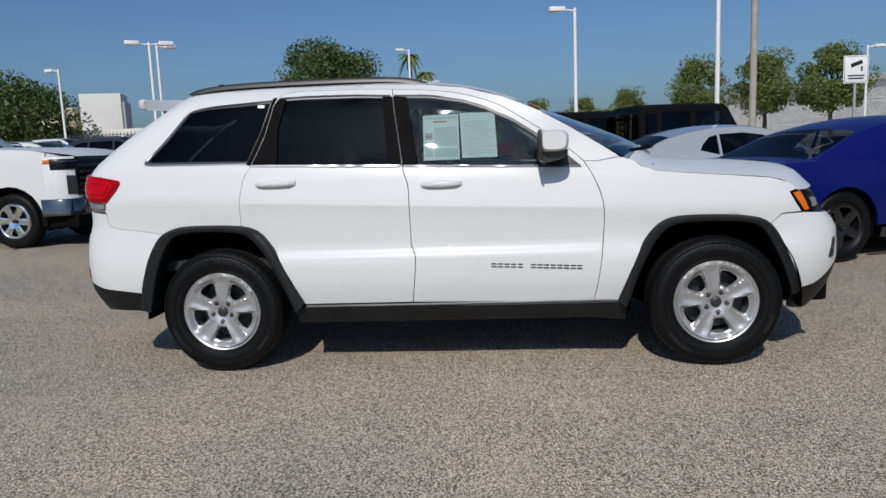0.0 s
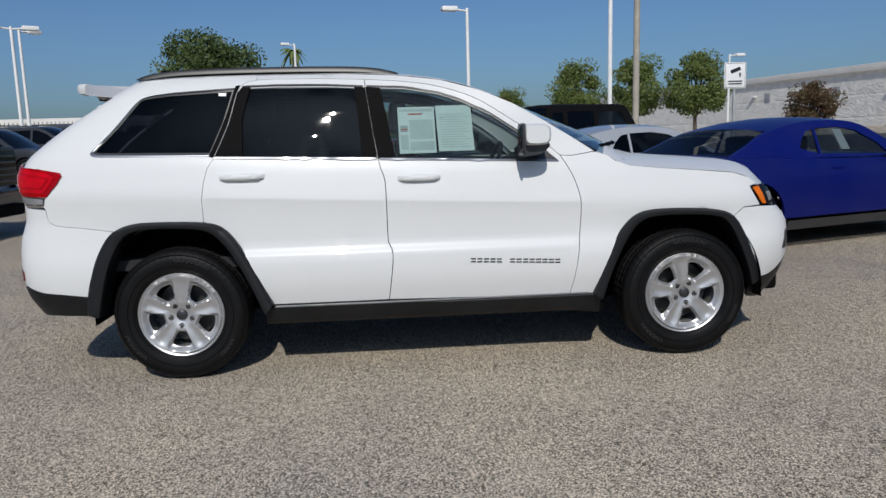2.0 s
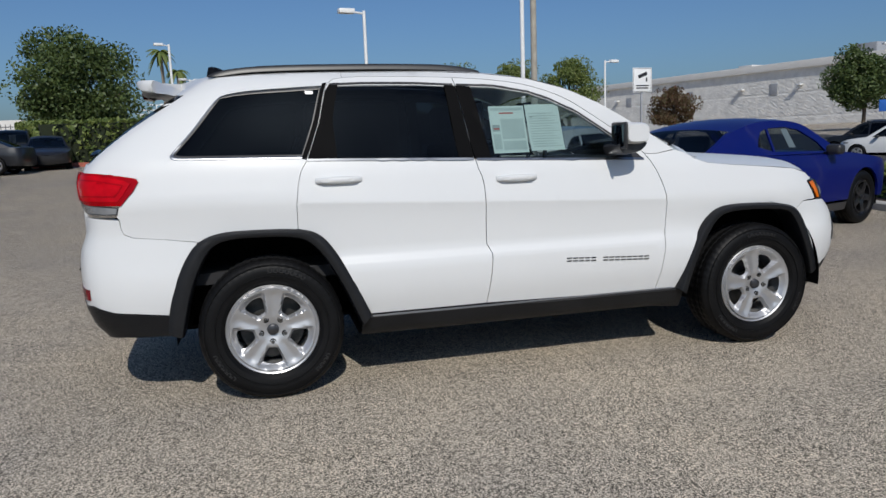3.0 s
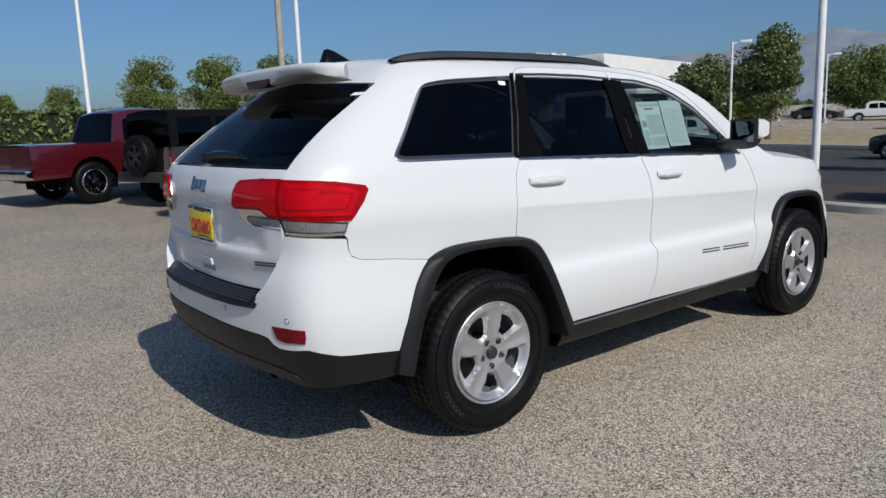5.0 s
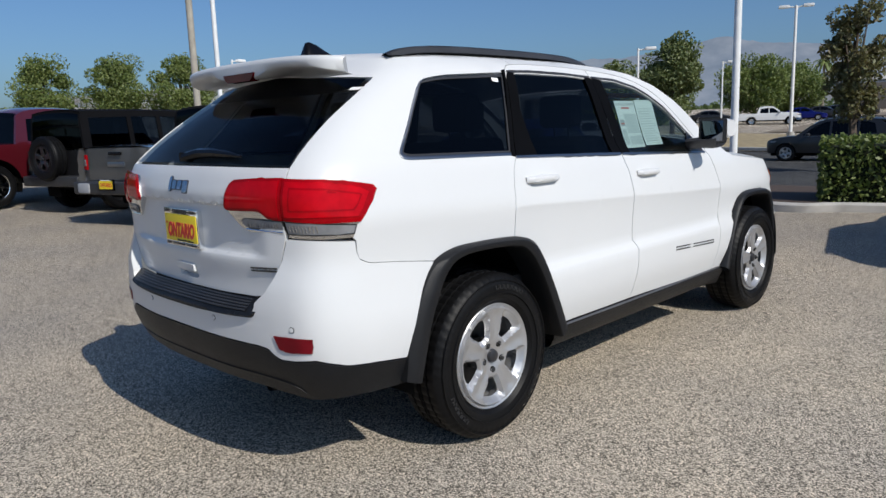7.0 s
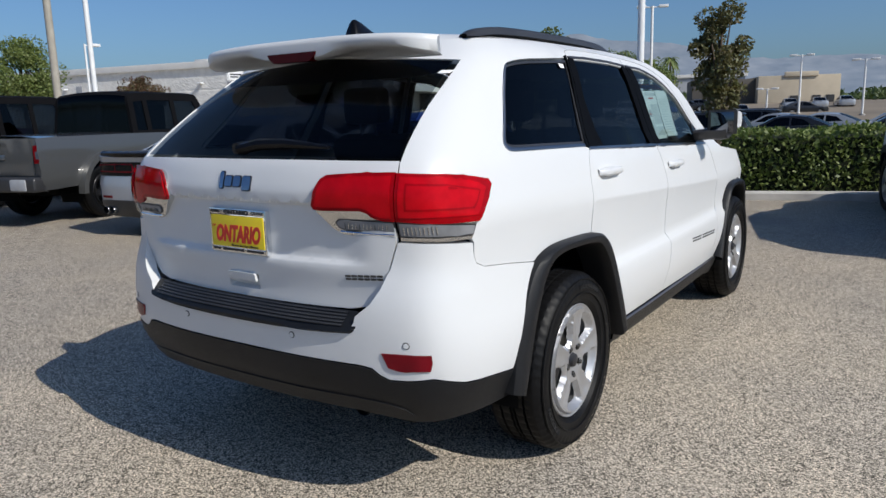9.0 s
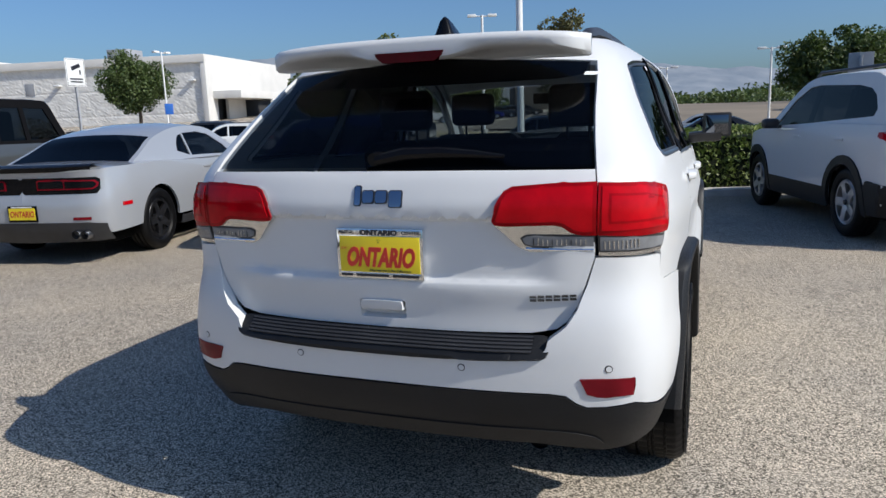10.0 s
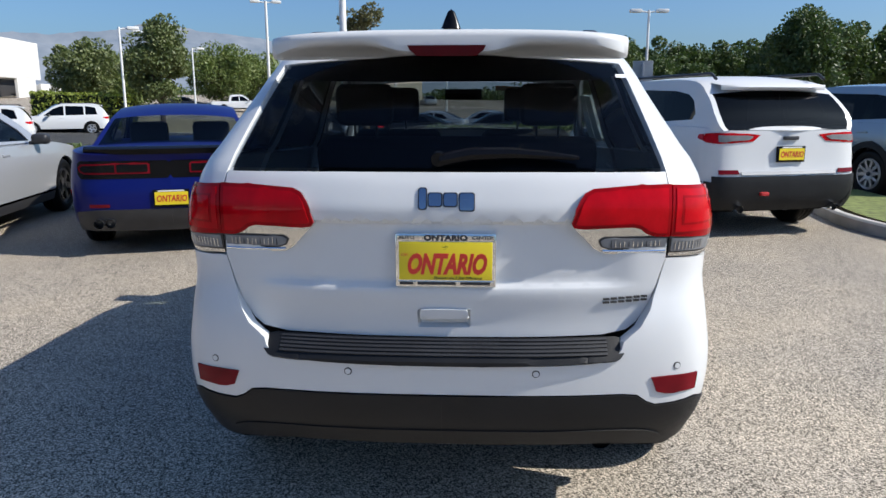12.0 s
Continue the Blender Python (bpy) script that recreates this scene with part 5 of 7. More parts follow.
def tree(name, label, H, w, base, leaf, size, count, seed, m, clumps=34, squash=1.0, cone=0.0, group="", fine=.62):
    """A tapered trunk with limbs and a crown of leaves in clumps. w: crown width, base: where the crown begins."""
    rng = np.random.default_rng(seed)
    size, count, clumps = size * fine, int(count / fine ** 2), int(clumps * 1.5)
    t = thing(name, label, "tree", m, group)
    r = .022 * H
    b = tube([(0, 0, -.3), (.01 * H, 0, .2 * H), (0, .01 * H, .45 * H), (0, 0, .8 * H)], [r * 1.25, r, r * .7, r * .2], 8)
    cz, hz = (H + base) / 2, (H - base) / 2
    cl = []
    for k in range(clumps):
        while True:
            p = rng.uniform(-1, 1, 3)
            if .25 < np.linalg.norm(p) < 1:
                break
        p *= (.55 + .45 * rng.random()) / max(.6, np.linalg.norm(p)) * .86
        taper = 1 - cone * (p[2] + 1) / 2
        c = np.array([p[0] * w / 2 * taper, p[1] * w / 2 * taper, cz + p[2] * hz])
        cl.append(c)
        if k % 3 == 0:
            z0 = base * .8 + .4 * (c[2] - base * .8) * .7
            tube([(0, 0, z0), tuple((c * .5 + np.array([0, 0, z0 * .5 + .1 * H * .3]))), tuple(c)], [r * .45, r * .28, r * .08], 5, b)
    part("trunk", b, M_BARK, t)
    per = count // clumps
    pts = []
    for c in cl:
        q = rng.normal(size=(per, 3))
        q /= np.linalg.norm(q, axis=1)[:, None]
        q *= rng.uniform(.45, 1.0, (per, 1)) ** .6
        spread = w * .165 * rng.uniform(.6, 1.3)
        pts.append(c + q * np.array([spread, spread, spread * .85 * squash]))
    leaf_mesh("crown", np.concatenate(pts), size, leaf, t, rng)
    return t


def at(x, y, turn=0.0, dz=0.0):
    return pose(x, y, height(x, y) + dz, 0, 0, turn)


def polar(x, y, az, d):
    return x + d * math.cos(radians(az)), y + d * math.sin(radians(az))


first = tree("tree", "broad dark green roadside tree", 9.2, 9.2, .8, M_LEAFDARK, .30, 9500, 1, at(-13.4, 53.2), 52)
second = tree("tree", "rounded green tree at the edge of the lot", 9.6, 7.6, 2.0, M_LEAF, .30, 6500, 2, at(*polar(.28, -5.08, 75.55, 92)), 40, group="row of lot trees")
for az, d, turn in ((70.1, 90, 60), (65.9, 88, 140), (79.6, 130, 20), (83.0, 150, 200), (86.5, 160, 90)):
    copy_thing(second, at(*polar(.28, -5.08, az + 0.95, d), turn, -.6 if d > 120 else 0))
for x, y, turn in ((-36.6, 48.4, 50),):
    copy_thing(first, at(x, y, turn, -2.0))
tree("tree", "small round clipped dark green tree", 8.5, 8.0, 2.1, M_LEAFDARK, .34, 6200, 3, at(*polar(-2.10, -4.44, 45.3, 89)), 46)
tree("shrub", "low reddish brown shrub before the white wall", 6.0, 6.6, .3, M_LEAFRED, .30, 3600, 4, at(*polar(-.865, -4.92, 58.35, 100), 0, .1), 34)
tree("tree", "upright pear tree with glossy green leaves", 7.6, 5.0, 1.2, M_LEAFSAGE, .24, 6500, 5, at(*polar(-3.91, -2.91, 26.93, 52)), 44, cone=.45)
tree("tree", "dark green tree beside the street", 6.2, 5.0, 1.0, M_LEAFSAGE, .26, 4200, 6, at(*polar(-4.52, -.14, 28.72, 58)), 36)
wide = tree("tree", "spreading olive green tree across the street", 8.2, 8.5, 1.0, M_LEAF, .34, 5500, 7, at(*polar(-3.91, -2.91, 21.33, 92), 0, -.6), 44)
copy_thing(wide, at(*polar(-3.91, -2.91, 18.93, 100), 80, -1.6))
copy_thing(wide, at(*polar(-4.52, -.14, 26.52, 84), 150, -1.8))
tree("tree", "young tree with sparse reddish and green leaves", 6.0, 2.3, 1.3, M_LEAFBROWN, .15, 3000, 8, at(*polar(-4.13, -2.10, 13.25, 27)), 34, cone=.25)
tree("tree", "tall dense dark green tree behind the parked cars", 7.0, 4.6, .8, M_LEAFDARK, .20, 8000, 9, at(*polar(-4.52, -.14, -23.08, 42)), 48, cone=.2)
mid = tree("tree", "bushy green tree along the street", 7.2, 6.0, .5, M_LEAFDARK, .26, 6500, 10, at(*polar(-4.52, -.14, -16.48, 62)), 40, group="trees along the street")
for az, d, turn, dz in ((-12.2, 60, 40, -.5), (-20.3, 66, 80, .4), (-27.8, 60, 130, .8), (-31, 62, 20, .5), (-9.0, 95, 60, -.8), (-14.5, 80, 170, .3), (-35, 60, 60, .2), (-8.4, 60, 10, .5), (-10.4, 58, 100, .4), (-14.6, 60, 200, .2), (-18.6, 63, 30, .0), (-22.4, 60, 250, .8), (-25.4, 58, 75, .9), (-29.5, 63, 160, .8)):
    copy_thing(mid, at(*polar(-4.52, -.14, az + 0.52, d), turn, dz))
small = tree("tree", "dark tree beside the street lamp", 4.8, 3.6, .6, M_LEAFDARK, .2, 4200, 11, at(*polar(-4.52, -.14, -13.08, 46)), 34, cone=.3)
copy_thing(small, at(*polar(-4.52, -.14, -15.68, 47), 70, -.3))
rng = np.random.default_rng(3)
pts = []
for k in range(420):
    az, d = rng.uniform(-45, 30), rng.uniform(150, 330)
    x, y = polar(-4, 0, az, d)
    h = (2.6 + 4.4 * smooth(4, -14, az)) * rng.uniform(.7, 1.2)
    ball = rng.normal(size=(150, 3))
    ball *= (rng.random((150, 1)) ** .4) / np.linalg.norm(ball, axis=1)[:, None]
    pts.append(ball * (4.2, 4.2, h * .55) + (x, y, 1.6 + h * .5))
tagged(leaf_mesh("far_woods", np.concatenate(pts), .65, M_LEAFDARK, None, rng), "low distant belt of trees", "woods", kind="stuff")


def palm(x, y, H, seed, dz=0):
    rng = np.random.default_rng(seed)
    t = thing("palm_tree", "tall thin palm with a shaggy crown", "palm", at(x, y, 0, dz), "far palms")
    part("trunk", tube([(0, 0, -.5), (.1, 0, H * .5), (0, 0, H)], [.30, .22, .2], 8), M_PALMBARK, t)
    b = bmesh.new()
    for k in range(34):
        a, up = rng.uniform(0, 6.28), rng.uniform(-.6, 1.1)
        dx, dy = math.cos(a), math.sin(a)
        prev = None
        for j in range(6):
            s = j / 5
            r, z = 1.9 * s, H + up * 1.3 * s - 1.9 * s * s * (1.1 - .4 * up)
            w = .28 * math.sin(math.pi * min(.95, .12 + s * .85))
            pair = [b.verts.new((dx * r - dy * w, dy * r + dx * w, z - .1)), b.verts.new((dx * r, dy * r, z)), b.verts.new((dx * r + dy * w, dy * r - dx * w, z - .1))]
            if prev:
                b.faces.new((prev[0], prev[1], pair[1], pair[0]))
                b.faces.new((prev[1], prev[2], pair[2], pair[1]))
            prev = pair
    part("fronds", b, M_LEAF, t)


palm(*polar(-2.10, -4.44, 95.93, 110), 13.4, 1)
palm(*polar(-2.10, -4.44, 94.93, 125), 12.2, 2)
palm(*polar(-4.52, -.14, 17.52, 150), 7.5, 3)
palm(*polar(-3.91, -2.91, 17.03, 150), 8.0, 4)


def hedge(line, width, h, label, seed, density=230, size=.075, lift=.1, leaf=None):
    """A clipped hedge: leaves all over a core coloured near-black as its inner shade."""
    leaf = leaf or M_HEDGE
    rng = np.random.default_rng(seed)
    t = thing("hedge", label, "hedge")
    p = [Vector(q) for q in line]
    rows, pts = [], []
    for i, q in enumerate(p):
        d = (p[min(i + 1, len(p) - 1)] - p[max(i - 1, 0)]).normalized()
        n = Vector((d.y, -d.x))
        z = height(*q) + lift
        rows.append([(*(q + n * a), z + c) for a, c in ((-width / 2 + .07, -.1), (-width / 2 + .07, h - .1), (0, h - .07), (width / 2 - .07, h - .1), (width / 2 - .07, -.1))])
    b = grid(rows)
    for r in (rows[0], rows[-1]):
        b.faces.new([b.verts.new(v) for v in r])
    part("core", b, M_HEDGESHADE, t, smooth=False)
    for a, c in zip(p, p[1:]):
        d = c - a
        n = Vector((d.y, -d.x)).normalized()
        k = int(d.length * (2 * h + width) * density)
        u, side = rng.random(k), rng.random(k) * (2 * h + width)
        for ui, si in zip(u, side):
            q = a + d * ui
            z0 = height(*q) + lift
            bump = .05 * math.sin(q.x * 2.1 + q.y * 2.7) + .03 * math.sin(q.y * 5.3 + 1)
            if si < h:
                off, z = -width / 2 + bump * .4, si
            elif si < h + width:
                off, z = si - h - width / 2, h + bump * .7
            else:
                off, z = width / 2, si - h - width
            j = rng.normal(size=3) * .03
            pts.append((q.x + n.x * off + j[0], q.y + n.y * off + j[1], z0 + z + j[2]))
    for a, s in ((p[0], -1), (p[-1], 1)):
        d = (p[1] - p[0] if s < 0 else p[-1] - p[-2]).normalized()
        n = Vector((d.y, -d.x))
        for k in range(int(width * h * density)):
            q = a + n * rng.uniform(-width / 2, width / 2)
            j = rng.normal(size=3) * .03
            pts.append((q.x + j[0], q.y + j[1], height(*a) + lift + rng.uniform(0, h) + j[2]))
    leaf_mesh("foliage", np.array(pts), size, leaf, t, rng)
    return t


hedge([(10.6, -4.0), (9.45, -3.0), (8.86, -1.3), (8.25, .7)], 1.15, .90, "clipped glossy green hedge behind the kerb", 1, 820, .052)
hedge([(8.65, 3.3), (9.4, 6.5), (11.0, 12), (13.4, 20)], 1.1, .46, "low clipped green hedge in front of the parked coupes", 2, 200, .08)
hedge([(-14.5, 44), (-10.3, 32.3), (-5, 32.4), (0, 32.6), (7, 33)], 1.6, 1.85, "tall clipped green hedge along the far side of the lot", 3, 50, .16)
hedge([polar(-4.52, -.14, 31.92, 53), polar(-4.52, -.14, 25.82, 51)], 1.5, 1.9, "bright green clipped hedge across the street", 4, 90, .14, .2, M_HEDGEBRIGHT)


# ---- parked vehicles ----
def box_plan(L, W, rear=.35, front=.55):
    h, q = W / 2, L / 2
    return [(-q, 0), (-q + .01, h * .4), (-q + .12 * rear, h * .72), (-q + .38 * rear, h * .90), (-q + rear, h * .975), (-q + rear * 2, h), (0, h), (q - front * 1.7, h * .995), (q - front, h * .965), (q - .5 * front, h * .87), (q - .2 * front, h * .68), (q - .05 * front, h * .36), (q, 0)]


def vehicle(name, label, category, m, L, W, colour, top, axles, R, arch, cabin, split, wb, wr, windows, z0=.24, rear=.35, front=.55, rear_d=None, wheels=("dark", 5, (9, 24)), group="",
            roof=None, cab_side=None, glass_m=None, clad=None, front_d=None, rails=False):
    """A parked vehicle with its nose towards +x. top: the line along the top of the lower body; cabin: the outline of the cabin from its rear foot over the roof to its front foot;
    split: how many of its points make the rear window and the windscreen."""
    t = thing(name, label, category, m, group)
    tl = table(top)
    zmax = max(z for _, z in top)
    sh = Shell(box_plan(L, W, rear, front), [(0, .06), (z0, .045), (z0 + .12, .015), (.55, 0), (.72, -.004), (zmax - .16, .012), (zmax, .045), (2.2, .2)], rear_d or [(0, .1), (z0, .06), (.5, 0), (.7, 0), (zmax, .06), (2.2, .1)],
               front_d or [(0, .15), (z0, .08), (.5, 0), (.7, .0), (zmax, .10), (2.2, .2)], half=W / 2, rear_from=-L / 2 + 1.0, front_from=L / 2 - .8)
    dark = clad or M_BLACK
    edge = []
    for s in np.linspace(0, sh.end, 70):
        x = float(sh.xy(s, .8)[0])
        edge.append((s, float(tl(np.clip(x, top[0][0], top[-1][0])))))
    bottom = []
    for xa in axles:
        for a in np.linspace(math.pi, 0, 13):
            z = R + arch * math.sin(a)
            x = xa + arch * math.cos(a)
            if z >= z0 - .001:
                bottom.append((sh.sx(x, max(z, z0)), max(z, z0)))
    outline = [(0, z0 + .06)] + bottom + [(sh.end, z0 + .04)] + edge[::-1]
    for fn, o in ((sh.right, (0, -1, 0)), (sh.left, (0, 1, 0))):
        patch("body_side", outline, fn, o, colour, t, (), .09, 0, .03)
        if clad:
            strip = [(sh.sx(x, z0 + .01), z0 + .01) for x in np.linspace(axles[0] + arch + .03, axles[1] - arch - .03, 6)]
            patch("sill", strip + [(s, z0 + .23) for s, _ in strip[::-1]], fn, o, dark, t, (), .12, .012, .02)
            for xa in axles:
                a = np.linspace(math.pi * 1.06, -math.pi * .06, 15)
                ring = [(xa + (arch + .085) * math.cos(q), R + (arch + .085) * math.sin(q)) for q in a] + [(xa + (arch - .01) * math.cos(q), R + (arch - .01) * math.sin(q)) for q in a[::-1]]
                patch("arch_trim", [(sh.sx(x, max(z, .2)), max(z, .2)) for x, z in ring], fn, o, dark, t, (), .08, .018, .04)
    xs_ = np.linspace(-L / 2 + .012, L / 2 - .012, 40)
    rows = []
    for x in xs_:
        z = float(tl(np.clip(x, top[0][0], top[-1][0])))
        ye = float(sh.xy(sh.sx(x, z), z)[1]) - .001
        rows.append([(x, ye * q, z + .035 * (1 - abs(q) ** 2.5)) for q in np.linspace(-1, 1, 11)])
    part("upper_body", grid(rows), colour, t, angle=40)
    # cabin
    zb, zt = min(cabin[0][1], cabin[-1][1]), max(z for _, z in cabin)
    wz = lambda z: wb + (wr - wb) * (z - zb) / (zt - zb)
    chain = rounded(cabin, 4)
    plan_y = lambda x: float(sh.xy(sh.sx(x, .8), .8)[1])
    cw = lambda x, z: min(wz(z), plan_y(x) - .03 - .9 * (wb - wz(z)))
    nb, nf = split[0] * 4, len(chain) - 1 - split[1] * 4
    g = glass_m or M_TINT

    def tunnel(seg, name, mat):
        rows = []
        for x, z in seg:
            c = .03 * smooth(zb, zt, z) + .02
            rows.append([(x + (.10 * (1 - q * q) if mat is M_CLEARGLASS else 0), cw(x, z) * q, z + c * (1 - abs(q) ** 2.4)) for q in (-1, -.93, -.75, -.5, -.25, 0, .25, .5, .75, .93, 1)])
        if mat in (g, M_CLEARGLASS):
            part("pillar", facing(grid([r[:2] for r in rows]), (0, 0, 1)), cab_side or colour, t, angle=40)
            part("pillar", facing(grid([r[-2:] for r in rows]), (0, 0, 1)), cab_side or colour, t, angle=40)
            rows = [r[1:-1] for r in rows]
        part(name, facing(grid(rows), (0, 0, 1)), mat, t, angle=40)
    if split[0]:
        tunnel(chain[:nb + 1], "rear_window", g)
    tunnel(chain[nb:nf + 1], "roof", roof or colour)
    if split[1]:
        tunnel(chain[nf:], "windscreen", M_CLEARGLASS)
    for sgn in (-1, 1):
        fn = lambda u, v, s=sgn: (u, s * cw(u, v), v)
        patch("cabin_side", chain, fn, (0, sgn, 0), cab_side or colour, t, windows, .10, 0, .02)
        for w in windows:
            patch("side_window", inset(w, -.008), fn, (0, sgn, 0), g, t, (), .2, -.012, 0)
    part("underbody", block(-L / 2 + .35, L / 2 - .3, -W / 2 + .18, W / 2 - .18, z0 - .02, z0 + .14, .03), M_UNDER, t)
    part("cabin_floor", block(cabin[0][0] + .1, cabin[-1][0] - .1, -wb + .08, wb - .08, zb - .35, zb - .30), M_CLOTH, t)
    for y in (-.36, .36):
        part("seat_back", block((cabin[0][0] + cabin[-1][0]) / 2 - .12, (cabin[0][0] + cabin[-1][0]) / 2 + .02, y - .22, y + .22, zb - .3, zt - .16, .06), M_CLOTH, t)
    kind, spokes, pocket = wheels
    mat = {"dark": M_DARKALLOY, "alloy": M_ALLOY, "chrome": M_CHROME}[kind]
    for xa in axles:
        for sgn in (-1, 1):
            prof = [((arch + .01) * math.cos(a), (arch + .01) * math.sin(a)) for a in np.linspace(-.3, math.pi + .3, 14)]
            part("wheel_housing", grid([[(xa + cx, sgn * yy, R + cz) for yy in (W / 2 - .06, W / 2 - .45)] for cx, cz in prof], flip=sgn > 0), M_UNDER, t)
            wheel_parts(t, R, R * .64, .24, spokes, pocket, mat, pose(xa, sgn * (W / 2 - .145), R, 0, 0, 0 if sgn < 0 else 180) @ pose(0, 0, 0, 0, 17 * xa, 0), nuts=False, detail=False)
    if rails:
        for sgn in (-1, 1):
            x0, x1 = cabin[1][0] + .35, cabin[-2][0] - .5
            part("roof_rail", tube([(x0 - .1, sgn * (wr - .07), zt - .01), (x0, sgn * (wr - .07), zt + .05), (x1, sgn * (wr - .07), zt + .05), (x1 + .1, sgn * (wr - .07), zt - .01)], .018, 8), M_SATIN, t)
    return t, sh


def rear_patch(t, sh, name, pts, material, lift=.004, label="", mirror=True, lip=.012):
    for s in ((1, -1) if mirror else (1,)):
        patch(name, [(s * y, z) for y, z in pts], sh.back, (-1, 0, 0), material, t, (), .06, lift, lip, label)


def side_patch(t, sh, name, pts, material, lift=.004, label="", lip=.012):
    for fn, o in ((sh.right, (0, -1, 0)), (sh.left, (0, 1, 0))):
        patch(name, sh.side_outline(pts), fn, o, material, t, (), .06, lift, lip, label)


def dealer_plate(t, x, z, y=0.0):
    p = part("plate_frame", block(x - .02, x + .02, y - .165, y + .165, z - .085, z + .085, .004), M_GLOSSBLACK, t)
    part("dealer_plate", block(x - .024, x - .015, y - .152, y + .152, z - .062, z + .062), M_YELLOW, p, "yellow dealer plate with red lettering")
    words("plate_word", "ONTARIO", .088, M_PLATERED, p, Matrix.Translation((x - .0245, y, z - .005)) @ TAILWARD, (.70, 1.0), .001, .18, .002)
    part("plate_bar", block(x - .0215, x - .01, y - .12, y + .12, z + .066, z + .079), M_SIGN, p, "pale line of print")
    return p


def mirrors(t, x, z, y, mat):
    for s in (-1, 1):
        a = part("mirror", block(x - .07, x + .08, s * y - .10, s * y + .10, z - .06, z + .07, .055, 4), mat, t)
        part("mirror_foot", block(x - .02, x + .05, min(s * (y - .14), s * (y - .05)), max(s * (y - .14), s * (y - .05)), z - .06, z - .02, .01), M_SATIN, a)


def coupe(m, colour, label, pane):
    t, sh = vehicle("coupe", label, "car", m, 5.02, 1.92, colour, [(-2.51, .98), (-2.2, 1.015), (-1.5, 1.02), (-.8, .99), (.6, .96), (.95, .975), (1.7, .90), (2.3, .80), (2.51, .70)], (-1.46, 1.49), .36, .40,
                    [(-1.75, 1.01), (-1.42, 1.14), (-1.06, 1.285), (-.5, 1.392), (.05, 1.40), (.42, 1.345), (.80, 1.16), (1.12, .97)], (2, 2), .82, .64,
                    [[(-.66, 1.10), (-.60, 1.19), (-.50, 1.28), (-.38, 1.31), (-.38, 1.03)], [(-.345, 1.03), (-.345, 1.315), (.02, 1.325), (.30, 1.285), (.62, 1.13), (.76, 1.0)]], z0=.22,
                    rear_d=[(0, .12), (.22, .08), (.45, .0), (.70, .0), (.74, .03), (.92, .03), (.98, .0), (2.2, .1)], glass_m=pane, wheels=("dark", 5, (10, 25)), group="parked coupes")
    rear_patch(t, sh, "lamp_panel", [(0, .755), (.80, .755), (.83, .80), (.83, .90), (.80, .925), (0, .925)], M_GLOSSBLACK, .004)
    rear_patch(t, sh, "tail_lamp", [(.18, .80), (.77, .80), (.81, .825), (.82, .865), (.79, .895), (.20, .905), (.18, .89)], M_LAMPLINE, .010, "dark red full-width tail lamp")
    rear_patch(t, sh, "lamp_core", [(.198, .824), (.206, .816), (.475, .816), (.475, .888), (.206, .890), (.198, .882)], M_GLOSSBLACK, .013)
    rear_patch(t, sh, "lamp_core", [(.492, .816), (.765, .816), (.793, .834), (.80, .858), (.775, .880), (.492, .888)], M_GLOSSBLACK, .013)
    rear_patch(t, sh, "rear_valance", [(0, .24), (.86, .26), (.86, .44), (.70, .46), (0, .46)], M_SATIN, .006)
    rear_patch(t, sh, "reflector", [(.56, .485), (.74, .485), (.74, .515), (.56, .515)], M_REFLECTOR, .006)
    side_patch(t, sh, "side_marker", [(-2.18, .60), (-2.04, .60), (-2.04, .64), (-2.18, .64)], M_RED, .005)
    side_patch(t, sh, "sill", [(-1.0, .23), (1.05, .23), (1.05, .33), (-1.0, .33)], M_SATIN, .010)
    for s in (-1, 1):
        for y in (s * .57, s * .67):
            part("exhaust_tip", tube([(-2.38, y, .33), (-2.50, y, .33), (-2.505, y, .33)], [.044, .047, .044], 14, cap=False), M_TRIM, t, "round bright exhaust tip")
        part("door_handle", block(-.35, -.17, s * .945 - .012, s * .945 + .012, .865, .895, .008), colour, t)
    rows = [[(-2.52 + .28 * abs(y) ** 3, y, .985), (-2.54 + .28 * abs(y) ** 3, y, 1.035), (-2.48 + .26 * abs(y) ** 3, y, 1.060), (-2.30 + .10 * abs(y) ** 3, y, 1.052), (-2.18, y, 1.035)] for y in np.linspace(-.76, .76, 13)]
    part("deck_spoiler", grid(rows), M_GLOSSBLACK, t, "black deck spoiler")
    mirrors(t, .62, 1.02, 1.0, M_SATIN)
    dealer_plate(t, -2.505, .56)
    return t


M_BLUE = paint("blue_paint", (.0010, .0055, .105), metal=.0)
M_BLUE.node_tree.nodes["Principled BSDF"].inputs["Coat Weight"].default_value = 0.15
M_BLUE.node_tree.nodes["Principled BSDF"].inputs["Specular IOR Level"].default_value = 0.15
M_TOP = plain("black_hard_top", (.006, .006, .007), .8, bump=.1, spec=.06)
M_SILVERWHITE = paint("silver_white_paint", (.37, .385, .41), metal=.2)
M_GRANITE = paint("granite_paint", (.075, .076, .076), metal=.2)
M_BLACKPAINT = paint("black_paint", (.010, .010, .012))
M_BLACKPAINT.node_tree.nodes["Principled BSDF"].inputs["Coat Weight"].default_value = 0.3
M_REDPAINT = paint("red_paint", (.075, .002, .007), metal=.2)
M_BLUEGREY = paint("blue_grey_paint", (.24, .28, .33), metal=.5)
blue = coupe(at(4.66, 3.70, 19.3), M_BLUE, "deep blue two-door coupe with a black deck spoiler", M_TINTREAR)
pale = coupe(at(3.49, 6.22, 11.2), M_SILVERWHITE, "pale silver two-door coupe with black wheels", M_TINT)
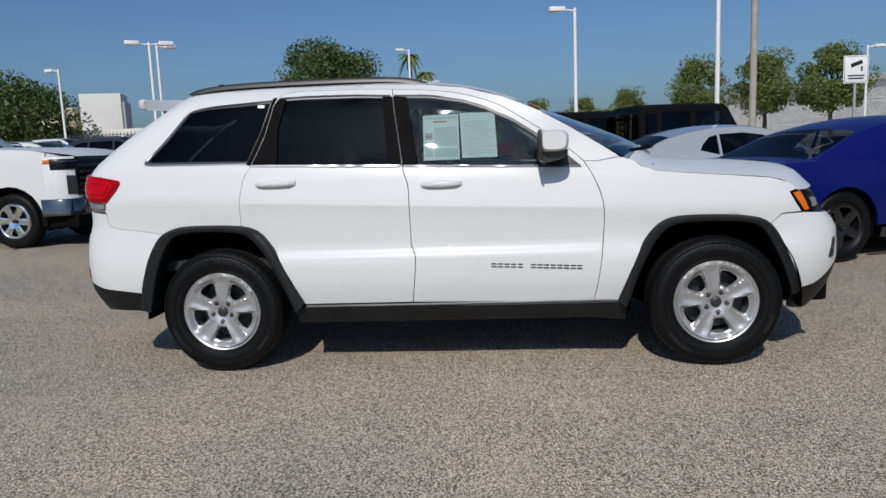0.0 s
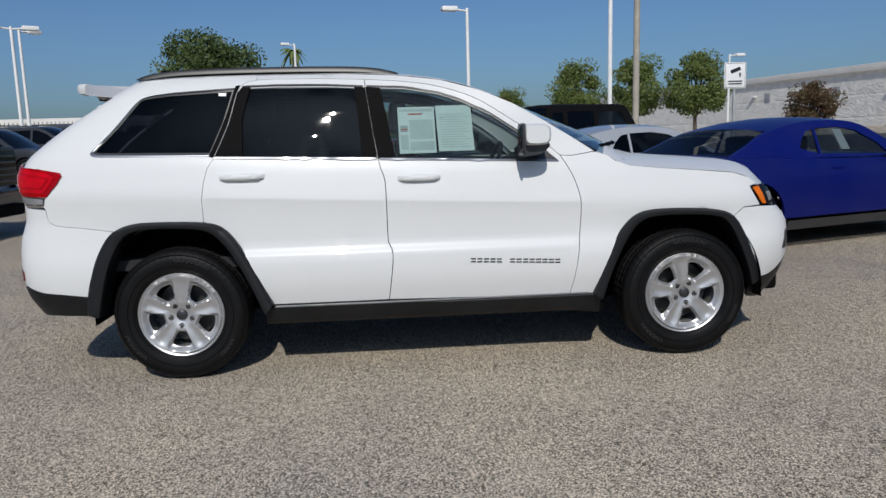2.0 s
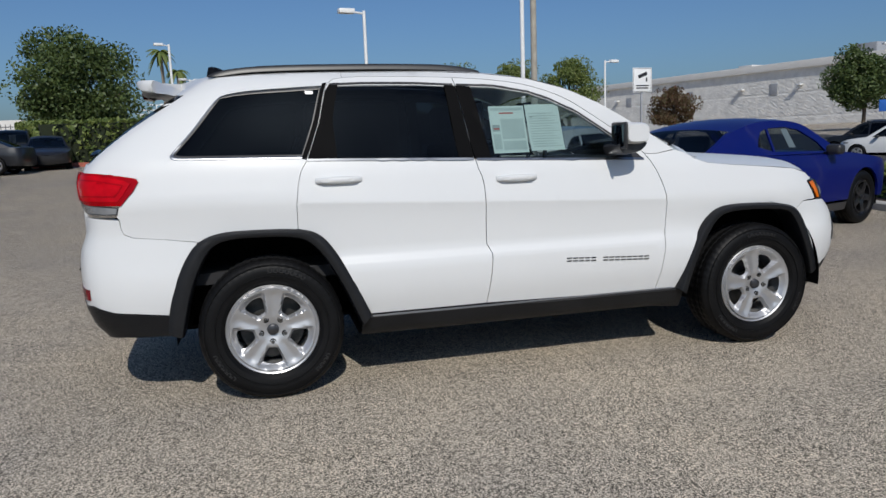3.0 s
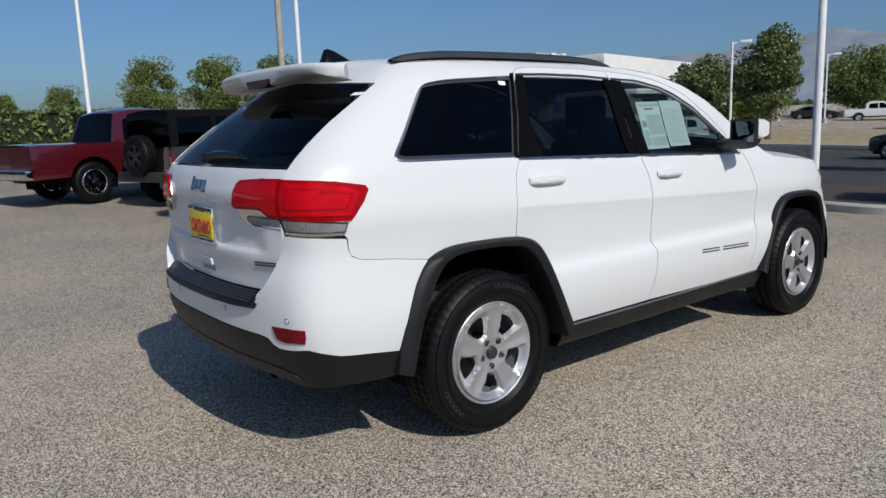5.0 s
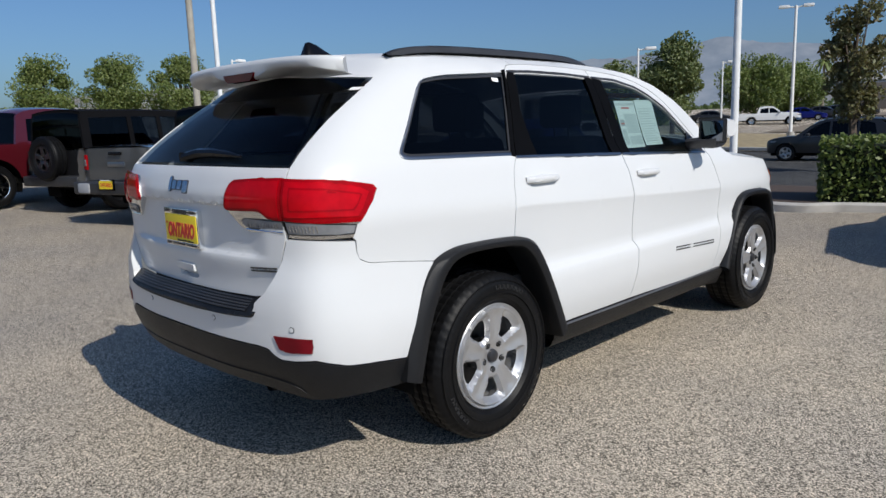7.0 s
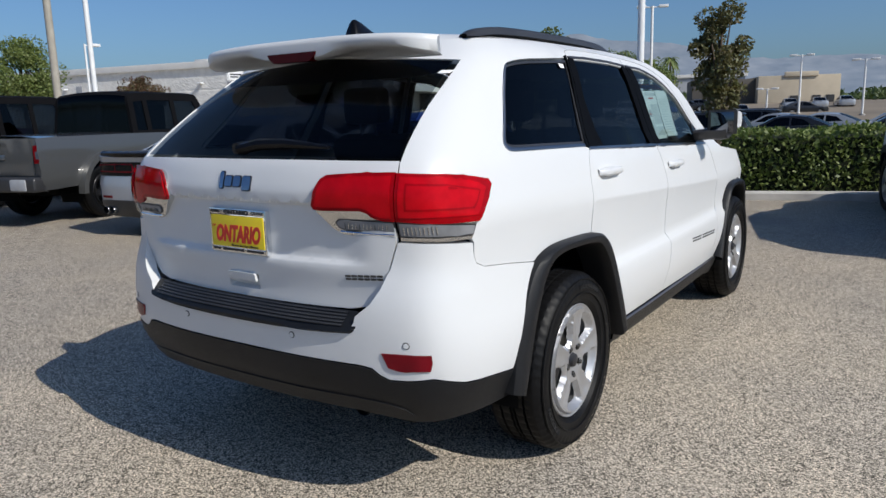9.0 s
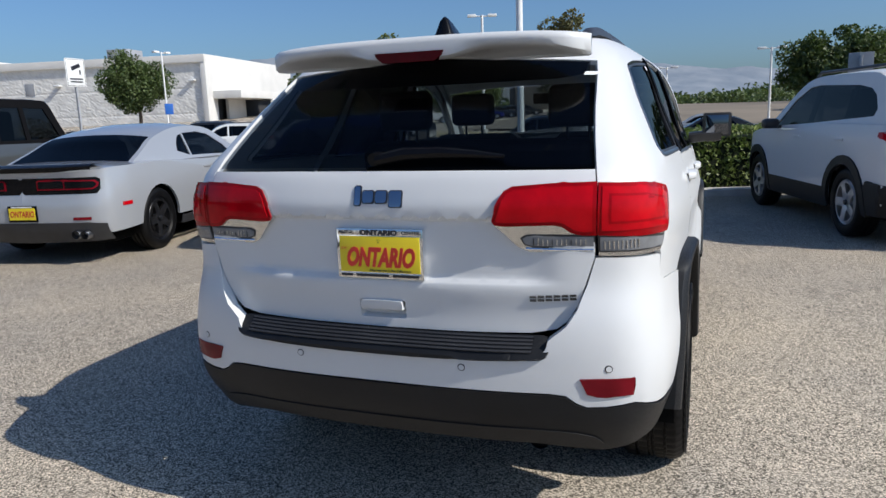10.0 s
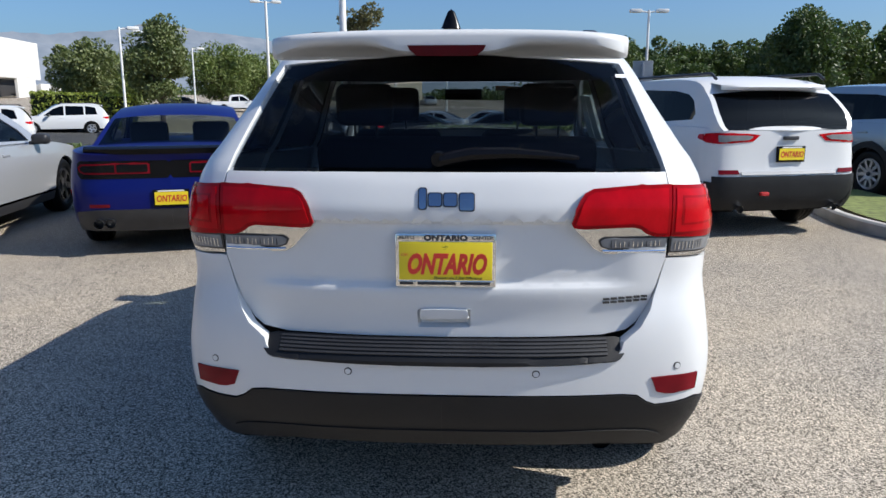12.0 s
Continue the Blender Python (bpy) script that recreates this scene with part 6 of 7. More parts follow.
patch("price_sheet", [(.02, 1.07), (.16, 1.07), (.10, 1.30), (-.03, 1.30)], lambda u, v: (u, -(.80 - .20 * (v - .97) / .46) + .004, v), (0, -1, 0), M_PAPER, blue, (), .1, 0, .001, "pale green sheet inside the door window")


# grey pick-up with a removable top
t, sh = vehicle("pickup_truck", "matt grey four-door off-road pick-up with a black top", "truck", at(3.37, 9.46, 16.3), 5.5, 1.72, M_GRANITE,
                [(-2.75, 1.22), (-2.5, 1.23), (-1.2, 1.23), (.9, 1.20), (1.1, 1.19), (2.2, 1.12), (2.55, 1.06), (2.75, .95)], (-1.62, 1.87), .41, .47,
                [(-0.90, 1.22), (-0.88, 1.55), (-0.85, 1.80), (-0.58, 1.86), (0.62, 1.86), (0.87, 1.83), (1.04, 1.55), (1.24, 1.20)], (2, 2), .80, .70,
                [[(-0.78, 1.27), (-0.76, 1.72), (-0.54, 1.74), (-0.54, 1.27)], [(-0.44, 1.27), (-0.44, 1.75), (0.14, 1.75), (0.14, 1.27)], [(0.24, 1.27), (0.24, 1.75), (0.74, 1.74), (1.02, 1.27)]], z0=.42, rear=.06, front=.25,
                rear_d=[(0, 0), (.5, 0), (2.2, 0)], roof=M_TOP, cab_side=M_TOP, wheels=("dark", 5, (12, 22)), group="")
rear_patch(t, sh, "tailgate", [(0, .72), (.66, .72), (.68, .75), (.68, 1.19), (.66, 1.21), (0, 1.21)], M_GRANITE, .012)
rear_patch(t, sh, "tail_lamp", [(.70, .88), (.82, .88), (.82, 1.12), (.70, 1.12)], M_RED, .02, "square red tail lamp")
rear_patch(t, sh, "lamp_core", [(.73, .94), (.80, .94), (.80, 1.04), (.73, 1.04)], M_CLEAR, .024)
part("gate_handle", block(-2.79, -2.74, -.14, .14, 1.11, 1.16, .01), M_GLOSSBLACK, t)
part("tailgate_mark", block(-2.775, -2.74, -.20, .20, .93, 1.00, .01), M_TRIM, t, "plain chrome marking")
part("rear_bumper", block(-2.95, -2.74, -.86, .86, .50, .70, .05, 3), M_SATIN, t, "grey steel bumper")
for s in (-1, 1):
    part("bumper_end", block(-2.97, -2.80, s * .58 - .14, s * .58 + .14, .52, .68, .03), M_GREYMETAL, t)
    for xa in (-1.62, 1.87):
        a = np.linspace(math.pi * 1.0, 0, 13)
        rows = [[(xa + rr * math.cos(q), s * yy, .41 + rr * math.sin(q) * 1.02) for rr, yy in ((.48, .80), (.57, .84), (.57, .95), (.50, .96), (.49, .94))] for q in a]
        part("arch_flare", grid(rows, flip=s > 0), M_GRANITE, t, "wide grey wheel arch", angle=50)
dealer_plate(t, -2.97, .66, 0.0)
mirrors(t, 1.04, 1.30, .98, M_SATIN)
# dark off-road car with its spare wheel on the tail
t, sh = vehicle("off_road_car", "black boxy off-road car with a spare wheel on the tail", "car", at(2.94, 12.35, 16.3), 4.4, 1.70, M_BLACKPAINT,
                [(-2.2, 1.16), (.5, 1.14), (.75, 1.13), (1.8, 1.08), (2.05, 1.02), (2.2, .95)], (-1.45, 1.5), .41, .48,
                [(-2.17, 1.15), (-2.16, 1.5), (-2.13, 1.80), (-1.9, 1.87), (.0, 1.87), (.25, 1.84), (.42, 1.55), (.62, 1.14)], (2, 2), .80, .70,
                [[(-2.0, 1.22), (-1.98, 1.74), (-1.15, 1.76), (-1.15, 1.22)], [(-1.05, 1.22), (-1.05, 1.76), (-.45, 1.76), (-.45, 1.22)], [(-.36, 1.22), (-.36, 1.76), (.12, 1.75), (.40, 1.22)]], z0=.42, rear=.06, front=.25,
                rear_d=[(0, 0), (.5, 0), (2.2, 0)], roof=M_TOP, cab_side=M_TOP, wheels=("dark", 5, (12, 22)))
rear_patch(t, sh, "tail_lamp", [(.66, .86), (.80, .86), (.80, 1.10), (.66, 1.10)], M_RED, .03, "square red tail lamp")
part("rear_bumper", block(-2.40, -2.18, -.82, .82, .50, .70, .05, 3), M_SATIN, t)
wheel_parts(t, .41, .24, .26, 5, (12, 22), M_DARKALLOY, pose(-2.36, .0, 1.02, 0, 0, -90), nuts=False, name="spare_wheel")


def pickup(m, colour, label, up=0.0):
    t, sh = vehicle("pickup_truck", label, "truck", m, 5.9, 1.98, colour, [(-2.95, 1.20), (-2.8, 1.22), (-1.3, 1.22), (-1.1, 1.22), (.95, 1.20 + up), (1.2, 1.28 + up), (2.3, 1.24 + up), (2.75, 1.17 + up), (2.95, 1.05 + up)], (-1.75, 1.95), .42, .53,
                    [(-1.22, 1.22), (-1.10, 1.60), (-1.0, 1.82), (-.6, 1.92), (.1, 1.92), (.40, 1.86), (.85, 1.52), (1.25, 1.24)], (2, 2), .88, .68,
                    [[(-.95, 1.27), (-.86, 1.72), (-.12, 1.80), (-.12, 1.27)], [(-.04, 1.27), (-.04, 1.80), (.32, 1.76), (.68, 1.52), (.92, 1.27)]], z0=.45, rear=.08, front=.30,
                    rear_d=[(0, 0), (.5, 0), (2.2, 0)], front_d=[(0, .1), (.5, .0), (1.0, .02), (1.3, .10), (2.2, .1)], wheels=("chrome", 6, (8, 16)))
    rear_patch(t, sh, "tail_lamp", [(.86, .85), (.95, .85), (.95, 1.16), (.86, 1.16)], M_RED, .01, "red tail lamp")
    part("rear_bumper", block(-3.12, -2.94, -.95, .95, .55, .75, .05, 3), M_CHROME, t, "chrome step bumper")
    # nose: dark grille with bright bars, lamps and a chrome bumper
    part("grille", block(2.86, 2.968, -.80, .80, .78, 1.13 + up, .03), M_GLOSSBLACK, t)
    for z in np.linspace(.85, 1.09 + up, 4 if not up else 6):
        part("grille_bar", block(2.95, 2.985, -.74, .74, z - .015, z + .015, .008), M_DARKALLOY, t)
    nose = [(2.30, .992), (2.45, .995), (2.60, .985), (2.74, .955), (2.85, .90), (2.92, .82), (2.955, .72), (2.965, .58)]

    def wrap(name, k0, k1, z0, z1, out, material, s, label=""):
        rows = [[(x - .03, s * (y - .03), z0), (x + out, s * (y + out), z0 + .01), (x + out, s * (y + out), z1 - .02), (x + out - .012, s * (y + out - .012), z1), (x - .04, s * (y - .04), z1 + .004)] for x, y in rounded(nose, 3)[k0:k1]]
        return part(name, facing(grid(rows), (1, s, 0)), material, t, label, angle=40)
    for s in (-1, 1):
        wrap("nose_corner", 5, 19, .70, 1.13 + up, .004, colour, s)
        lamp = wrap("headlamp", 7, 19, .98 + up * .8, 1.10 + up, .014, M_GLOSSBLACK, s, "dark headlamp")
        wrap("side_marker", 5, 8, 1.03 + up, 1.085 + up, .020, M_AMBER, s, "amber side marker")
        wrap("corner_grille", 12, 18, .80, .95 + up * .6, .012, M_SATIN, s)
        wrap("headlamp_strip", 10, 18, 1.055 + up, 1.075 + up, .022, M_TRIM, s)
        wrap("bumper_corner", 3, 22, .48, .74, .045, M_DARKCHROME, s, "dark chrome bumper corner")
    part("front_bumper", block(2.80, 3.05, -.75, .75, .50, .74, .06, 3), M_DARKCHROME, t, "dark chrome front bumper")
    part("chin", block(2.3, 2.98, -.90, .90, .30, .52, .05), M_UNDER, t)
    mirrors(t, .95, 1.35, 1.12, M_SATIN)
    return t, sh


pickup(at(1.55, 14.6, 16.3), M_REDPAINT, "dark red pick-up with chrome wheels")
pickup(at(-9.12, 6.31, -2), M_WHITE, "white heavy pick-up with a dark chrome bumper", .24)


def family_suv(m, colour, label, L=4.65, W=1.86, H=1.68, rails=True, clad=M_BLACK, lamp=M_RED, wheels=("alloy", 5, (10, 24)), name="suv", glass_m=None, group="", sweep=False, b=0.0):
    """b: how much higher the waist lies towards the tail."""
    q = L / 2
    dlo = [[(-q + .60, 1.14 + b), (-q + .56, 1.22 + b * .9), (-q + .66, H - .24), (-q + .80, H - .17), (-q + 1.1, H - .13), (-.20, H - .10), (.05, H - .12), (.42, H - .27), (.88, 1.08 + b * .4), (-.2, 1.09 + b * .7)]]
    t, sh = vehicle(name, label, "car", m, L, W, colour, [(-q, 1.03 + b), (-q + .3, 1.06 + b), (-.9, 1.07 + b * .9), (.6, 1.02 + b * .5), (1.0, 1.05 + b * .4), (q - .5, .97 + b * .3), (q - .15, .86), (q, .74)], (-q + .97, q - .92), .37, .415,
                    [(-q + .08, 1.03 + b), (-q + .20, 1.28 + b * .5), (-q + .42, 1.54), (-q + .75, H - .03), (-.6, H), (.05, H - .03), (.50, H - .22), (1.15, 1.04 + b * .4)], (2, 2), W / 2 - .05, W / 2 - (.19 if sweep else .25),
                    dlo if sweep else [[(-q + .62, 1.13), (-q + .72, H - .20), (-q + 1.0, H - .13), (-q + 1.22, H - .12), (-q + 1.22, 1.12)], [(-q + 1.30, 1.12), (-q + 1.30, H - .12), (-.20, H - .10), (-.20, 1.09)], [(-.12, 1.09), (-.12, H - .10), (.05, H - .12), (.42, H - .27), (.88, 1.08)]],
                    z0=.26, rear=.20 if sweep else .32, front=.6, rear_d=[(0, .15), (.26, .08), (.45, -.01), (.66, -.02), (.72, .01), (1.1 + b, .05), (2.2, .2)], clad=clad, wheels=wheels, rails=rails, glass_m=glass_m, group=group)
    rear_patch(t, sh, "rear_valance", [(0, .30), (.82, .32), (.88, .50), (.88, .63 + b * .4), (.70, .60 + b * .6), (0, .60 + b * .6)], clad or colour, .008)
    rear_patch(t, sh, "tail_lamp", [(.36, .985 + b), (.45, .915 + b), (.86, .895 + b), (.90, .905 + b), (.90, 1.0 + b), (.80, 1.008 + b), (.50, 1.0 + b)], lamp, .008, "red tail lamp")
    side_patch(t, sh, "tail_lamp", [(-q + .10, .90 + b), (-q + .22, .91 + b), (-q + .34, .95 + b), (-q + .33, .99 + b), (-q + .10, 1.0 + b)], lamp, .008)
    side_patch(t, sh, "headlamp", [(q - .55, .86), (q - .30, .87), (q - .30, .80), (q - .50, .80)], M_CLEAR, .006)
    for s in (-1, 1):
        for x in (-q + 1.15, .0):
            part("door_handle", block(x - .10, x + .10, s * (W / 2 - .012) - .015, s * (W / 2 - .012) + .015, .945 + b * .5, .975 + b * .5, .008), colour, t)
    mirrors(t, .62, 1.10 + b * .5, W / 2 + .10, M_SATIN)
    if clad:
        side_patch(t, sh, "corner_cladding", [(-q + .08, .32), (-q + .52, .30), (-q + .53, .56), (-q + .46, .64), (-q + .08, .62)], clad, .012)
        side_patch(t, sh, "corner_cladding", [(q - .46, .30), (q - .12, .32), (q - .12, .50), (q - .42, .52)], clad, .012)
    if sweep:
        zz = lambda z: (W / 2 - .05) - .20 * (z - 1.04) / (H - 1.04)
        for sgn in (-1, 1):
            fn = lambda u, v, k=sgn: (u, k * zz(v), v)
            for x0, x1 in ((-q + 1.18, -q + 1.28), (-.24, -.10)):
                patch("window_pillar", [(x0, 1.10 + b * .7), (x1, 1.10 + b * .7), (x1, H - .12), (x0, H - .13)], fn, (0, sgn, 0), M_SATIN, t, (), .2, .004, .01)
    rows = [[(-q + .34 + .05 * abs(p) ** 3, p * (W / 2 - .29), H - .13), (-q + .30 + .09 * abs(p) ** 3, p * (W / 2 - .29), H - .10), (-q + .34 + .05 * abs(p) ** 3, p * (W / 2 - .28), H - .055 - .02 * p * p), (-q + .95, p * (W / 2 - .31), H + .010 - .02 * p * p)] for p in np.linspace(-1, 1, 11)]
    part("roof_spoiler", facing(grid(rows), (-1, 0, 1)), colour, t, angle=50)
    return t, sh


t, sh = family_suv(at(5.70, -2.87, 15), M_WHITE, "white compact off-road car with black cladding and a red tow hook", 4.6, 1.88, 1.72, sweep=True, b=.13)
tq = -2.3
rear_patch(t, sh, "lamp_core", [(.44, 1.098), (.50, 1.062), (.82, 1.045), (.82, 1.112), (.52, 1.112)], M_CLEAR, .014)
rear_patch(t, sh, "reflector", [(.60, .70), (.82, .70), (.82, .745), (.62, .745)], M_REFLECTOR, .016)
part("maker_mark", block(tq + .01, tq + .06, -.09, .09, 1.06, 1.10, .01), M_SATIN, t, "plain dark marking")
rear_patch(t, sh, "bumper_trim", [(0, .690), (.58, .690), (.58, .725), (0, .725)], M_GREYMETAL, .012)
part("tow_hook", block(tq - .05, tq + .02, .26, .36, .47, .51, .012), plain("red_hook", (.45, .02, .02), .5), t, "red tow hook")
part("rear_wiper", tube([(-2.10, -.05, 1.24), (-2.08, -.28, 1.27), (-2.08, -.42, 1.26)], [.018, .013, .006], 6), M_SATIN, t)
dealer_plate(t, tq + .015, .91)
for s in (-1, 1):
    part("exhaust_tip", tube([(tq + .05, s * .58, .33), (tq - .02, s * .58, .33)], .045, 14, cap=False), M_CHROME, t)
family_suv(at(8.50, -6.62, 14), M_BLUEGREY, "blue grey sport utility car beside the grass island", 4.75, 1.87, 1.70, rails=False, clad=M_BLACK, wheels=("alloy", 10, (5, 12)), sweep=True, b=.08)
dark, sh = family_suv(at(-13.4, 20.6, -4), M_BLACKPAINT, "black sport utility car in the opposite row", 4.8, 1.92, 1.72, clad=None, group="opposite row")
for x, y in ((-13.2, 24.0), (-13.1, 27.2), (-12.9, 13.0)):
    copy_thing(dark, at(x, y, -4))
far_suv, sh = family_suv(at(-14.2, 16.9, -4), M_WHITE, "white sport utility car in the far rows", 4.8, 1.92, 1.70, clad=None, group="far parked cars")
copy_thing(far_suv, at(*polar(-4.52, -.14, 30.42, 46), 119, -.15))
copy_thing(far_suv, at(*polar(-2.10, -4.44, 42.7, 40), 120, -.2))
copy_thing(far_suv, at(-21, 29, -4))
copy_thing(dark, at(*polar(-2.10, -4.44, 44.2, 43), 110, -.2))
copy_thing(dark, at(*polar(-3.91, -2.91, 16.33, 34), 95))


def saloon(m, colour, label, group=""):
    return vehicle("saloon_car", label, "car", m, 4.8, 1.84, colour, [(-2.4, .98), (-2.2, 1.02), (-1.6, 1.02), (.6, .96), (.95, .95), (1.9, .82), (2.3, .70), (2.4, .62)], (-1.42, 1.42), .34, .38,
                   [(-1.95, 1.02), (-1.5, 1.22), (-1.0, 1.40), (-.4, 1.45), (.0, 1.44), (.35, 1.36), (.8, 1.12), (1.15, .95)], (2, 2), .80, .60, [[(-1.25, 1.06), (-.92, 1.30), (-.42, 1.38), (-.42, 1.02)], [(-.34, 1.02), (-.34, 1.38), (.0, 1.38), (.28, 1.31), (.72, 1.06), (.82, .99)]], z0=.22, wheels=("alloy", 5, (10, 24)), group=group)[0]


far_saloon = saloon(at(*polar(-4.29, -1.56, 1.48, 46), 84), M_SILVERWHITE, "pale silver saloon parked across the street", "cars across the street")
for az, d, turn_ in ((4.6, 44, 84), (7.6, 47, 84), (10.2, 84, 20), (7.0, 100, 15), (5.2, 102, 15), (3.6, 104, 15)):
    copy_thing(far_saloon, at(*polar(-4.29, -1.56, az + 1.28, d), turn_))
saloon(at(*polar(-3.91, -2.91, 18.13, 92), -70), M_BLUE, "bright blue car in a distant lot")
far_dark = saloon(at(*polar(-3.91, -2.91, 16.93, 95), -70), M_BLACKPAINT, "dark car in a distant lot", "cars in a distant lot")
for az, d in ((16.2, 97), (15.2, 99), (24.4, 88), (8.4, 90)):
    copy_thing(far_dark, at(*polar(-3.91, -2.91, az - 0.27, d), -70))
copy_thing(far_dark, at(*polar(-4.13, -2.10, 8.85, 37), 88))
copy_thing(far_dark, at(*polar(-4.13, -2.10, 1.85, 37), 88))
copy_thing(dark, at(*polar(-4.13, -2.10, 11.55, 48), 92))
copy_thing(far_dark, at(-10.3, 30.4, -78, -.1))
copy_thing(dark, at(-12.6, 33.5, -80, -.1))
copy_thing(far_dark, at(-12.4, 27.0, 176))
pickup(at(*polar(-3.91, -2.91, 20.33, 84), -66), M_WHITE, "white pick-up in a distant lot")


# ---- poles, signs ----
def lamp_post(x, y, H, heads, label, r=.09, dz=0.0, turn=0.0, material=M_POLE):
    t = thing("street_lamp", label, "lamp post", at(x, y, turn, dz), "lot lights")
    part("pole", tube([(0, 0, -.3), (0, 0, H)], [r, r * .75], 12), material, t)
    part("base", tube([(0, 0, -.3), (0, 0, .55)], .26, 16), M_KERB, t)
    for s in heads:
        a = part("arm", tube([(0, 0, H - .12), (s * .55, 0, H - .06)], .045, 8), material, t)
        part("lamp_head", block(min(s * .45, s * 1.15), max(s * .45, s * 1.15), -.19, .19, H - .14, H + .06, .05, 2), material, a)
    return t


lamp_post(3.44, 27.46, 6.35, (-1,), "white lot light with one shoebox head", turn=10)
lamp_post(*polar(.28, -5.08, 116.15, 40), 6.3, (-1, 1), "white lot light with two shoebox heads", turn=30)
lamp_post(*polar(.28, -5.08, 115.65, 44), 6.6, (1,), "white lot light with one shoebox head", turn=60)
lamp_post(*polar(.28, -5.08, 122.15, 55), 6.2, (-1,), "white lot light with one shoebox head", turn=-20)
lamp_post(-7.6, 57.4, 8.2, (-1,), "white lot light with one shoebox head", .12, turn=20)
lamp_post(*polar(-2.10, -4.44, 93.93, 75), 6.6, (-1, 1), "white lot light with two shoebox heads", turn=40)
for k, (az, d) in enumerate(((96.2, 110), (96.8, 125), (97.4, 140), (95.3, 100), (92.0, 150))):
    lamp_post(*polar(-2.10, -4.44, az + 0.33, d), 6.2, (-1, 1), "white lot light in the distance", .11, turn=30 * k)
lamp_post(*polar(.28, -5.08, 64.85, 56), 6.0, (1,), "white lot light with one shoebox head", turn=10)
lamp_post(*polar(-2.10, -4.44, 43.75, 80), 7.9, (-1, 1), "white lot light with two shoebox heads", turn=0)
lamp_post(*polar(-3.8, -2.94, 18.96, 59), 9.4, (-1, 1), "white lot light with two shoebox heads", .13, turn=110)
lamp_post(*polar(-4.52, -.14, -12.38, 46), 7.3, (-1, 1), "white lot light with two shoebox heads", turn=95)
lamp_post(*polar(-4.52, -.14, 26.32, 50), 6.2, (1,), "white lot light with one shoebox head", turn=-60)
lamp_post(*polar(-3.91, -2.91, 23.53, 80), 6.6, (1,), "white lot light with one shoebox head", turn=-60)
lamp_post(*polar(-3.91, -2.91, 26.53, 84), 8.2, (-1, 1), "white lot light with two shoebox heads", turn=-60)
for az, d, h in ((8.4, 90, 3.0), (6.3, 84, 6.4), (2.4, 80, 5.6), (-4.6, 70, 6.6), (-6.6, 92, 6.0)):
    lamp_post(*polar(-4.29, -1.56, az + 1.28, d), h, (-1, 1), "white lot light in the distance", .11, turn=95)


def tall_pole(x, y, H, r, mat, label, top=.7):
    t = thing("pole", label, "pole", at(x, y))
    part("shaft", tube([(0, 0, -.3), (0, 0, H)], [r, r * top], 14), mat, t)
    return t


tall_pole(5.78, 14.47, 14, .064, M_POLE, "tall slim white flag pole")
tall_pole(9.38, 22.73, 13, .13, M_CONCPOLE, "tall grey wooden utility pole", .8)
tall_pole(8.89, 2.37, 12, .068, M_POLE, "tall white pole beside the hedge")
# camera warning sign
sx_, sy_ = 8.23, 12.40
t = thing("warning_sign", "white sign with a black camera symbol on a grey post", "sign", pose(sx_, sy_, .49, 0, 0, 92) @ Matrix.Scale(.77, 4))
part("post", block(-.03, .03, -.03, .03, -.9, 2.9, .008), M_GREYMETAL, t)
pn = part("panel", block(-.05, -.035, -.36, .36, 2.38, 3.18, .01), M_SIGN, t)
for y0, y1, z0, z1, mm in ((-.335, .335, 2.405, 2.415, M_PLATEDARK), (-.335, .335, 3.145, 3.155, M_PLATEDARK), (-.335, -.325, 2.41, 3.15, M_PLATEDARK), (.325, .335, 2.41, 3.15, M_PLATEDARK), (-.24, .24, 2.58, 2.62, M_PLATEDARK), (-.22, .22, 2.50, 2.54, M_PLATEDARK)):
    part("print", block(-.054, -.05, y0, y1, z0, z1), mm, pn)
b = block(-.056, -.05, -.20, .14, -.055, .055)
b.transform(Matrix.Translation((0, .02, 2.93)) @ Matrix.Rotation(radians(-20), 4, "X"))
part("camera_symbol", b, M_PLATEDARK, pn, "black camera symbol")
b = block(-.056, -.05, .06, .11, -.13, .0)
b.transform(Matrix.Translation((0, -.24, 2.86)))
part("camera_arm", b, M_PLATEDARK, pn)
t = thing("road_sign", "grey back of a road sign on a post", "sign", at(*polar(-4.52, -.14, -12.08, 17), -10, .3))
part("post", block(-.03, .03, -.03, .03, -1.5, 2.2, .005), M_GREYMETAL, t)
part("panel", block(.03, .045, -.22, .22, 1.55, 2.25, .01), M_GREYMETAL, t)
t = thing("parking_sign", "small blue sign on a post by the white building", "sign", at(*polar(-2.10, -4.44, 44.03, 70), 45) @ Matrix.Scale(1.35, 4))
part("post", block(-.03, .03, -.03, .03, -.3, 1.9, .005), M_GREYMETAL, t)
part("panel", block(-.05, -.03, -.26, .26, 1.25, 1.95, .01), M_BLUESIGN, t)


# ---- buildings ----
def building(name, label, m, parts_):
    t = thing(name, label, "building", m)
    for nm, box, mat in parts_:
        part(nm, block(*box, .03), mat, t)
    return t


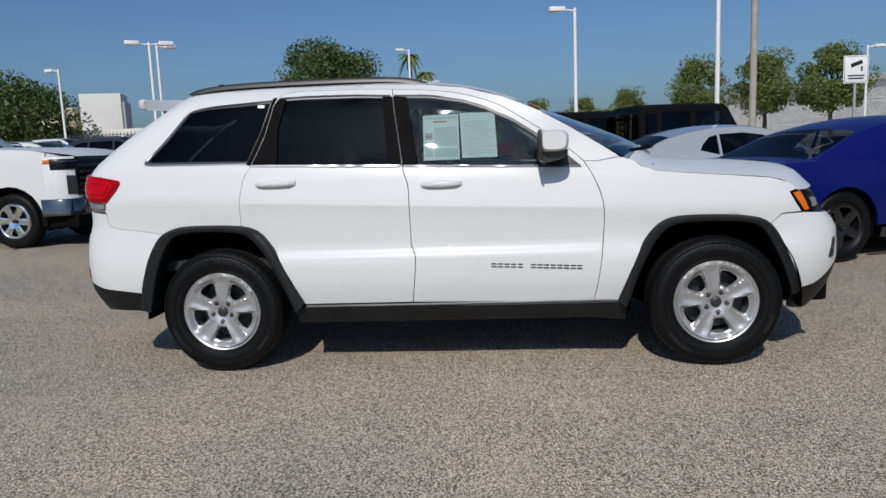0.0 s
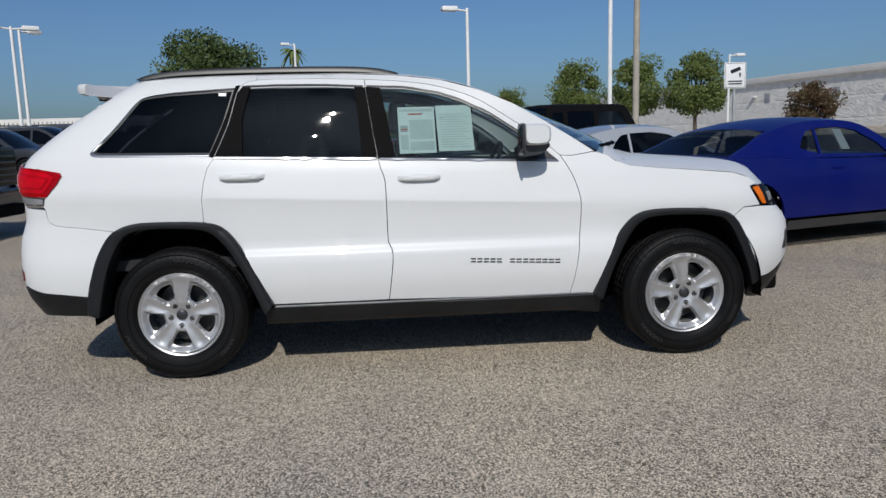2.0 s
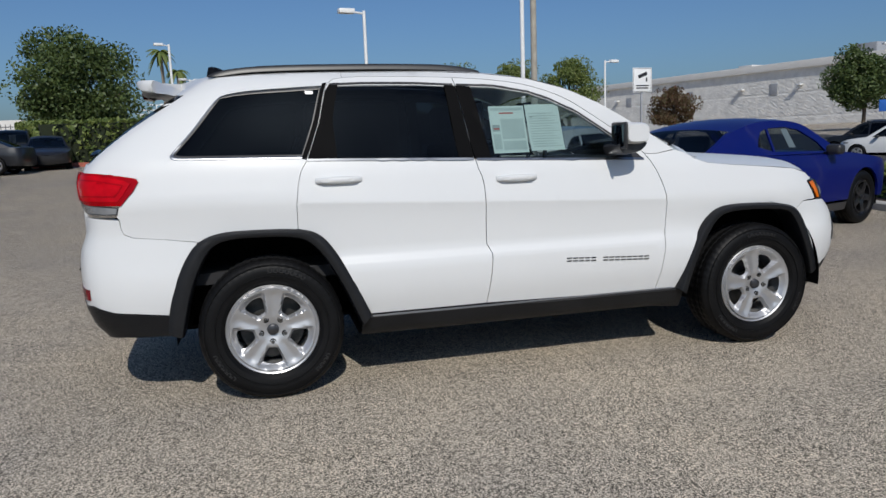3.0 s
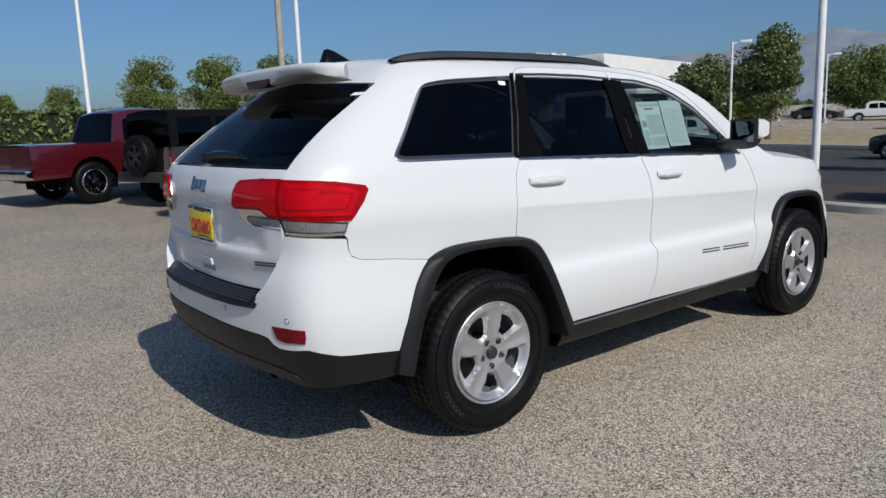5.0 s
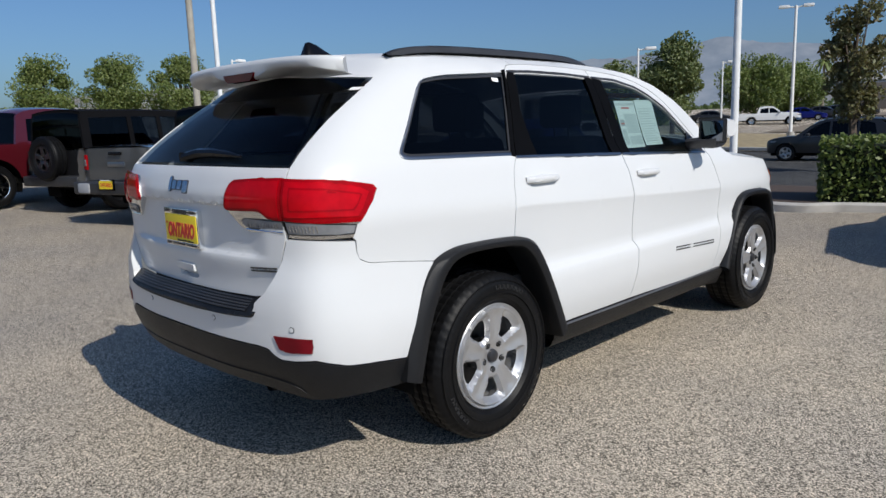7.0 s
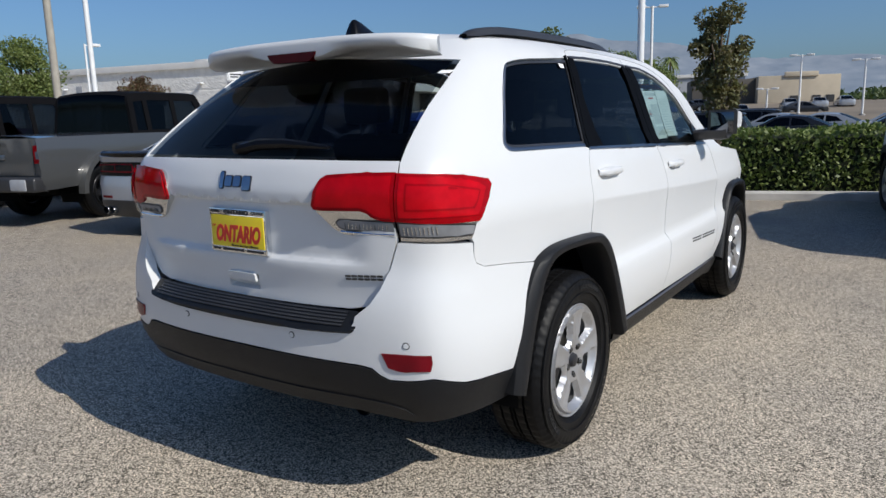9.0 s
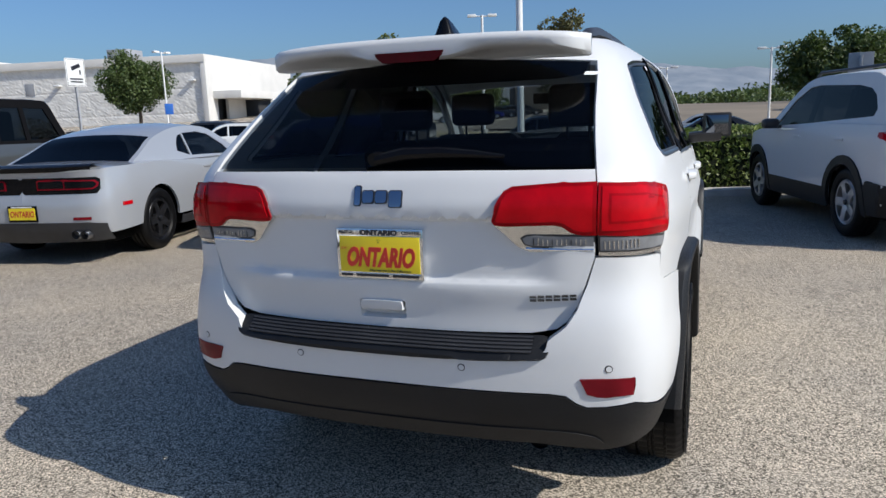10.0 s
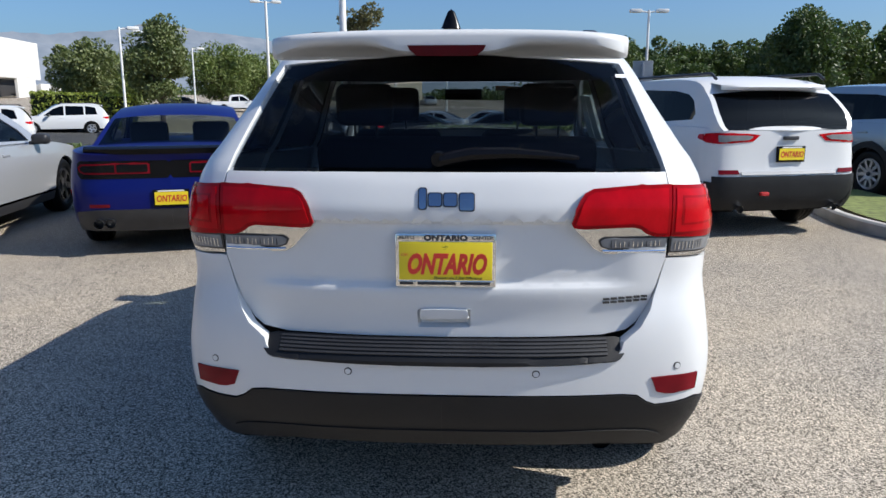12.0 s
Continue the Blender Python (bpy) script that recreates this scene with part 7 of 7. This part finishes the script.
# large white block building: x runs along its long wall away from the corner, y into the building
cx, cy = 90.9, 73.0
ang = 101.0
t = thing("commercial_building", "long white block building with a parapet and roof units", "building", pose(cx, cy, 1.55, 0, 0, ang) @ Matrix.Scale(1.5, 4))
rng = np.random.default_rng(12)
nx, nz = 420, 44
rows = [[(95 * i / nx, .036 * rng.random() - .03 * (k in (14, 29)), -1.5 + 7.6 * k / nz) for i in range(nx + 1)] for k in range(nz + 1)]
part("wall", grid(rows), M_WALL, t, "rough split-face white block wall", smooth=False)
part("parapet", block(-.05, 95, -.10, .35, 6.1, 6.9, .03), M_SMOOTHWALL, t)
part("pilaster", block(-.06, .5, -.10, .3, -1.5, 6.12, .02), M_SMOOTHWALL, t)
part("roof", block(0, 95, -24, -.02, 6.2, 6.4), M_GREYMETAL, t)
part("end_wall", block(-.04, .3, -24, -.1, 2.6, 6.9, .03), M_SMOOTHWALL, t)
part("end_wall", block(-.04, .3, -9, -4.5, -1.5, 2.7, .03), M_SMOOTHWALL, t)
part("end_wall", block(-.04, .3, -2, -.1, -1.5, 2.7, .03), M_SMOOTHWALL, t)
# near-black slab standing in for the unlit interior behind the end wall
part("dock_interior_shade", block(.8, 1.0, -24, -.2, -1.5, 2.7), M_DARK, t)
part("canopy", block(-3.2, .0, -14, -1.0, 2.4, 3.2, .05), M_SMOOTHWALL, t)
part("canopy", block(-3.2, -.2, -29, -17, .9, 1.9, .05), M_SMOOTHWALL, t)
for y0 in (-14, -20, -29):
    part("canopy_wall", block(-3.2, -2.9, y0, y0 + 4.6, -1.5, 2.0 if y0 < -14 else 2.5, .03), M_SMOOTHWALL, t)
for x in (1.5, 9, 17, 25, 36, 48):
    lampw = part("wall_lamp", block(x - .35, x + .35, .05, .55, 4.25, 4.40, .05), M_POLE, t)
    part("lamp_arm", tube([(x, .0, 4.3), (x, .1, 4.3)], .05, 6), M_GREYMETAL, lampw)
for x in (6.0, 20, 33, 45):
    part("wall_vent", block(x, x + 1.1, -.02, .07, 3.4, 4.7, .03), M_GREYMETAL, t)
part("roof_unit", block(9.6, 12.0, -4.5, -1.5, 6.4, 8.0, .05), M_GREYMETAL, t, "grey rooftop unit")
part("roof_unit", block(26, 28, -4.5, -2.5, 6.4, 7.4, .05), M_SMOOTHWALL, t, "pale rooftop unit")
for y in (-3.2, -15.4):
    part("bollard", tube([(-2.0, y, -1.5), (-2.0, y, .2)], .15, 10), plain("red_bollard", (.45, .05, .03), .6), t)
# tan building across the street
t = thing("tan_building", "tan stucco building with a stepped gable and dark doors", "building", pose(*polar(-4.13, -2.10, 10.65, 118), 1.2, 0, 0, -70))
part("side", block(0, 11, 0, 14, -1, 4.4, .05), M_TANWALL, t)
# wall turned from the sun, its shade put into a dark colour
part("side_shade", block(-9, -.02, 2, 12, -1, 4.2, .05), plain("shaded_tan_wall", (.09, .08, .07), .8), t)
part("gable", block(3.5, 8.0, -.25, .2, 4.2, 4.9, .1), M_TANWALL, t)
for x in (4.4, 7.4, 9.2):
    part("door", block(x, x + 1.1, -.1, .1, -1, 1.5, .02), M_DARK, t)
t = thing("white_tower", "plain white blank building beyond the lot", "building", pose(*polar(.28, -5.08, 119.55, 82), 1.4, 0, 0, 20))
part("wall", block(-1.8, 2.0, -2.2, 2.2, -2, 6.2, .05), M_SMOOTHWALL, t)
part("dark_side", block(2.0, 2.3, -2.0, 2.0, .0, 5.4, .05), M_GREYMETAL, t)
part("wing", block(-7.0, -2.4, -2, 2.2, -2, 4.9, .05), M_TANWALL, t)
t = thing("distant_warehouse", "long pale warehouse in the distance", "building", pose(*polar(-3.91, -2.91, 15.73, 210), 2.0, 0, 0, -70))
part("wall", block(-14, 14, -5, 5, -1, 7.0, .05), M_GREYMETAL, t)
part("roof", block(-14.5, 14.5, -5.5, 5.5, 7.0, 7.8, .05), M_SMOOTHWALL, t)

# ---- mountains ----
ridge = table([(-75, .3), (-40, .8), (-25, 1.3), (-10, 2.4), (-4, 2.7), (3, 3.2), (10, 3.9), (16, 4.7), (20, 5.2), (23.8, 5.95), (27, 5.3), (30, 5.1), (33, 5.2), (36, 4.8), (42, 4.2), (50, 3.0), (60, 1.5), (80, .3)])
rows = []
for k in range(15):
    d = 3300 + 60 * k
    row = []
    for az in np.arange(-75, 80, .35):
        f = k / 14
        hgt = math.tan(radians(float(ridge(az)))) * 4100
        n1 = noise.fractal(Vector((az * .14, f * 2.0, 3.0)), 1.0, 2.0, 6)
        hh = hgt * f ** .85 * (1 + .20 * n1 * (1 - .45 * f)) + 20 * n1 * f
        row.append((*polar(0, 0, az, d), hh - 20))
    rows.append(row)
# air haze before the range is put in as a faint blue glow
M_HILL, ns, ls, bs = nodes("mountain_haze_glow")
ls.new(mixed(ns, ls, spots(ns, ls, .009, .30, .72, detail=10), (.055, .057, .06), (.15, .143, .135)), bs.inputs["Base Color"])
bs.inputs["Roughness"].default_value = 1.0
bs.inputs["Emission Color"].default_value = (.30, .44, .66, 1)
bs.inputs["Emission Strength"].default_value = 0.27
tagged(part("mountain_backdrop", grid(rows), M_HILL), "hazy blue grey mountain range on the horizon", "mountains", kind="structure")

# iron fence and a pale wall behind the far row
t = thing("fence", "black iron picket fence at the far edge of the lot", "fence", pose(-46, 47, 1.5, 0, 0, 3))
bar = block(-.02, .02, -.02, .02, 0, 1.7)
first_bar = part("picket", bar, M_SATIN, t, smooth=False)
for k in range(1, 110):
    ob = new("picket", first_bar.data)
    ob.parent = t
    ob.matrix_basis = Matrix.Translation((k * .28, 0, 0))
for z in (.2, 1.5):
    part("rail", block(-.1, 30.8, -.03, .03, z, z + .05), M_SATIN, t)
wall_far = part("boundary_wall", block(-70, -17, 52, 52.4, .5, 3.6, .03), M_SMOOTHWALL)
tagged(wall_far, "plain white boundary wall beyond the fence", "wall", kind="structure")
